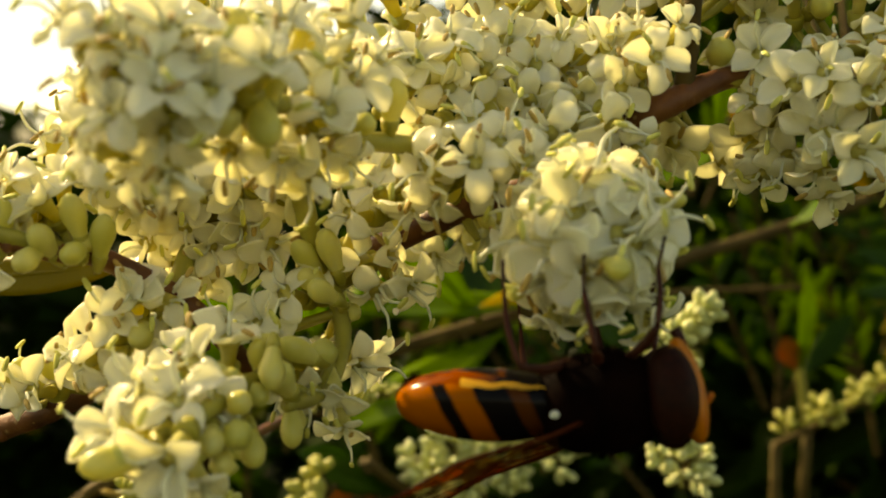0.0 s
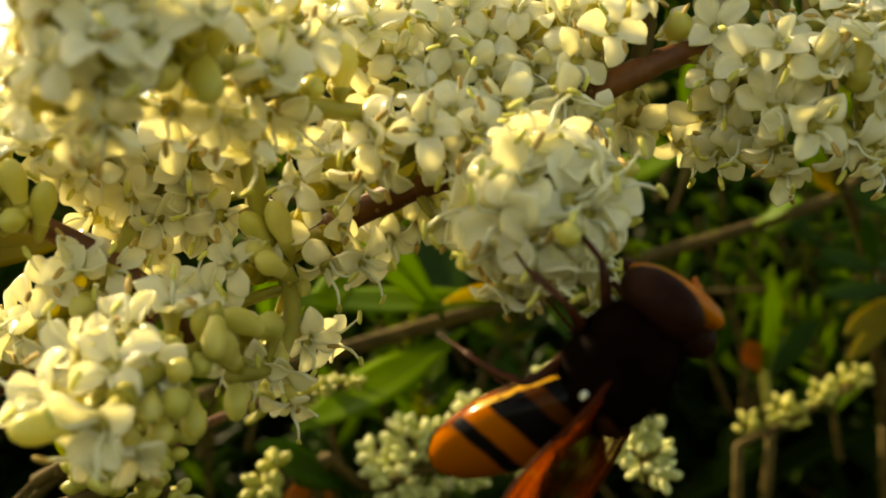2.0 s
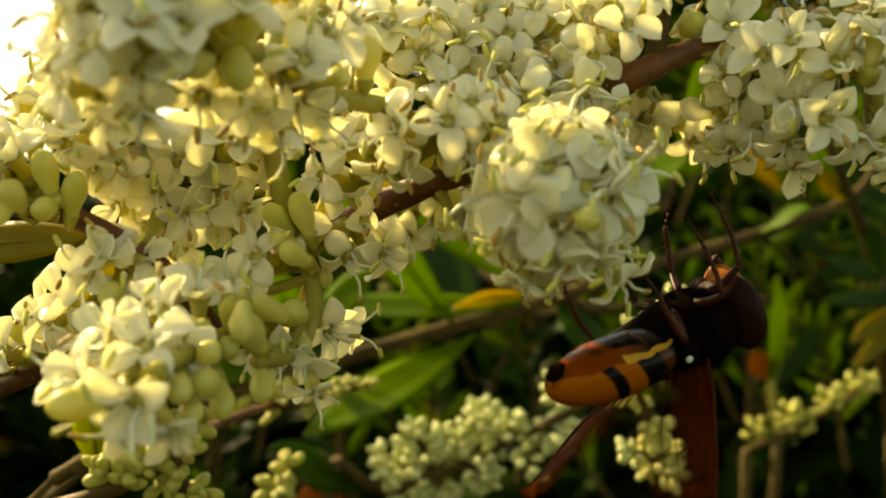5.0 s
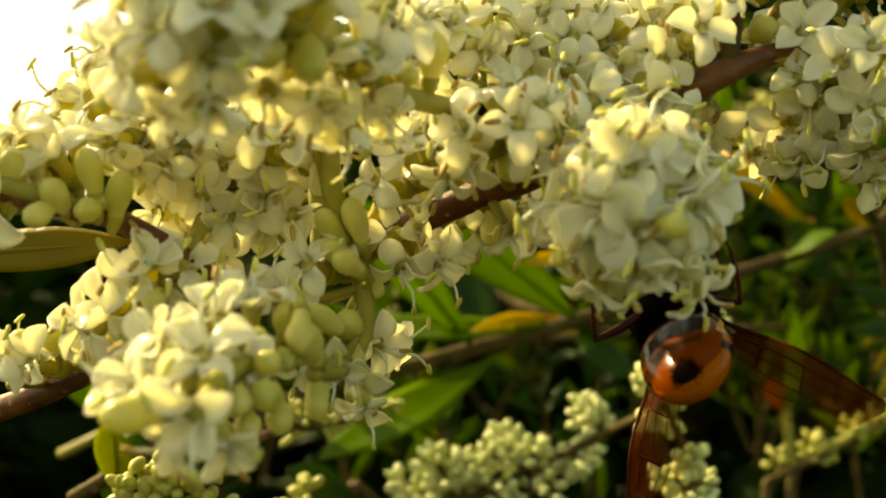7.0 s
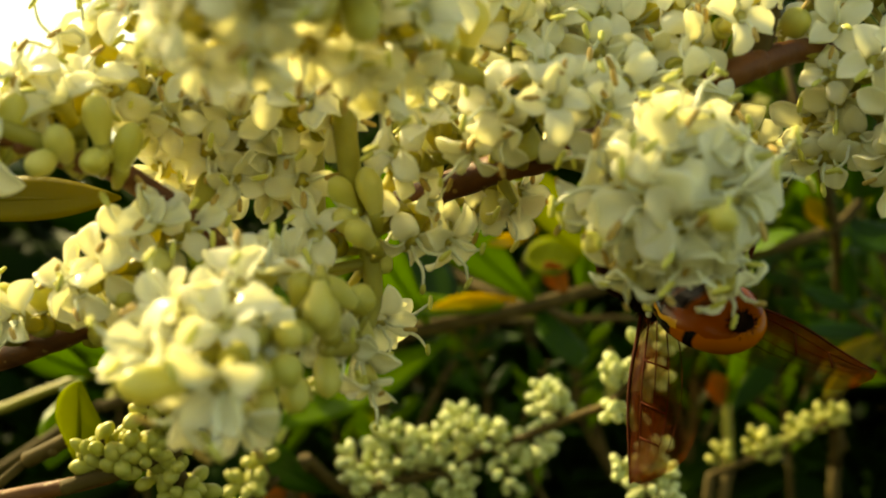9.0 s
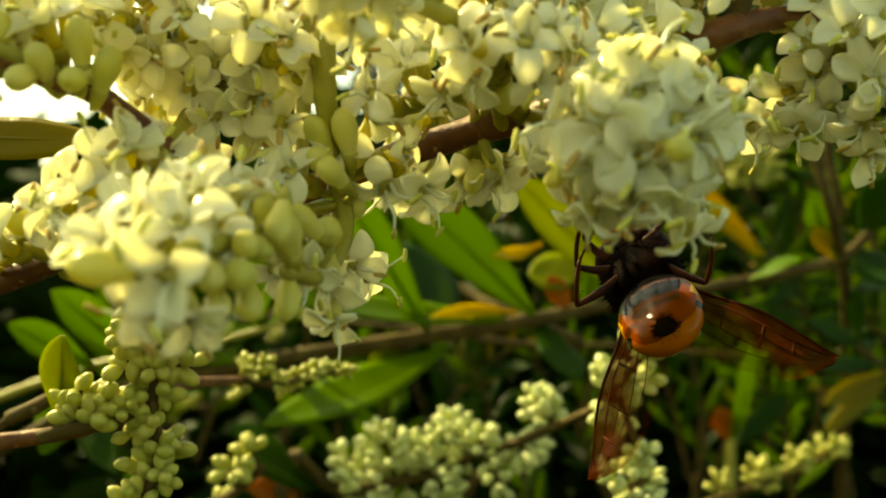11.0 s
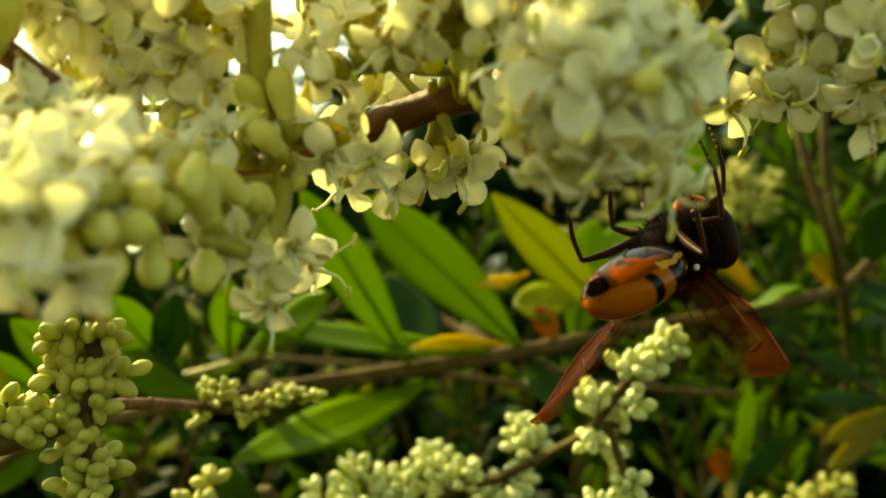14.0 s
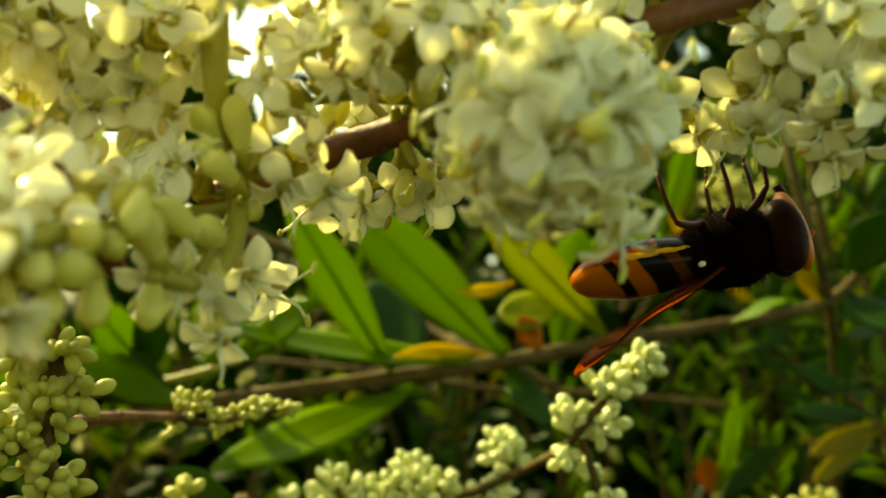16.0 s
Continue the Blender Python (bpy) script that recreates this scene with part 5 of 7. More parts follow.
leafy_twig = branch("olive-brown leafy twig of the shrub", [(-37.27, 168.00, -24.70), (-22.06, 172.80, -19.22), (-8.18, 176.40, -15.20), (6.49, 177.60, -10.95), (20.85, 178.80, -6.69), (35.54, 180.00, -1.67), (49.19, 181.20, 2.35), (61.53, 182.40, 6.47), (68.31, 183.60, 10.14), (73.18, 184.80, 16.52)], [0.75, 1.00, 1.15, 1.15, 1.10, 1.00, 0.95, 0.90, 0.80, 0.65], TWIG, "leafy_twig", [])
leaf(leafy_twig, (5.66, 177.00, -10.70), (-11.64, 168.00, 9.69), 6.6, -0.25, LEAF, (-0.20, -1.00, 0.20), "", 0.12)
leaf(leafy_twig, (20.72, 178.20, -6.32), (-3.79, 175.20, 10.95), 9.8, -0.15, LEAF, (0.10, -1.00, 0.35), "", 0.12)
leaf(leafy_twig, (17.69, 178.20, -7.20), (-18.28, 170.40, -7.93), 6.6, 0.25, LEAF, (0.00, -0.60, 0.80), "", 0.12)
leaf(leafy_twig, (35.00, 179.40, -1.62), (13.49, 172.80, 13.55), 6.5, 0.1, LEAF_LIME, (-0.60, -1.00, 0.30), "", 0.5)
leaf(leafy_twig, (27.98, 180.00, -5.13), (30.51, 187.20, 14.29), 9, -0.2, LEAF, (0.20, -1.00, 0.10), "", 0.12)
leaf(leafy_twig, (29.92, 189.60, 9.75), (43.45, 192.00, 16.18), 9, 0.2, LEAF, (0.00, -0.50, 0.80), "", 0.12)
leaf(leafy_twig, (20.48, 180.00, 4.44), (12.85, 175.20, 1.21), 2.6, 0.7, LEAF_YELLOW, (0.00, -0.70, 0.70), "curled yellow leaf", 0.14)
leaf(leafy_twig, (27.68, 179.40, 1.58), (19.19, 180.00, -0.18), 8, 0.3, LEAF_LIME, (0.00, -0.70, 0.60), "", 0.12)
leaf(leafy_twig, (17.86, 177.60, -6.17), (5.58, 174.60, -8.25), 2.5, -0.5, LEAF_YELLOW, (0.00, -0.80, 0.60), "yellow withering leaf", 0.14)
leaf(leafy_twig, (25.74, 178.80, -4.87), (21.92, 177.60, -0.25), 3.6, 0.3, LEAF_ORANGE, (-0.30, -1.00, 0.10), "orange withered leaf", 0.14)
leaf(leafy_twig, (87.75, 273.60, 14.55), (64.70, 278.40, 34.84), 5.0, 0.15, LEAF_YELLOW, (-0.50, -1.00, 0.35), "long yellow leaf", 0.14)
leaf(leafy_twig, (8.99, 177.00, -12.09), (-14.67, 163.20, -25.48), 8.5, 0.25, LEAF, (0.10, -0.45, 0.90), "", 0.12)
leaf(leafy_twig, (43.44, 192.00, 17.49), (47.09, 195.60, 33.24), 4.5, -0.2, LEAF, (0.50, -1.00, 0.10), "", 0.12)
leaf(leafy_twig, (-20.02, 172.80, -18.30), (-35.94, 168.00, -13.44), 8, 0.5, LEAF, (0.00, -0.60, 0.80), "", 0.12)
leaf(leafy_twig, (-22.13, 172.80, -18.86), (-33.07, 175.20, -14.28), 8, -0.3, LEAF_DARK, (0.20, -1.00, 0.20), "", 0.12)
leaf(leafy_twig, (65.87, 182.40, 8.83), (59.70, 180.00, 17.11), 4.5, 0.2, LEAF, (-0.40, -1.00, 0.10), "", 0.12)
leaf(leafy_twig, (65.48, 182.40, 8.52), (61.51, 181.20, 12.99), 3.0, 0.2, LEAF_YELLOW, (-0.40, -1.00, 0.10), "small yellow leaf", 0.14)
leaf(leafy_twig, (52.37, 181.20, 3.28), (57.98, 175.20, 7.11), 6, -0.3, LEAF, (0.00, -0.50, 0.80), "", 0.12)
leaf(leafy_twig, (70.21, 184.80, 12.64), (72.70, 180.00, 22.62), 7, 0.2, LEAF_DARK, (-0.40, -1.00, 0.30), "", 0.12)
leaf(leafy_twig, (69.52, 184.80, 11.26), (73.82, 177.60, 5.43), 8, 0.3, LEAF_DARK, (0.00, -0.80, 0.60), "", 0.12)
leaf(leafy_twig, (21.83, 180.00, -6.91), (25.89, 168.00, -14.42), 7, 0.2, LEAF_DARK, (0.30, -1.00, 0.20), "", 0.12)
leaf(leafy_twig, (9.72, 178.80, -11.21), (1.31, 192.00, 2.63), 10, 0.2, LEAF_DARK, (0.40, -1.00, 0.20), "", 0.12)
_ = branch("thin grey twig crossing behind", [(-25.45, 240.00, -11.85), (-10.48, 235.20, -11.09), (8.08, 230.40, -10.21), (25.43, 228.00, -10.48), (44.74, 228.00, -8.43), (67.84, 225.60, -7.25)], [0.55, 0.60, 0.65, 0.65, 0.60, 0.50], TWIG, "branch", [])
_ = branch("dark stem crossing behind the leaves", [(-25.67, 210.00, 8.98), (-19.62, 206.40, 8.15), (-4.07, 201.60, 3.41), (10.84, 192.00, -3.48), (19.21, 186.00, -6.46), (30.52, 192.00, -8.81)], [0.90, 0.95, 1.00, 1.00, 0.90, 0.80], TWIG, "branch", [])
_ = branch("upright brown stem of the shrub", [(52.41, 180.00, 48.20), (54.93, 177.60, 33.56), (57.77, 175.20, 22.78), (66.38, 182.40, 9.94), (85.36, 222.00, -2.93), (103.12, 258.00, -36.55)], [0.60, 0.65, 0.70, 0.75, 0.90, 1.20], TWIG, "branch", [])
_ = branch("pale bare twig without leaves", [(59.99, 180.00, 38.08), (60.60, 178.80, 29.52), (62.36, 180.00, 22.53), (66.35, 182.40, 15.15)], [0.50, 0.70, 0.70, 0.60], TWIG, "branch", [])
shoot = branch("green shoot with pointed leaves", [(71.22, 234.00, -35.01), (69.49, 232.80, -24.85), (69.64, 232.80, -19.67)], [1.00, 0.90, 0.80], STALK, "leafy_shoot", [])
leaf(shoot, (69.49, 232.80, -24.85), (69.58, 228.00, -5.20), 5.2, -0.15, LEAF, (0.50, -1.00, 0.20), "", 0.12)
leaf(shoot, (69.35, 232.80, -23.84), (65.41, 230.40, -17.25), 5, 0.2, LEAF_ORANGE, (-0.30, -1.00, 0.20), "small orange leaf", 0.14)
leaf(shoot, (69.90, 232.80, -24.79), (81.18, 237.60, -12.98), 5, 0.2, LEAF_DARK, (0.10, -1.00, 0.40), "", 0.12)
shoot_r = branch("leafy shoot with yellowing leaves", [(87.73, 198.00, -18.34), (83.81, 198.00, -8.38), (76.26, 199.20, -2.48)], [0.80, 0.70, 0.50], TWIG, "leafy_shoot", [])
leaf(shoot_r, (83.71, 198.00, -7.51), (69.87, 189.60, -17.66), 3.0, 0.2, LEAF_OLIVE, (0.00, -1.00, 0.40), "", 0.12)
leaf(shoot_r, (82.71, 198.00, -6.78), (70.28, 192.00, -13.59), 3.5, 0.2, LEAF_OLIVE, (0.00, -1.00, 0.40), "", 0.12)
leaf(shoot_r, (81.70, 198.00, -6.05), (66.85, 192.00, -7.30), 3.4, 0.2, LEAF_DARK, (0.00, -1.00, 0.40), "", 0.12)
leaf(shoot_r, (80.10, 199.20, -3.67), (67.73, 196.80, -0.27), 3.4, 0.2, LEAF_DARK, (0.00, -1.00, 0.40), "", 0.12)
leaf(shoot_r, (78.18, 199.20, -3.07), (75.11, 196.80, 6.27), 3.4, 0.2, LEAF_DARK, (0.00, -1.00, 0.40), "", 0.12)
leaf(shoot_r, (84.92, 198.00, -9.97), (90.22, 198.00, -0.24), 3.4, 0.2, LEAF_DARK, (0.00, -1.00, 0.40), "", 0.12)
leaf(shoot_r, (85.12, 198.00, -11.71), (90.62, 192.00, -13.85), 3.4, 0.2, LEAF, (0.00, -1.00, 0.40), "", 0.12)
shoot_l = branch("leafy shoot in the lower corner", [(-32.74, 110.40, -22.63), (-28.12, 108.00, -19.19), (-28.88, 105.60, -15.72)], [0.70, 0.60, 0.40], TWIG, "leafy_shoot", [])
leaf(shoot_l, (-27.99, 108.00, -22.75), (-27.06, 100.80, -14.68), 4.5, 0.15, LEAF_LIME, (-0.30, -1.00, 0.20), "", 0.12)
leaf(shoot_l, (-40.0, 88.40, -2.6), (-22.4, 84.00, -1.2), 3.2, 0.12, LEAF_OLIVE, (0.10, -0.95, 0.30), "", 0.12)
shoot_m = branch("leafy shoot under the blossom", [(-9.77, 162.00, -36.50), (-9.03, 158.40, -30.41), (-13.65, 150.00, -26.20)], [0.70, 0.60, 0.40], TWIG, "leafy_shoot", [])
leaf(shoot_m, (-6.03, 158.40, -32.08), (-17.10, 141.60, -24.12), 5.5, 0.2, LEAF_DARK, (0.20, -0.80, 0.50), "", 0.12)
leaf(shoot_m, (-8.74, 160.80, -33.42), (-15.07, 153.60, -32.30), 4, 0.2, LEAF_ORANGE, (0.20, -0.80, 0.50), "", 0.12)
# mostly dark leaves put shade into this corner, a fresh one looks sunlit
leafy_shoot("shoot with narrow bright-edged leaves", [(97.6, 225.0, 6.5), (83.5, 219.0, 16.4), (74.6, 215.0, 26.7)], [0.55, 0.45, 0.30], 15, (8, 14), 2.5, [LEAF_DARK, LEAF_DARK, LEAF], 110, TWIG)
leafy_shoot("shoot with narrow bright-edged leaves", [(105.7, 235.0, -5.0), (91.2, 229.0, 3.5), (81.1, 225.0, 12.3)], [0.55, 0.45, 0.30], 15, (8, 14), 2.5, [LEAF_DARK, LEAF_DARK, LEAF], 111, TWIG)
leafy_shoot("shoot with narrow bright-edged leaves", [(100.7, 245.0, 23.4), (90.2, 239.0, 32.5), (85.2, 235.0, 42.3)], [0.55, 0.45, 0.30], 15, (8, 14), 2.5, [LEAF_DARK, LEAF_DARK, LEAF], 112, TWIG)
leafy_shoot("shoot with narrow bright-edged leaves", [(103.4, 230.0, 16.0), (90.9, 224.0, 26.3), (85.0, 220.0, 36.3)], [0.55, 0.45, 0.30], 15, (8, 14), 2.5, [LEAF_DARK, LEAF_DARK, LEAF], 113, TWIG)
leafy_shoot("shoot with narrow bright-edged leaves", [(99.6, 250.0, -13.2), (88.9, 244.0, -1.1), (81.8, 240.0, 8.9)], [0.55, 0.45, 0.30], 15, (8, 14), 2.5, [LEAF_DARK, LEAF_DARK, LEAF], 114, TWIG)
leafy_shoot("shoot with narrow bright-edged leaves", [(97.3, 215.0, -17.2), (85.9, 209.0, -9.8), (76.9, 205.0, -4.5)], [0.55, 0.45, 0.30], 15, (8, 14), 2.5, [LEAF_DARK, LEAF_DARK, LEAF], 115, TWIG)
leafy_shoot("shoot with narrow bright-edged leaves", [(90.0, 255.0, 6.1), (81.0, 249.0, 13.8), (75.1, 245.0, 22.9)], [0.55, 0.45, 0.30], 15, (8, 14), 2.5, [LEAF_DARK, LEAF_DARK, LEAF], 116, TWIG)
shoot_b = branch("green shoot with broad leaves behind the drooping buds", [(-55.1, 185.0, -28.5), (-40.9, 180.0, -21.6), (-24.9, 176.0, -16.3), (-14.7, 174.0, -11.9)], [0.70, 0.60, 0.50, 0.40], STALK, "leafy_shoot", [])
leaf(shoot_b, (-25.2, 178.0, -16.3), (-34.6, 168.0, -7.1), 6.0, 0.18, LEAF, (0.1, -0.9, 0.4), "", 0.12)
leaf(shoot_b, (-34.7, 178.0, -19.4), (-45.3, 168.0, -11.9), 6.5, 0.18, LEAF, (0.1, -0.9, 0.4), "", 0.12)
leaf(shoot_b, (-40.4, 178.0, -21.5), (-50.2, 168.0, -17.0), 5.5, 0.18, LEAF, (0.1, -0.9, 0.4), "", 0.12)
leaf(shoot_b, (-17.2, 178.0, -12.9), (-6.0, 168.0, -3.0), 5.5, 0.18, LEAF, (0.1, -0.9, 0.4), "", 0.12)
leaf(shoot_b, (-27.4, 178.0, -17.1), (-25.4, 168.0, -5.4), 5.0, 0.18, LEAF_DARK, (0.1, -0.9, 0.4), "", 0.12)
leaf(shoot_b, (-18.7, 178.0, -13.4), (-19.2, 168.0, -3.0), 5.0, 0.18, LEAF, (0.1, -0.9, 0.4), "", 0.12)
leaf(shoot_b, (-41.9, 178.0, -22.1), (-43.2, 168.0, -33.2), 6.0, 0.18, LEAF, (0.1, -0.9, 0.4), "", 0.12)
leaf(shoot_b, (-44.6, 178.0, -23.7), (-33.0, 168.0, -34.7), 5.0, 0.18, LEAF_DARK, (0.1, -0.9, 0.4), "", 0.12)
# leaf colour of these masses is darkened to stand in for deep shade
foliage("shrub_foliage", "dense privet leaves deep in the shrub, shade put into their green", 11500, shrub_sampler(-330, 420, 335, 400, -330, (35, 150, -110, 120, 1), 30, -0.42, 72), (24, 50), FAR_LEAF_SHADE, 21)
foliage("outer_foliage", "privet leaves over the rest of the shrub in the same shade-darkened green", 13000, shrub_sampler(-950, 1150, 380, 420, -1090, (35, 165, -110, 120, 1), 260, -0.45, 110), (34, 62), FAR_LEAF_SHADE, 24)
foliage("hedge", "leaves of the hedge behind the shrub in shade-darkened green", 10000, shrub_sampler(-3200, 3200, 1150, 1500, -1090, (95, 800, -350, 400, 4), 500, -0.6, 500), (70, 140), FAR_LEAF_SHADE, 23)
foliage("yellow_foliage", "scattered yellowing leaves in the shrub", 90, shrub_sampler(-280, 330, 340, 250, -280, (25, 140, -110, 120, 1), 30, -0.2, 72), (16, 32), FAR_YELLOW, 22)
# fresh and lime leaves stand for sunlit ones here, dark green for shaded
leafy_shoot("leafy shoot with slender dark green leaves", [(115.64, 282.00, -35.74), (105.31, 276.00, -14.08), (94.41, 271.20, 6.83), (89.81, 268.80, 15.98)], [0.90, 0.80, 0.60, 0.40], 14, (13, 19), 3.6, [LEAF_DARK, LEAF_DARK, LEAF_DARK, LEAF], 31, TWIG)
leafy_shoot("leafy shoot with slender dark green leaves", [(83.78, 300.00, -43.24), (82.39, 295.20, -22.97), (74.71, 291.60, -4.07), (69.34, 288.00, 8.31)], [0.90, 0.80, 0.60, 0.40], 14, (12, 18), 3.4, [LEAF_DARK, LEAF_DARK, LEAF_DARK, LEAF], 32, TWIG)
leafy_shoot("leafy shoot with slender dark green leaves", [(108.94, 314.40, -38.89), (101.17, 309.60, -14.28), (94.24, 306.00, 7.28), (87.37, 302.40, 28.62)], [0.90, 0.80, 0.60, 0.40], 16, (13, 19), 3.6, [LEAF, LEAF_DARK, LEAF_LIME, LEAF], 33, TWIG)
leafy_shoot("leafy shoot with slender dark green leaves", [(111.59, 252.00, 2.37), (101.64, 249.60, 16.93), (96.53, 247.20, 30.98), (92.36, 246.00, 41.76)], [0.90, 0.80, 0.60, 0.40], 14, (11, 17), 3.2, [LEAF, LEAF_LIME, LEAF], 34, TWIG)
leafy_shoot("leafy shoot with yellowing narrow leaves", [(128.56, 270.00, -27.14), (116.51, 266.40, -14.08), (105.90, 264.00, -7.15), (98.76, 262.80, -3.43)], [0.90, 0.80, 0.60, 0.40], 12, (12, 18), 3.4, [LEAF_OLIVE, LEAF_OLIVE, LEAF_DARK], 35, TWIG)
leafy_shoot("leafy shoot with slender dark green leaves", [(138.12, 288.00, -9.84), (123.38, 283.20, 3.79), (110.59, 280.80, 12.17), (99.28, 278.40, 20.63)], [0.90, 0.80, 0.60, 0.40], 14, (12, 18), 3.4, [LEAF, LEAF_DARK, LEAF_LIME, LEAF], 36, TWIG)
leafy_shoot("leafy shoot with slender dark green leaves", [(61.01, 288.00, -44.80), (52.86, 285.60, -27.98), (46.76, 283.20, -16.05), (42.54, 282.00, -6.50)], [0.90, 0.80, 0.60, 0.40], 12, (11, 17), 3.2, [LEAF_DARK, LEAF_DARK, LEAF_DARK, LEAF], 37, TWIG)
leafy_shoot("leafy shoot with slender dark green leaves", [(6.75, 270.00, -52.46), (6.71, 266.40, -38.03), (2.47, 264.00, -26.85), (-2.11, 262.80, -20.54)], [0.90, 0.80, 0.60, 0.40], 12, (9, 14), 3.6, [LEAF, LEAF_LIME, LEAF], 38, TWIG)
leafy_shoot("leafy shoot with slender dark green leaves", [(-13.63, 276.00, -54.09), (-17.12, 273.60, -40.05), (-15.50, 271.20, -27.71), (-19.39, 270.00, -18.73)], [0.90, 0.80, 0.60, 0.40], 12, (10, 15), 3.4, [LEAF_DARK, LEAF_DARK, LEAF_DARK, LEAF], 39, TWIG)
leafy_shoot("leafy shoot with slender dark green leaves", [(-44.00, 258.00, -44.85), (-40.40, 254.40, -30.73), (-34.50, 252.00, -18.65), (-31.82, 250.80, -8.23)], [0.90, 0.80, 0.60, 0.40], 14, (11, 16), 3.4, [LEAF, LEAF_LIME, LEAF], 40, TWIG)
leafy_shoot("leafy shoot with slender dark green leaves", [(63.22, 306.00, 13.55), (67.63, 302.40, 26.75), (75.42, 300.00, 37.69), (80.03, 297.60, 50.88)], [0.80, 0.70, 0.50, 0.40], 14, (11, 16), 3.4, [LEAF, LEAF_LIME, LEAF], 41, TWIG)
leafy_shoot("leafy shoot with slender dark green leaves", [(113.26, 300.00, 32.72), (103.61, 297.60, 44.99), (93.01, 295.20, 54.12), (85.65, 294.00, 63.94)], [0.80, 0.70, 0.50, 0.40], 14, (11, 16), 3.2, [LEAF, LEAF_LIME, LEAF], 42, TWIG)
leafy_shoot("leafy shoot with slender dark green leaves", [(-19.28, 300.00, -11.10), (-10.45, 296.40, 0.98), (0.87, 294.00, 13.45), (13.06, 292.80, 20.78)], [0.80, 0.70, 0.50, 0.40], 14, (10, 15), 3.2, [LEAF, LEAF_LIME, LEAF], 43, TWIG)
leafy_shoot("leafy shoot with yellowing narrow leaves", [(14.69, 288.00, -39.13), (20.08, 285.60, -25.43), (26.23, 283.20, -16.75), (32.85, 282.00, -10.59)], [0.80, 0.70, 0.50, 0.40], 10, (10, 15), 3.2, [LEAF_OLIVE, LEAF_OLIVE, LEAF_DARK], 44, TWIG)
# the mix of dark and fresh green imitates shaded and sunlit leaves
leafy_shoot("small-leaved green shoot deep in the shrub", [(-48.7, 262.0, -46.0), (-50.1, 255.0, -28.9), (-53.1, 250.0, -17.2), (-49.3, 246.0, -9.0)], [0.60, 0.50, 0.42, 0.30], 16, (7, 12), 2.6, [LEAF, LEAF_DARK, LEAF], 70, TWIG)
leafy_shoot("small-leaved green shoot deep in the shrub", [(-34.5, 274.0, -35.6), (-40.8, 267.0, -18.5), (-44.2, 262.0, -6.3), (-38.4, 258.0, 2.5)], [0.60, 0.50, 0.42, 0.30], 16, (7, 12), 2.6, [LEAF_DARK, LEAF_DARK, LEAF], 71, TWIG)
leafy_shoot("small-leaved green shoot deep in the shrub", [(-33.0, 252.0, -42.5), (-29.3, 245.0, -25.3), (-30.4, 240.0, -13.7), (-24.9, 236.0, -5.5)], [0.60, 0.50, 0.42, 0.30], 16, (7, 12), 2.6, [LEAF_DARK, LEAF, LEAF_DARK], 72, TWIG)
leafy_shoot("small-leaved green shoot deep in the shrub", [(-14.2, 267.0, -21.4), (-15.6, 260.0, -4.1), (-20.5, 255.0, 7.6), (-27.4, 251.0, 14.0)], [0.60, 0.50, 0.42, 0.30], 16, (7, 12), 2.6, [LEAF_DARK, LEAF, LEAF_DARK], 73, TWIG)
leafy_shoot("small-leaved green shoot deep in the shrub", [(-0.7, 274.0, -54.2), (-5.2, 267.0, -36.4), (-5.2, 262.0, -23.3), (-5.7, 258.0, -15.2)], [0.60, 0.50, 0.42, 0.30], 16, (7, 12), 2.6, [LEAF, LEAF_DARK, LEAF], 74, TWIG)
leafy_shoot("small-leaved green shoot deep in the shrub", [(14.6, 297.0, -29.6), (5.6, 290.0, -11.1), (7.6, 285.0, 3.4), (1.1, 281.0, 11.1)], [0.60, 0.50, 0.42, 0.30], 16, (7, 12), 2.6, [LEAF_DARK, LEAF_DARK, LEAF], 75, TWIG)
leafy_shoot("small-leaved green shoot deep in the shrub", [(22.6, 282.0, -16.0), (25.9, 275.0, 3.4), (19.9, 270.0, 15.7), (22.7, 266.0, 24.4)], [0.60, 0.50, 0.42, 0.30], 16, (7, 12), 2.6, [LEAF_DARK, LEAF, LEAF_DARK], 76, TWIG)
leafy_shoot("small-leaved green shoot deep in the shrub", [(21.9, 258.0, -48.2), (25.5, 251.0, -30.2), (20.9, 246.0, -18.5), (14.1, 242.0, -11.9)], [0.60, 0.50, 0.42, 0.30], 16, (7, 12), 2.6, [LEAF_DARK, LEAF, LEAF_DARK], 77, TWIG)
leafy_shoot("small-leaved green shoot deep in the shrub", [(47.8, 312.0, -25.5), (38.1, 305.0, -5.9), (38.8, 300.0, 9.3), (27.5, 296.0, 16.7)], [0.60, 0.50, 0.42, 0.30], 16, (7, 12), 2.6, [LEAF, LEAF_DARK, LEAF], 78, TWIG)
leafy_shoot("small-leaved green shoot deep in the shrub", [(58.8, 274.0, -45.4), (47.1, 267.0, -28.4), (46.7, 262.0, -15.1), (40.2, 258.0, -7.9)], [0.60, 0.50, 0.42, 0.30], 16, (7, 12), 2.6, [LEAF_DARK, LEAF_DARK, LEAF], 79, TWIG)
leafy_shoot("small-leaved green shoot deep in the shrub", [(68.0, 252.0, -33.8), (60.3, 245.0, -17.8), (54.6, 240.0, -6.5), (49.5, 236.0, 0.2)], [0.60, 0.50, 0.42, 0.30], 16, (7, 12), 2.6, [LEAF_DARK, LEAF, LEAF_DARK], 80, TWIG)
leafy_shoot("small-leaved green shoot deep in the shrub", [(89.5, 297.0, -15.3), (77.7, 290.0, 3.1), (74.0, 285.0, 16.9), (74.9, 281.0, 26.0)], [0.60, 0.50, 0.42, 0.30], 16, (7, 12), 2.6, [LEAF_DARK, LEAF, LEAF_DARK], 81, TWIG)
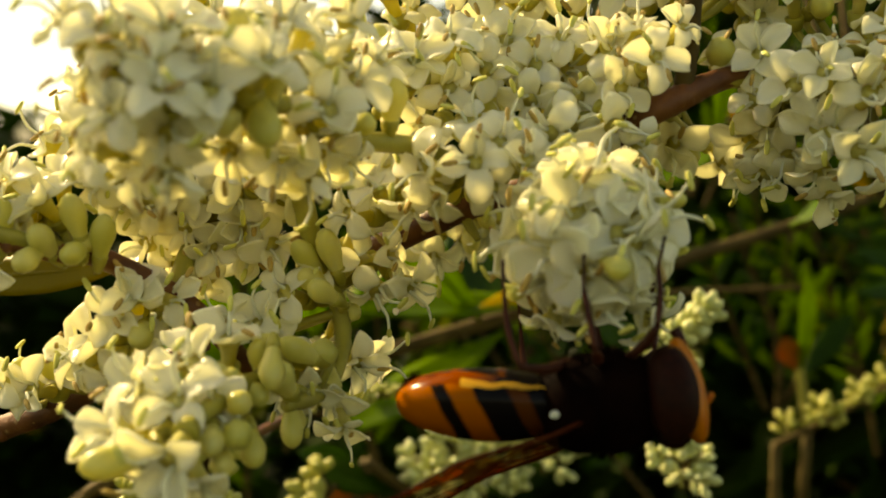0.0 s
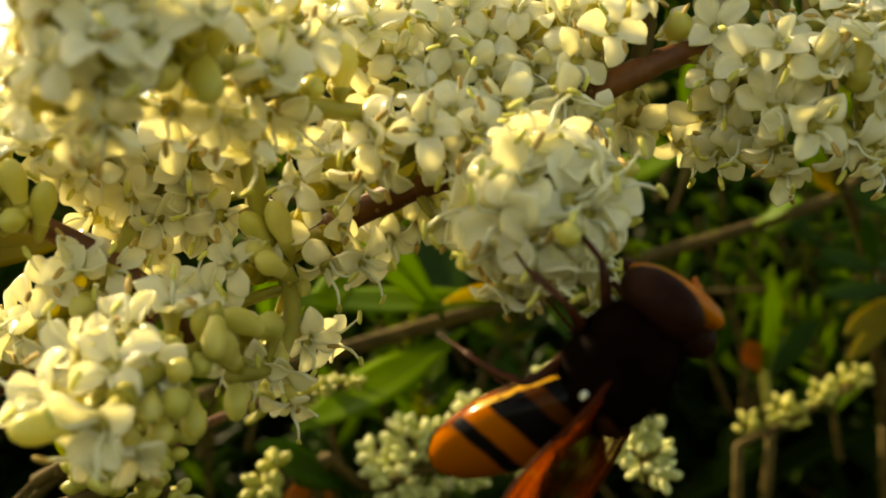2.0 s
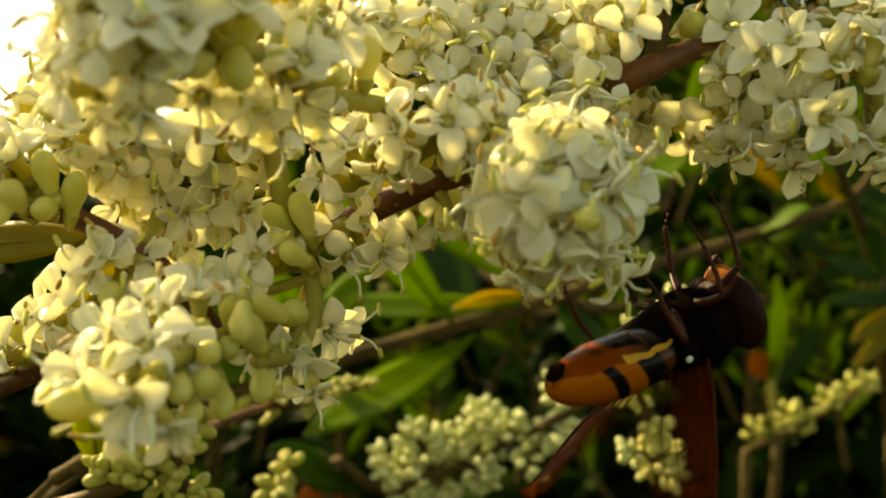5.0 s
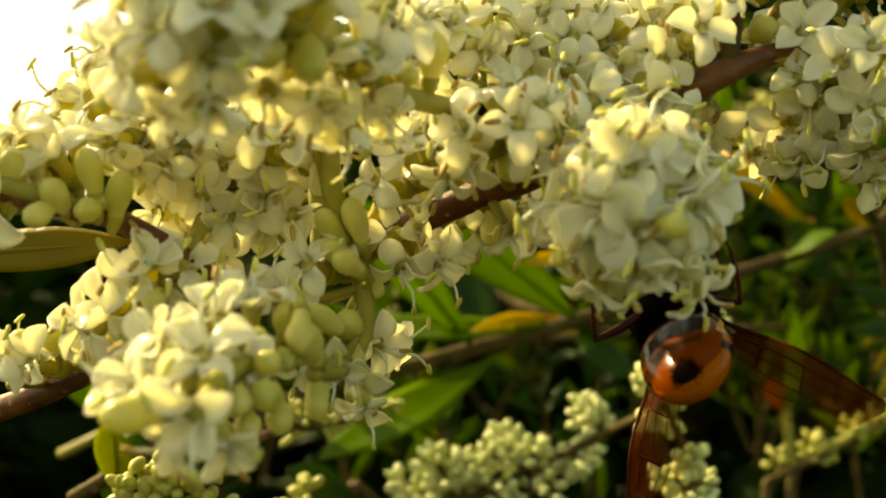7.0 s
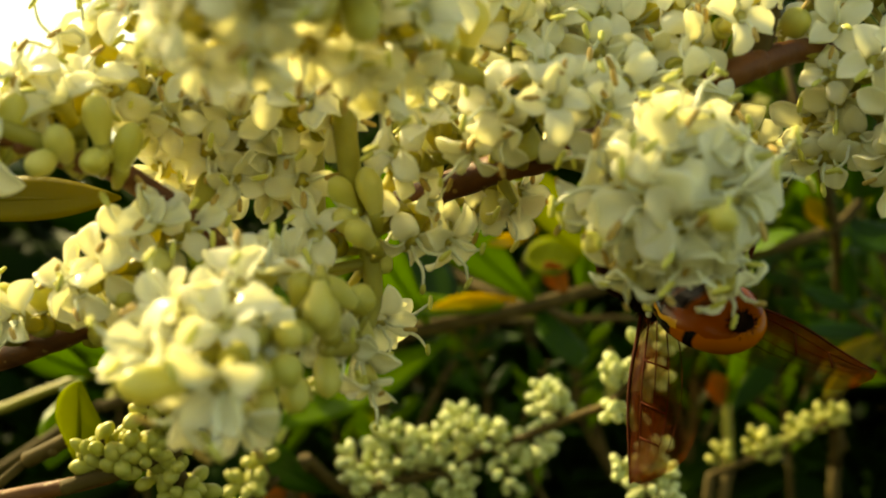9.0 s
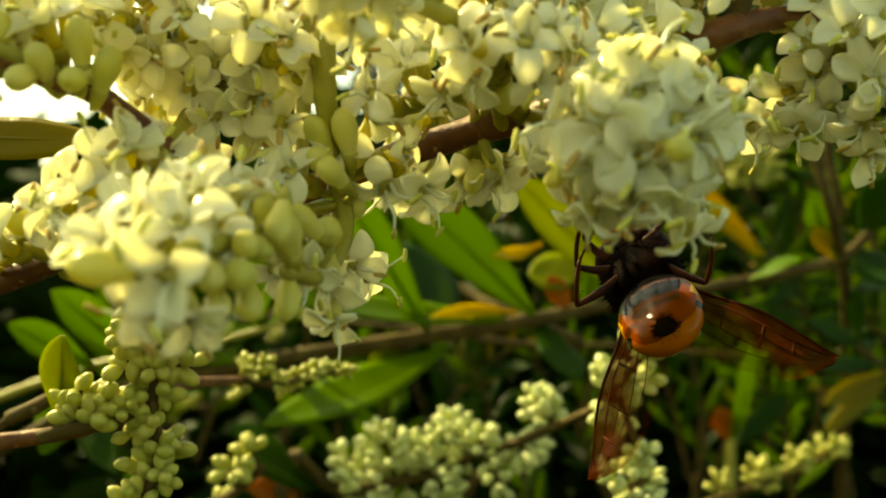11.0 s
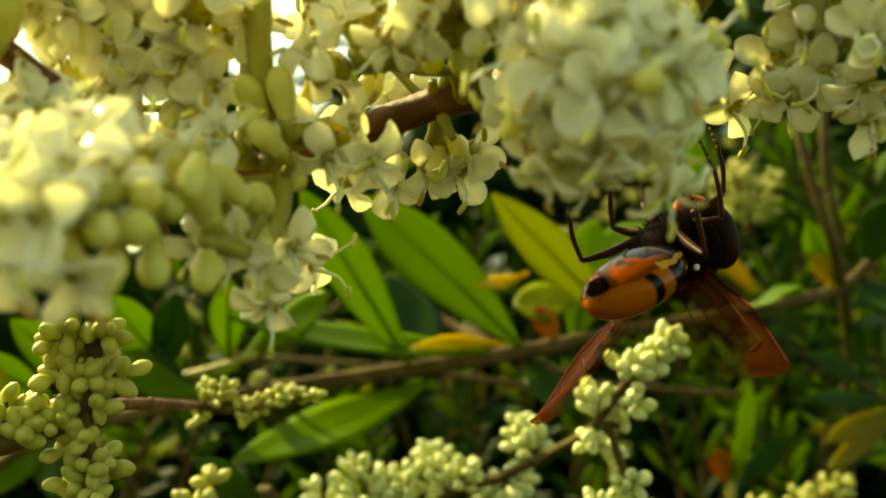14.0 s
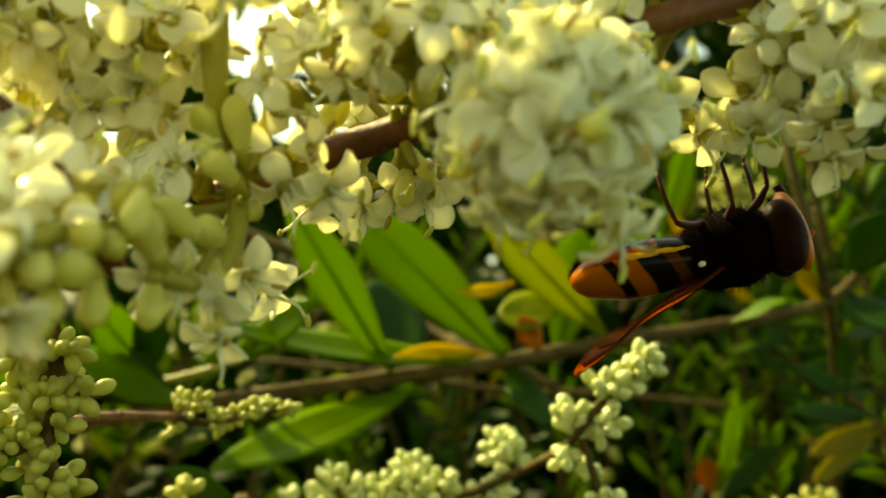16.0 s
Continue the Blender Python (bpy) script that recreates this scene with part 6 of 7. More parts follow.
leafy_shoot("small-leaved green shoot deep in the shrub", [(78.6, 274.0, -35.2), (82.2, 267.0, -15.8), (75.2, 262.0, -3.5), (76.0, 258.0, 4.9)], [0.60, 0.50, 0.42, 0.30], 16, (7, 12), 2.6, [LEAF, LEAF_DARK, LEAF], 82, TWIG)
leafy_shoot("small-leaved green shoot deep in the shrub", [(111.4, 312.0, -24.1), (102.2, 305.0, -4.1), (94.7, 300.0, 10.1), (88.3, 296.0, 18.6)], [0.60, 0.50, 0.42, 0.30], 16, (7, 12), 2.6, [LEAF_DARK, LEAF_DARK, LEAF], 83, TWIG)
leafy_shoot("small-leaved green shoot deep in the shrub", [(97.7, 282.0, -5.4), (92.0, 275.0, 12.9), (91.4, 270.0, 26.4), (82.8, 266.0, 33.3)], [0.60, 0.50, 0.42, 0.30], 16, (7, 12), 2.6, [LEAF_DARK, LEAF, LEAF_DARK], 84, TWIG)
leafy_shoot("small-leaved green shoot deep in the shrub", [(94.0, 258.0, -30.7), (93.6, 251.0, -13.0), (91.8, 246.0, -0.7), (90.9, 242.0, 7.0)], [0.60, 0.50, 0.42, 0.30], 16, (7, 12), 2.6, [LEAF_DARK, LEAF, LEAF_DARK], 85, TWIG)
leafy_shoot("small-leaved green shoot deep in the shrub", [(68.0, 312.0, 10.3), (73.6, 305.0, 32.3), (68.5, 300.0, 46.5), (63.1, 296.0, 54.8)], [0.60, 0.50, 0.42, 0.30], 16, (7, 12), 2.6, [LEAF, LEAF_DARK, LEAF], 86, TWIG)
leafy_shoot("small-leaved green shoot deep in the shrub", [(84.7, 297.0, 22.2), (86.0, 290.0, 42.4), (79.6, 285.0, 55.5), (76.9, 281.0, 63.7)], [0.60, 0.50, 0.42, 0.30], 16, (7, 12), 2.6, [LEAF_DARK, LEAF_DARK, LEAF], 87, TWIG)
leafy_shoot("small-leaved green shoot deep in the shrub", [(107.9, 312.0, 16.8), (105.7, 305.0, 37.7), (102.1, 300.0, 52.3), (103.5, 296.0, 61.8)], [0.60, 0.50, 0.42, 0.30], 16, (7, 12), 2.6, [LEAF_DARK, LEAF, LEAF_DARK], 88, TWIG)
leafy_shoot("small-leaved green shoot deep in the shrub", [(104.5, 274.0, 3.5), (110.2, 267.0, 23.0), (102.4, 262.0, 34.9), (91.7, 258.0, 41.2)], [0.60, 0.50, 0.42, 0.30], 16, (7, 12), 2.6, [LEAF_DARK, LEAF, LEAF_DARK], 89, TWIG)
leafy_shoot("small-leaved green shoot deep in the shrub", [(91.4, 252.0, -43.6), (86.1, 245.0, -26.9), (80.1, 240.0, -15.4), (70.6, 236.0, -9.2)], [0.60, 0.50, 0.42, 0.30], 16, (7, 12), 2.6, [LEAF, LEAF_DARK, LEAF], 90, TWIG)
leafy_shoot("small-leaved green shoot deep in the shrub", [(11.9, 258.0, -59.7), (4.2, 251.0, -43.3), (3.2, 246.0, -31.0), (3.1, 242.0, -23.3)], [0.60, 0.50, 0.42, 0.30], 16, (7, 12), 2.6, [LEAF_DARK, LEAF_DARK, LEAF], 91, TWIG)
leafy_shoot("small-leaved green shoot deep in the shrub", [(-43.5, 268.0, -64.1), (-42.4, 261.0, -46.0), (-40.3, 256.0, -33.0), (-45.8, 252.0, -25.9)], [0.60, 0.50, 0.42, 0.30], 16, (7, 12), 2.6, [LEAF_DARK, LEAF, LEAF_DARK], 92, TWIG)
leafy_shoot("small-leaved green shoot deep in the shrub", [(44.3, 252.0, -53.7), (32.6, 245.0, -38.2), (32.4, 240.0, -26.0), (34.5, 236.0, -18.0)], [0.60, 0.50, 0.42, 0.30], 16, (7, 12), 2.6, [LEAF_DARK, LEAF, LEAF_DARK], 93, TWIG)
spray("pale bunch of closed buds among leaves deep in the shrub", [(77.9, 256.0, 22.0), (74.1, 252.0, 27.6), (71.3, 250.0, 32.8), (69.3, 249.0, 37.0)], [0.7, 0.6, 0.5, 0.4], [
    ((72.7, 250.0, 28.9), (68.2, 248.0, 31.4), 9, 2.6),
    ((71.8, 250.0, 31.1), (64.8, 248.0, 35.0), 9, 2.6),
    ((71.0, 250.0, 33.3), (72.9, 248.0, 36.8), 9, 2.6),
    ((72.7, 250.0, 28.9), (77.4, 248.0, 33.4), 9, 2.6),
    ((70.1, 250.0, 35.5), (68.5, 248.0, 39.1), 9, 2.6),
    ((71.8, 250.0, 31.1), (77.9, 248.0, 38.7), 9, 2.6),
    ((72.6, 250.0, 29.4), (73.6, 248.0, 30.5), 9, 2.6)], 1.25, 59)
panicle("small distant panicle of pale closed buds", [(45.26, 314.40, 28.55), (55.28, 312.00, 37.29), (64.26, 310.80, 44.54)], [0.50, 0.45, 0.35], 49, 3.6, 0.85, 60, "bud_panicle", 0.3)
panicle("small distant panicle of pale closed buds", [(74.75, 316.80, 44.24), (85.92, 315.60, 48.23), (95.40, 314.40, 53.42)], [0.50, 0.45, 0.35], 49, 3.6, 0.85, 61, "bud_panicle", 0.3)
panicle("small distant panicle of pale closed buds", [(88.03, 314.40, 52.16), (88.72, 314.40, 58.30), (87.88, 313.20, 63.96)], [0.50, 0.45, 0.35], 28, 3.6, 0.85, 62, "bud_panicle", 0.3)
panicle("small distant panicle of pale closed buds", [(-35.31, 264.00, -11.83), (-35.40, 262.80, -7.19), (-34.90, 262.80, -3.58)], [0.50, 0.45, 0.35], 35, 3.6, 0.85, 63, "bud_panicle", 0.3)
panicle("small distant panicle of pale closed buds", [(-52.26, 261.60, -35.23), (-45.43, 260.40, -34.09), (-38.70, 259.20, -38.59)], [0.50, 0.45, 0.35], 35, 3.6, 0.85, 64, "bud_panicle", 0.3)
panicle("small distant panicle of pale closed buds", [(-41.14, 266.40, -32.63), (-35.11, 265.20, -32.78), (-28.40, 264.00, -30.51)], [0.50, 0.45, 0.35], 28, 3.6, 0.85, 65, "bud_panicle", 0.3)
panicle("small distant panicle of pale closed buds", [(-21.07, 271.20, -16.61), (-20.53, 271.20, -12.90), (-19.98, 271.20, -9.18)], [0.50, 0.45, 0.35], 21, 3.6, 0.85, 66, "bud_panicle", 0.3)
panicle("small distant panicle of pale closed buds", [(-9.83, 273.60, -12.38), (-8.06, 273.60, -8.42), (-6.85, 272.40, -4.58)], [0.50, 0.45, 0.35], 21, 3.6, 0.85, 67, "bud_panicle", 0.3)
panicle("small distant panicle of pale closed buds", [(57.54, 288.00, -30.04), (61.32, 288.00, -24.32), (58.21, 286.80, -18.28)], [0.50, 0.45, 0.35], 28, 3.6, 0.85, 68, "bud_panicle", 0.3)
branch("brown woody main stem of the shrub", [(-420, 630, -1110), (-390, 610, -800), (-360, 580, -450), (-300, 600, -20)], [9, 7.6, 6.3, 3.1], TWIG, "shrub_stem")
branch("brown woody main stem of the shrub", [(-160, 660, -1110), (-130, 640, -800), (-110, 610, -450), (-60, 630, -120)], [11, 9.3, 7.7, 3.8], TWIG, "shrub_stem")
branch("brown woody main stem of the shrub", [(80, 690, -1110), (110, 670, -800), (130, 640, -450), (180, 660, -130)], [12, 10.2, 8.4, 4.2], TWIG, "shrub_stem")
branch("brown woody main stem of the shrub", [(300, 630, -1110), (330, 610, -800), (315, 580, -450), (330, 600, 60)], [12, 10.2, 8.4, 4.2], TWIG, "shrub_stem")
branch("brown woody main stem of the shrub", [(560, 660, -1110), (590, 640, -800), (600, 610, -450), (640, 630, 120)], [11, 9.3, 7.7, 3.8], TWIG, "shrub_stem")
branch("brown woody main stem of the shrub", [(760, 690, -1110), (790, 670, -800), (790, 640, -450), (820, 660, 80)], [8, 6.8, 5.6, 2.8], TWIG, "shrub_stem")
branch("red-brown branch running back into the shrub", [(22.32, 76.50, 11.74), (105.00, 150.00, 20.00), (260.00, 520.00, -60.00)], [0.65, 0.91, 1.30], BARK)
branch("red-brown branch running back into the shrub", [(-28.46, 67.20, 1.43), (-85.00, 140.00, -10.00), (-200.00, 560.00, -180.00)], [0.5, 0.70, 1.00], BARK)
branch("red-brown branch running back into the shrub", [(-37.85, 88.80, -14.83), (-85.00, 150.00, -70.00), (-190.00, 560.00, -230.00)], [0.9, 1.26, 1.80], BARK)
_ = branch("red-brown twig carrying the drooping panicles", [(-37.4, 96.0, -24.8), (-27.0, 97.5, -22.2), (-22.8, 97.5, -20.7), (-19.3, 98.5, -18.6), (-18.8, 110.0, -17.9), (-16.0, 133.0, -18.2)], [0.70, 0.62, 0.56, 0.52, 0.5, 0.45], BARK, "branch", [])
branch("red-brown branch running back into the shrub", [(-36.72, 96.00, -25.83), (-100.00, 130.00, -70.00), (-265.00, 540.00, -160.00)], [0.7, 0.98, 1.40], BARK)
branch("bare twig leading back into the shrub", [(-32.74, 110.40, -22.63), (-100.00, 150.00, -85.00), (-260.00, 540.00, -190.00)], [0.4, 0.56, 0.80], TWIG)
branch("bare twig leading back into the shrub", [(-37.34, 168.00, -24.35), (-130.00, 220.00, -95.00), (-300.00, 560.00, -210.00)], [0.7, 0.98, 1.40], TWIG)
branch("bare twig leading back into the shrub", [(-9.84, 153.60, -27.28), (-45.91, 279.46, -179.52), (-90.00, 560.00, -260.00)], [0.9, 1.26, 1.80], TWIG)
branch("bare twig leading back into the shrub", [(52.2, 188.0, -30.7), (79.41, 302.40, -199.71), (120.00, 560.00, -300.00)], [0.8, 1.12, 1.60], TWIG)
branch("bare twig leading back into the shrub", [(-19.60, 141.60, -33.50), (-69.28, 270.12, -194.22), (-130.00, 560.00, -280.00)], [0.6, 0.84, 1.20], TWIG)
branch("bare twig leading back into the shrub", [(71.22, 234.00, -35.01), (84.17, 327.83, -211.82), (100.00, 560.00, -330.00)], [1.0, 1.40, 2.00], TWIG)
branch("bare twig leading back into the shrub", [(87.73, 198.00, -18.34), (133.75, 305.91, -181.91), (190.00, 560.00, -280.00)], [0.8, 1.12, 1.60], TWIG)
branch("bare twig leading back into the shrub", [(-9.77, 162.00, -36.50), (-32.37, 283.51, -203.07), (-60.00, 560.00, -300.00)], [0.7, 0.98, 1.40], TWIG)
branch("bare twig leading back into the shrub", [(103.12, 258.00, -36.55), (137.72, 344.93, -195.91), (180.00, 560.00, -300.00)], [1.2, 1.68, 2.40], TWIG)


# the swollen node of the branch with a ring scar and two green stubs
node = Vector((1.31, 82.16, 2.75))
along = Vector((3.26, -0.60, 1.16)).normalized()
joint = thing("branch_node", *node, "swollen red-brown node on the branch with green stubs", "branch")
v, f = lathe([(0.70, -0.75), (0.86, -0.45), (0.92, -0.18), (1.06, -0.10), (1.08, 0.04), (0.94, 0.14), (0.90, 0.40), (0.74, 0.75)], 16, 5, 0.06)
part("knot", mesh_of("knot", turned(v, facing(along)), f, [BARK]), joint)
for way, long in ((Vector((0.35, -0.35, -1.0)), 2.0), (Vector((0.1, -0.55, 1.0)), 1.7), (Vector((-0.5, -0.7, 0.5)), 1.2)):
    w = way.normalized()
    v, f = tube(*smooth_line([w * 0.5, w * (0.5 + 0.5 * long) + along * 0.12, w * (0.5 + long) + along * 0.35], [0.42, 0.36, 0.24], 4), 9, 0.04)
    part("stub", mesh_of("stub", v, f, [STALK]), joint, None, "olive green stub")


# ---- the hoverfly ----
def step(nt, op, a, b=0.0, c=0.0):
    """One arithmetic node."""
    n = nt.nodes.new("ShaderNodeMath")
    n.operation = op
    for k, v in enumerate((a, b, c)):
        if isinstance(v, (int, float)):
            n.inputs[k].default_value = v
        else:
            nt.links.new(v, n.inputs[k])
    return n.outputs[0]


def bands(nt, x, stops):
    """Colour bands along the body, from the tail (0) to the waist (1)."""
    rp = nt.nodes.new("ShaderNodeValToRGB")
    while len(rp.color_ramp.elements) < len(stops):
        rp.color_ramp.elements.new(0.5)
    for e, (p, c) in zip(rp.color_ramp.elements, stops):
        e.position, e.color = p, (*c, 1)
    nt.links.new(x, rp.inputs["Fac"])
    return rp.outputs["Color"]


def abdomen_build(nt):
    """Back plates orange with black bands, belly orange with black blotches, a pale seam between."""
    co = nt.nodes.new("ShaderNodeTexCoord")
    sep = nt.nodes.new("ShaderNodeSeparateXYZ")
    nz = nt.nodes.new("ShaderNodeTexNoise")
    nz.inputs["Scale"].default_value = 520
    nz.inputs["Detail"].default_value = 3
    nt.links.new(co.outputs["Object"], nz.inputs["Vector"])
    nt.links.new(co.outputs["Object"], sep.inputs[0])
    wob = step(nt, "MULTIPLY_ADD", nz.outputs["Fac"], 0.0009, -0.00045)
    x = step(nt, "ADD", sep.outputs[0], wob)
    u = step(nt, "MULTIPLY_ADD", x, 111.0, 1.0)
    side = step(nt, "ABSOLUTE", sep.outputs[1])
    black, brown, orange, amber, pale = (0.004, 0.003, 0.003), (0.07, 0.018, 0.003), (0.165, 0.028, 0.0006), (0.31, 0.075, 0.0014), (0.50, 0.25, 0.035)
    z = step(nt, "ADD", sep.outputs[2], wob)
    # the black bands of the back run obliquely towards the waist
    back = bands(nt, step(nt, "MULTIPLY_ADD", z, -60.0, u), [(0.0, amber), (0.26, amber), (0.28, black), (0.35, black), (0.37, amber), (0.49, amber), (0.51, black), (0.68, black), (0.70, brown), (0.78, brown), (0.80, black)])
    belly = bands(nt, step(nt, "MULTIPLY_ADD", nz.outputs["Fac"], 0.10, step(nt, "ADD", u, -0.05)), [(0.0, orange), (0.24, orange), (0.29, brown), (0.33, brown), (0.37, orange), (0.41, brown), (0.45, black), (0.58, black), (0.61, brown), (0.65, black)])
    flank = bands(nt, u, [(0.0, orange), (0.34, orange), (0.46, orange), (0.56, brown), (0.62, black)])
    middle = step(nt, "LESS_THAN", step(nt, "MULTIPLY_ADD", u, -0.0022, side), 0.0009)
    under = mixed(nt, middle, flank, belly)
    colour = mixed(nt, step(nt, "GREATER_THAN", z, -0.00045), under, back)
    # a pale seam that narrows towards the waist
    width = step(nt, "MULTIPLY_ADD", u, -0.0004, 0.00042)
    seam = step(nt, "MULTIPLY", step(nt, "COMPARE", z, -0.00062, width), step(nt, "GREATER_THAN", u, 0.42))
    colour = mixed(nt, step(nt, "MULTIPLY", seam, step(nt, "LESS_THAN", u, 0.90)), colour, pale)
    return surface(nt, colour, 0.20, nz.outputs["Fac"], 0.25, 0.00008, spec=0.07)


ABDOMEN = material("abdomen_banded_orange", abdomen_build)
TIP = material("abdomen_tip_dark", lambda nt: surface(nt, noise_ramp(nt, 900, [(0.3, (0.006, 0.003, 0.002)), (0.7, (0.014, 0.006, 0.003))])[0], 0.8, spec=0.0))
THORAX = material("thorax_dark_brown", lambda nt: surface(nt, noise_ramp(nt, 500, [(0.3, (0.0016, 0.0007, 0.0005)), (0.7, (0.006, 0.0018, 0.0008))])[0], 0.7, spec=0.01))
RUFOUS = material("rufous_brown", lambda nt: surface(nt, noise_ramp(nt, 500, [(0.3, (0.016, 0.004, 0.002)), (0.7, (0.035, 0.008, 0.003))])[0], 0.5, spec=0.08))
EYE = material("eye_red_brown", lambda nt: surface(nt, noise_ramp(nt, 2500, [(0.3, (0.011, 0.003, 0.0015)), (0.7, (0.022, 0.005, 0.002))])[0], 0.5, spec=0.05))
FACE = material("face_orange_yellow", lambda nt: surface(nt, noise_ramp(nt, 700, [(0.3, (0.36, 0.08, 0.003)), (0.7, (0.50, 0.15, 0.008))])[0], 0.45, spec=0.3))
LEG = material("leg_dark", lambda nt: surface(nt, noise_ramp(nt, 600, [(0.3, (0.014, 0.005, 0.003)), (0.7, (0.07, 0.016, 0.006))])[0], 0.4, spec=0.12))


def wing_build(nt):
    """Rust-brown along the front edge and towards the tip, clear and finely pleated behind."""
    c, f, _ = noise_ramp(nt, 420, [(0.3, (0.035, 0.006, 0.001)), (0.7, (0.10, 0.018, 0.002))], 4, stretch=(0.12, 1, 1))
    s = surface(nt, c, 0.45, f, 0.5, 0.0002, spec=0.02, through=0.5, through_colour=(0.40, 0.068, 0.003))
    co = nt.nodes.new("ShaderNodeTexCoord")
    sep = nt.nodes.new("ShaderNodeSeparateXYZ")
    nt.links.new(co.outputs["Object"], sep.inputs[0])
    back = step(nt, "ABSOLUTE", sep.outputs[1])
    mr = nt.nodes.new("ShaderNodeMapRange")
    mr.interpolation_type = "SMOOTHSTEP"
    for k, v in ((1, 0.0006), (2, 0.0028), (3, 0.55), (4, 0.03)):
        mr.inputs[k].default_value = v
    nt.links.new(step(nt, "MULTIPLY_ADD", f, 0.0014, step(nt, "ADD", back, -0.0007)), mr.inputs[0])
    tip = nt.nodes.new("ShaderNodeMapRange")
    for k, v in ((1, 0.0085), (2, 0.0115), (3, 0.0), (4, 0.12)):
        tip.inputs[k].default_value = v
    nt.links.new(sep.outputs[0], tip.inputs[0])
    cover = step(nt, "MINIMUM", step(nt, "ADD", mr.outputs[0], tip.outputs[0]), 0.85)
    tr = nt.nodes.new("ShaderNodeBsdfTransparent")
    tr.inputs["Color"].default_value = (0.96, 0.90, 0.78, 1)
    mx = nt.nodes.new("ShaderNodeMixShader")
    nt.links.new(cover, mx.inputs[0])
    nt.links.new(tr.outputs[0], mx.inputs[1])
    nt.links.new(s, mx.inputs[2])
    return mx.outputs[0]


WING = material("wing_amber_membrane", wing_build)
VEIN = material("wing_vein_brown", lambda nt: surface(nt, noise_ramp(nt, 600, [(0.3, (0.035, 0.006, 0.002)), (0.7, (0.06, 0.012, 0.003))])[0], 0.6, spec=0.03))


def ellipsoid(rx, ry, rz, n=20, m=14, bulge=lambda x: 1.0):
    vs, fs = [], []
    for j in range(m + 1):
        a = math.pi * j / m
        for i in range(n):
            b = 2 * math.pi * i / n
            k = max(math.sin(a), 0.02) * bulge(math.cos(a))
            vs.append((rx * math.cos(a), ry * k * math.cos(b), rz * k * math.sin(b)))
    for j in range(m):
        for i in range(n):
            k = (i + 1) % n
            fs.append((j * n + i, (j + 1) * n + i, (j + 1) * n + k, j * n + k))
    fs.append(tuple(range(n)))
    fs.append(tuple(range((m + 1) * n - 1, m * n - 1, -1)))
    return vs, fs


def bristles(r, count, centre, radii, length, n=3):
    """Fine hairs standing on an ellipsoid."""
    vs, fs = [], []
    for _ in range(count):
        d = Vector((r.gauss(0, 1), r.gauss(0, 1), r.gauss(0, 1))).normalized()
        p = Vector(centre) + Vector((d.x * radii[0], d.y * radii[1], d.z * radii[2])) * 0.97
        q = p + (d + Vector((-0.35, 0, 0))).normalized() * length * r.uniform(0.6, 1.2)
        a = d.orthogonal().normalized() * 0.025
        b = d.cross(a)
        o = len(vs)
        vs += [tuple(p + a), tuple(p - a * 0.5 + b), tuple(p - a * 0.5 - b), tuple(q)]
        fs += [(o, o + 1, o + 3), (o + 1, o + 2, o + 3), (o + 2, o, o + 3)]
    return vs, fs


def wing_mesh(side):
    """Wing outline from the hinge, swept back: x aft (minus), y out."""
    nu, nv = 16, 6
    ln, wd = 11.9, 4.8
    top = []
    for i in range(nu + 1):
        u = i / nu
        lead = 0.25 * math.sin(math.pi * u) * 1.6
        chord = wd * (0.22 + 0.78 * math.sin(math.pi * min(1.0, 0.12 + 0.80 * u)) ** 0.8) * (1 if u < 0.86 else math.sqrt(max(0.02, 1 - ((u - 0.86) / 0.145) ** 2)))
        for j in range(nv + 1):
            v = j / nv
            top.append((ln * u, lead - chord * v, 0.16 * math.sin(9 * u + 5 * v) + 0.5 * u * u))
    n1 = nv + 1
    vs = [(x, y, z + 0.035) for x, y, z in top] + [(x, y, z - 0.035) for x, y, z in top]
    o = len(top)
    fs = []
    for i in range(nu):
        for j in range(nv):
            a, b, c, d = i * n1 + j, (i + 1) * n1 + j, (i + 1) * n1 + j + 1, i * n1 + j + 1
            fs += [(a, d, c, b), (o + a, o + b, o + c, o + d)]
    ring = [i * n1 for i in range(nu + 1)] + [nu * n1 + j for j in range(1, n1)] + [i * n1 + nv for i in range(nu - 1, -1, -1)] + list(range(nv - 1, 0, -1))
    for k, a in enumerate(ring):
        b = ring[(k + 1) % len(ring)]
        fs.append((a, b, o + b, o + a))
    veins = []
    for row, r0 in ((0, 0.15), (1, 0.08), (2, 0.05), (3, 0.05), (4, 0.045)):
        pts = [Vector(top[i * n1 + row]) for i in range(0, nu + 1 - row // 2)]
        veins.append((*tube(pts, [r0 * (1 - 0.6 * k / nu) for k in range(len(pts))], 5), 0))
    for i in (5, 9, 12):
        veins.append((*tube([Vector(top[i * n1 + 1]), Vector(top[(i + 1) * n1 + 3])], [0.07, 0.06], 5), 0))
    flip = Matrix.Diagonal((1, -side, 1, 1))
    if side > 0:
        fs = [tuple(reversed(q)) for q in fs]
        veins = [(v, [tuple(reversed(q)) for q in f], k) for v, f, k in veins]
    return mesh_of("wing", turned(vs, flip), fs, [WING]), [mesh_of("vein", turned(v, flip), f, [VEIN]) for v, f, k in veins]


def wing_pose(side, spread, twist=0, lift=16):
    """A wing's pose on the fly, its spread in degrees off the body's line."""
    return pose(0.0020, 0.0022 * side, 0.0012) @ pose(0, 0, 0, 0, 0, 180 - spread * side) @ pose(0, 0, 0, 0, -lift, 0) @ pose(0, 0, 0, twist * side, 0, 0)


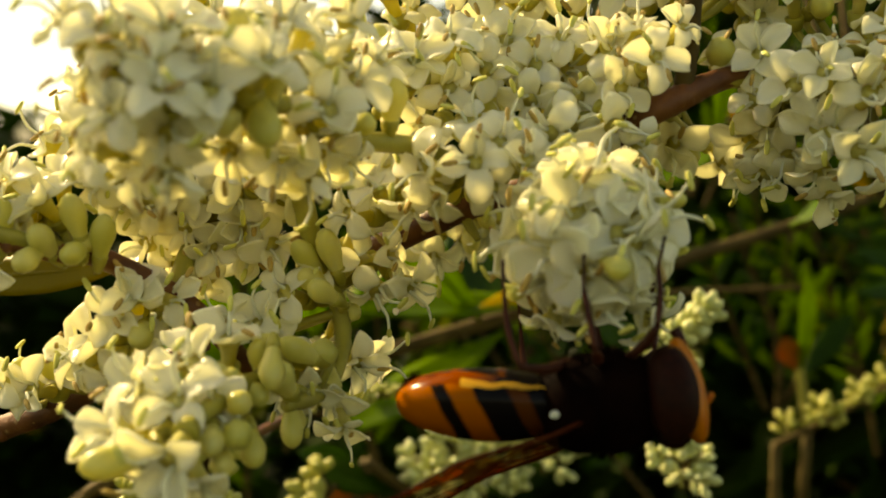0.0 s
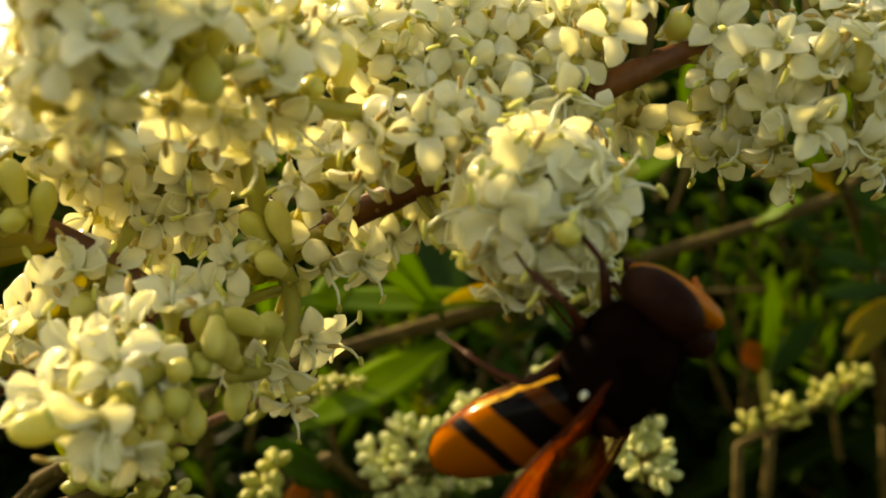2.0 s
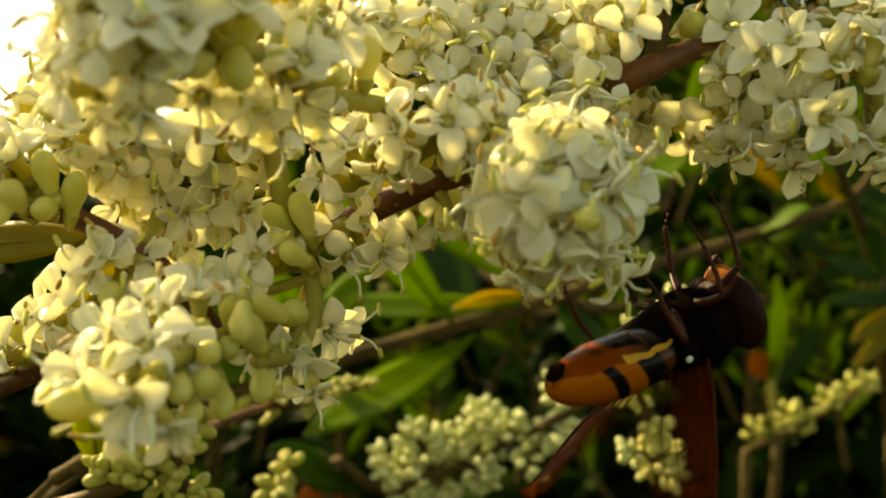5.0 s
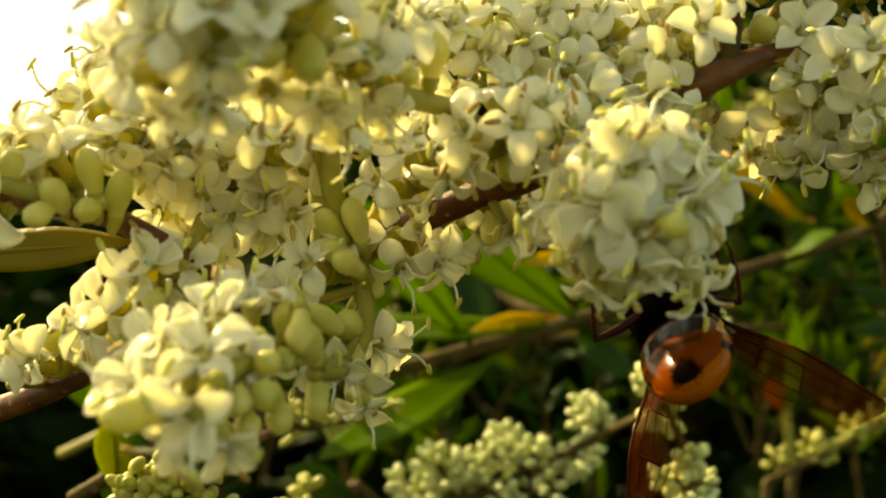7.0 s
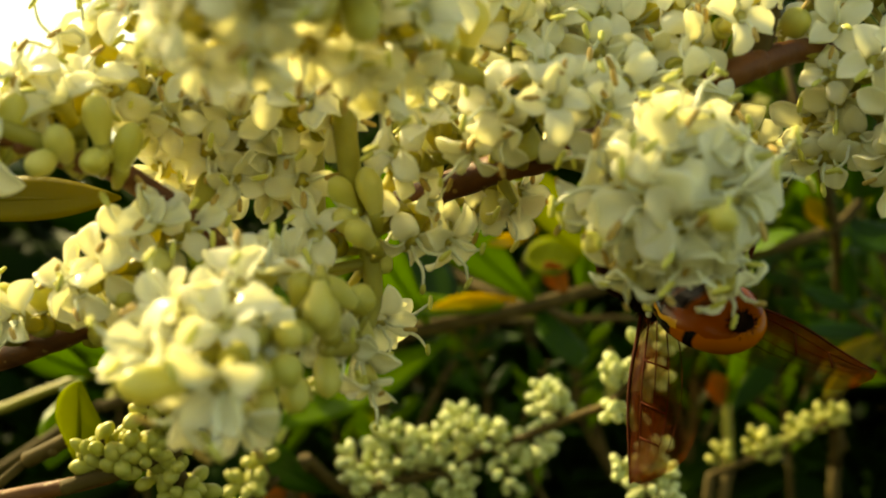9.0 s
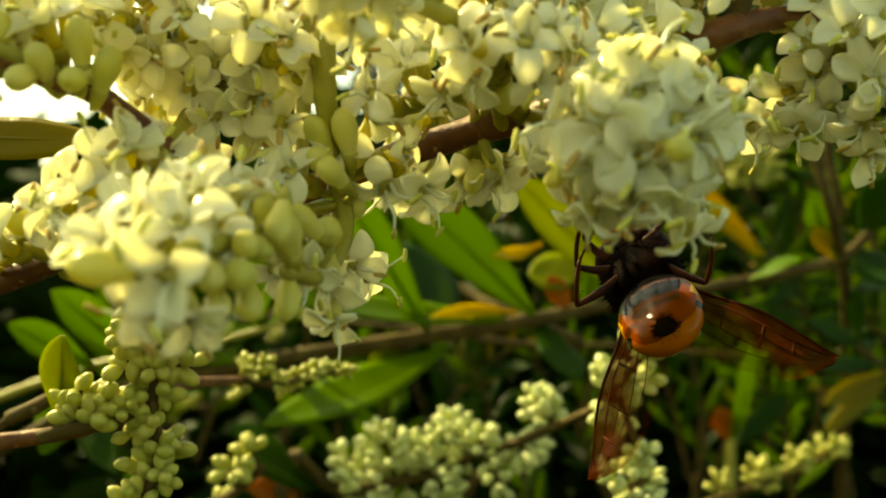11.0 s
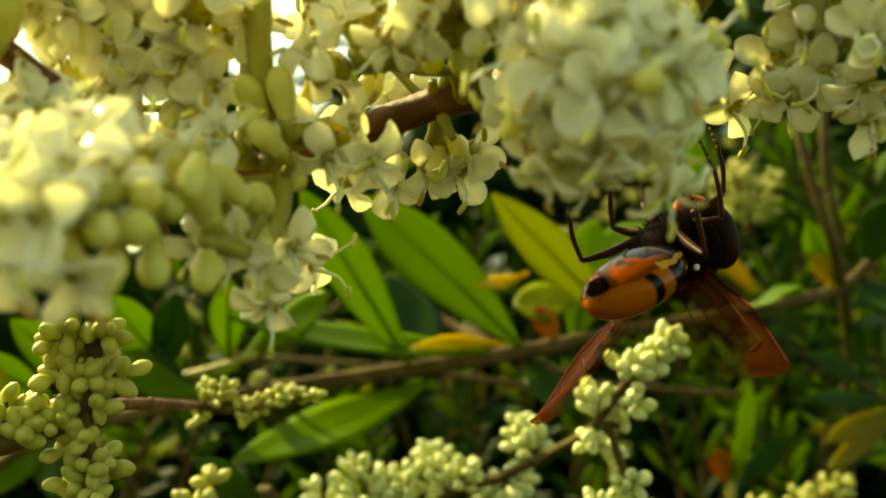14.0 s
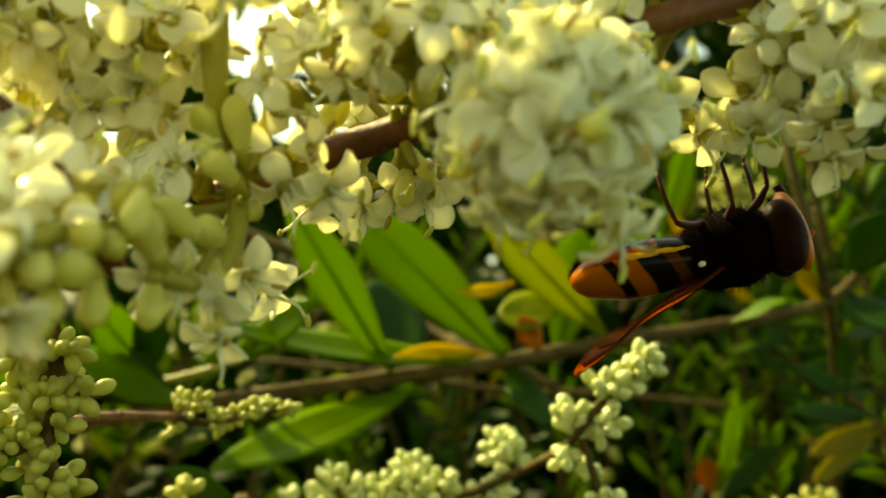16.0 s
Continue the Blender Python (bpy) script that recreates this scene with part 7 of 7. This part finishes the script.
def hoverfly():
    """Along +x to the head, +z to the back; its middle at the origin; 16.5 mm long."""
    r = random.Random(3)
    fly = thing("hoverfly", 0, 60, 0, "large hoverfly with orange black-banded abdomen clinging under the blossom", "insect")
    # each plate of the abdomen ends in a low step
    v, f = ellipsoid(4.6, 2.75, 1.85, 32, 40, lambda c: 1.0 + 0.08 * c * c + 0.05 * c + 0.018 * ((2.2 * (1 - c)) % 1.0))
    ab = part("abdomen", mesh_of("abdomen", turned(v, pose(0, 0, 0) @ Matrix.Translation((-4.4, 0, 0))), f, [ABDOMEN]), fly, pose(0.0014, 0, 0.0001, 0, -4, 0), "glossy orange abdomen with black bands")
    # the dark knob lies on the belly side, just short of the end
    v, f = ellipsoid(0.20, 0.74, 0.70, 18, 10)
    h, hf = bristles(r, 220, (0, 0, 0), (0.2, 0.80, 0.76), 0.34)
    vs, fs, sl = joined([(v, f, 0), (h, hf, 0)])
    part("abdomen_tip", mesh_of("abdomen_tip", vs, fs, [TIP], sl), ab, pose(-0.0084, 0, -0.00085, 0, -38, 0), "dark knob under the tail")
    v, f = ellipsoid(3.6, 2.85, 2.6, 32, 24, lambda c: 1.0 + 0.10 * c * c + 0.03 * math.sin(9 * c))
    h, hf = bristles(r, 1500, (3.0, 0, 0), (3.6, 2.9, 2.68), 0.55)
    th = part("thorax", mesh_of("thorax", turned(v, Matrix.Translation((3.0, 0, 0))), f, [THORAX]), fly)
    tagged(part("hairs", mesh_of("hairs", h, hf, [THORAX]), th), "short dark hairs", kind="stuff")
    v, f = ellipsoid(0.8, 1.35, 0.5)
    part("scutellum", mesh_of("scutellum", turned(v, Matrix.Translation((0.75, 0, 1.55))), f, [RUFOUS]), fly)
    # head: a broad dark skull, two eyes and a protruding orange face
    v, f = ellipsoid(1.3, 2.4, 2.1)
    head = part("head", mesh_of("head", turned(v, Matrix.Translation((6.6, 0, -0.1))), f, [RUFOUS]), fly, pose(-0.0004, 0, 0))
    for s in (-1, 1):
        v, f = ellipsoid(1.35, 1.55, 2.45)
        part("eye", mesh_of("eye", turned(v, Matrix.Translation((6.85, 1.3 * s, 0.15)) @ pose(0, 0, 0, 0, 0, -14 * s)), f, [EYE]), head)
        a, b = smooth_line([(7.7, 0.25 * s, 0.5), (8.5, 0.4 * s, 0.55), (8.9, 0.5 * s, 0.2)], [0.12, 0.17, 0.14], 4)
        v, f = tube(a, b, 7)
        part("antenna", mesh_of("antenna", v, f, [FACE]), head)
    v, f = ellipsoid(0.86, 2.0, 2.75)
    part("face", mesh_of("face", turned(v, Matrix.Translation((7.72, 0, -0.15)) @ pose(0, 0, 0, 0, 6, 0)), f, [FACE]), head, None, "orange-yellow face")
    a, b = smooth_line([(7.7, 0, -1.6), (7.8, 0, -2.4), (7.5, 0, -3.3)], [0.3, 0.24, 0.34], 4)
    v, f = tube(a, b, 8)
    part("proboscis", mesh_of("proboscis", v, f, [LEG]), head)
    wings = []
    for s in (-1, 1):
        wm, vm = wing_mesh(s)
        w = part("wing", wm, fly, wing_pose(s, 27), "amber veined wing")
        wings.append((w, s))
        for me in vm:
            part("vein", me, w)
    for s in (-1, 1):
        v, f = ellipsoid(0.26, 0.18, 0.2, 10, 8)
        part("calypter", mesh_of("calypter", turned(v, Matrix.Translation((0.7, 2.3 * s, 0.75))), f, [FILAMENT]), fly, None, "pale scale at the wing base")
    legs = []
    for s in (-1, 1):
        for x, out, fore, rise in ((4.6, 1.7, 1.2, -1.0), (3.1, 2.6, 0.1, -0.1), (1.6, 2.7, -1.6, 0.5)):
            k = 1.15 if fore < -1 else 1.0
            hip = Vector((x, 1.3 * s, -1.9))
            knee = Vector((fore * 1.2, out * s, rise)) * k
            shin = knee + Vector((fore * 0.25, -0.2 * s, -3.1)) * k
            toe = shin + Vector((fore * 0.2 + 0.3, -0.9 * s, -1.9)) * k
            v1 = tube(*smooth_line([(0, 0, 0), knee * 0.5 + Vector((0, 0, 0.2)), knee], [0.24, 0.30, 0.17], 4), 9)
            v2 = tube(*smooth_line([knee * 0, (shin - knee) * 0.5 + Vector((0.1 * fore, 0.12 * s, 0)), shin - knee], [0.15, 0.17, 0.12], 4), 8)
            joints = [Vector((0, 0, 0)).lerp(toe - shin, q / 5) for q in range(6)]
            v3 = [(*tube([a, a.lerp(b, 0.5), b], [0.075, 0.105, 0.085], 6), 0) for a, b in zip(joints, joints[1:])]
            h, hf = bristles(r, 50, tuple((shin - knee) * 0.5), (0.2, 0.2, 1.5), 0.26)
            lg = part("leg", mesh_of("leg", *v1, [LEG]), fly, Matrix.Translation(hip * 0.001))
            vs, fs, sl = joined([(*v2, 0), (h, hf, 0)])
            part("shin", mesh_of("shin", vs, fs, [LEG], sl), lg, Matrix.Translation(knee * 0.001))
            vs, fs, sl = joined(v3)
            part("foot", mesh_of("foot", vs, fs, [LEG], sl), lg, Matrix.Translation(shin * 0.001))
            legs.append((lg, hip, s, fore))
    return fly, ab, legs, wings


fly, fly_abdomen, fly_legs, fly_wings = hoverfly()


# ---- what moves ----
def fly_pose(tail, head, down=(0, 0, -1)):
    """Its pose from the places of its tail and head; it hangs back down."""
    a, b = at(*tail), at(*head)
    x = (b - a).normalized()
    z = Vector(down) - x * Vector(down).dot(x)
    z.normalize()
    y = z.cross(x)
    m = Matrix((x, y, z)).transposed().to_4x4()
    m.translation = (a + b) / 2
    return m


def motions():
    rows = [
        (0.0, -2.81, 61.91, -9.07, 12.94, 59.86, -7.13, 0.00, 0.30),
        (0.5, -1.45, 61.26, -10.40, 13.98, 59.86, -6.39, 0.00, 0.30),
        (1.0, -0.49, 60.92, -11.09, 14.69, 59.58, -6.23, 0.00, 0.30),
        (1.5, -0.07, 60.96, -11.81, 15.13, 59.56, -7.02, 0.00, 0.30),
        (2.0, 3.80, 58.11, -15.46, 14.32, 58.68, -3.42, 0.00, 0.50),
        (2.5, 7.90, 57.66, -17.48, 14.30, 58.88, -2.86, 0.00, 0.55),
        (3.0, 8.08, 57.79, -17.23, 14.72, 58.82, -2.71, 0.00, 0.55),
        (3.5, 5.35, 60.80, -15.26, 17.90, 61.09, -5.33, 0.00, 0.35),
        (3.7, 6.21, 61.27, -15.20, 18.38, 62.33, -4.86, 0.00, 0.30),
        (4.7, 7.27, 65.36, -11.55, 20.35, 72.11, -5.28, 0.00, 0.15),
        (5.8, 8.62, 71.61, -10.35, 21.06, 79.45, -4.03, 0.00, 0.00),
        (6.0, 8.25, 72.93, -9.93, 21.16, 79.58, -3.23, 0.05, 0.00),
        (6.3, 9.54, 70.16, -8.70, 19.70, 81.57, -3.95, 0.20, 0.00),
        (6.6, 11.53, 68.61, -10.04, 15.32, 82.27, -2.61, 0.50, 0.00),
        (7.0, 12.09, 67.49, -9.66, 13.08, 82.05, -3.10, 0.65, 0.00),
        (7.5, 10.26, 66.89, -8.81, 13.16, 81.59, -3.19, 0.65, 0.00),
        (8.0, 14.49, 67.59, -8.76, 7.07, 81.28, -5.05, 0.45, 0.00),
        (8.2, 15.25, 68.63, -5.83, 7.60, 82.26, -2.43, 0.40, 0.00),
        (9.2, 15.30, 73.28, -7.71, 11.75, 87.42, -1.12, 0.55, 0.00),
        (10.3, 14.78, 76.13, -9.33, 14.91, 90.48, -2.26, 0.75, 0.00),
        (10.5, 14.09, 75.79, -8.90, 15.21, 90.64, -3.05, 0.75, 0.00),
        (11.0, 14.56, 76.09, -10.03, 14.02, 90.50, -3.10, 0.75, 0.00),
        (11.5, 14.84, 77.70, -11.37, 13.85, 91.23, -2.89, 0.75, 0.00),
        (12.0, 16.66, 78.33, -11.01, 11.11, 91.67, -4.12, 0.75, 0.00),
        (12.5, 13.64, 78.29, -10.46, 14.82, 92.41, -3.02, 0.75, 0.00),
        (13.0, 13.27, 79.85, -10.88, 15.84, 91.70, -0.44, 0.75, 0.00),
        (13.5, 13.44, 78.33, -10.52, 15.90, 90.94, -0.99, 0.70, 0.00),
        (14.0, 11.93, 81.41, -8.28, 20.76, 92.45, -0.78, 0.40, 0.00),
        (14.2, 11.85, 83.90, -6.71, 23.32, 92.77, 0.05, 0.15, 0.00),
        (14.5, 11.86, 86.81, -4.51, 25.74, 92.91, 0.59, -0.20, 0.00),
        (15.0, 13.00, 85.68, -3.90, 25.43, 93.42, 2.55, -0.15, 0.00),
        (15.5, 12.75, 88.47, -3.41, 27.32, 90.69, 2.81, -0.10, 0.00),
        (16.0, 13.58, 91.58, -4.11, 28.24, 89.28, 1.88, -0.10, 0.00),
    ]
    walk(fly, [(t, fly_pose((a, b, c), (d, e, f), (lean, -show, -1))) for t, a, b, c, d, e, f, lean, show in rows])
    # the abdomen curls towards the belly while it feeds
    curl = [(0.0, 8), (0.5, 15), (1.0, 18), (1.5, 20), (2.0, 28), (2.5, 31), (3.0, 31), (3.5, 18), (4.7, 8), (5.8, 4), (8.0, 4), (13.0, 6), (14.5, 2), (16.0, 3)]
    walk(fly_abdomen, [(t, pose(0.0014, 0, 0.0001, 0, -bend, 0)) for t, bend in curl])
    # seconds, spread of either wing, lift off the back, twist
    beats = [(0.0, 12, 12, 15, 0), (1.5, 13, 14, 13, 0), (2.0, 13, 15, 6, 0), (3.0, 14, 16, 5, 0), (3.5, 20, 21, 12, 0), (4.8, 36, 27, 20, 0), (6.0, 46, 32, 24, 0), (6.5, 36, 36, 23, 0),
             (8.0, 33, 36, 22, 0), (10.5, 33, 38, 19, 0), (13.5, 32, 36, 19, 0), (14.0, 40, 35, 21, 0), (14.5, 50, 35, 23, 0), (15.0, 50, 35, 23, 0), (15.5, 42, 30, 22, 0), (16.0, 22, 20, 18, 0)]
    for wing, side in fly_wings:
        walk(wing, [(t, wing_pose(side, near if side > 0 else far, twist, lift)) for t, near, far, lift, twist in beats])
    def lean_at(t):
        for p, q in zip(rows, rows[1:]):
            if p[0] <= t <= q[0]:
                return p[7] + (q[7] - p[7]) * (t - p[0]) / (q[0] - p[0])
        return rows[-1][7]

    # the legs keep their hold above while the body leans
    for k, (leg, hip, side, fore) in enumerate(fly_legs):
        steps = []
        for i in range(17):
            w = 5 * math.sin(2.1 * i + 1.9 * k) if i not in (4, 9) else 0
            hold = 0.8 * math.degrees(math.atan(lean_at(i)))
            steps.append((float(i), Matrix.Translation(hip * 0.001) @ pose(0, 0, 0, side * w * 0.8 + hold, w, 0.7 * w)))
        walk(leg, steps)


motions()
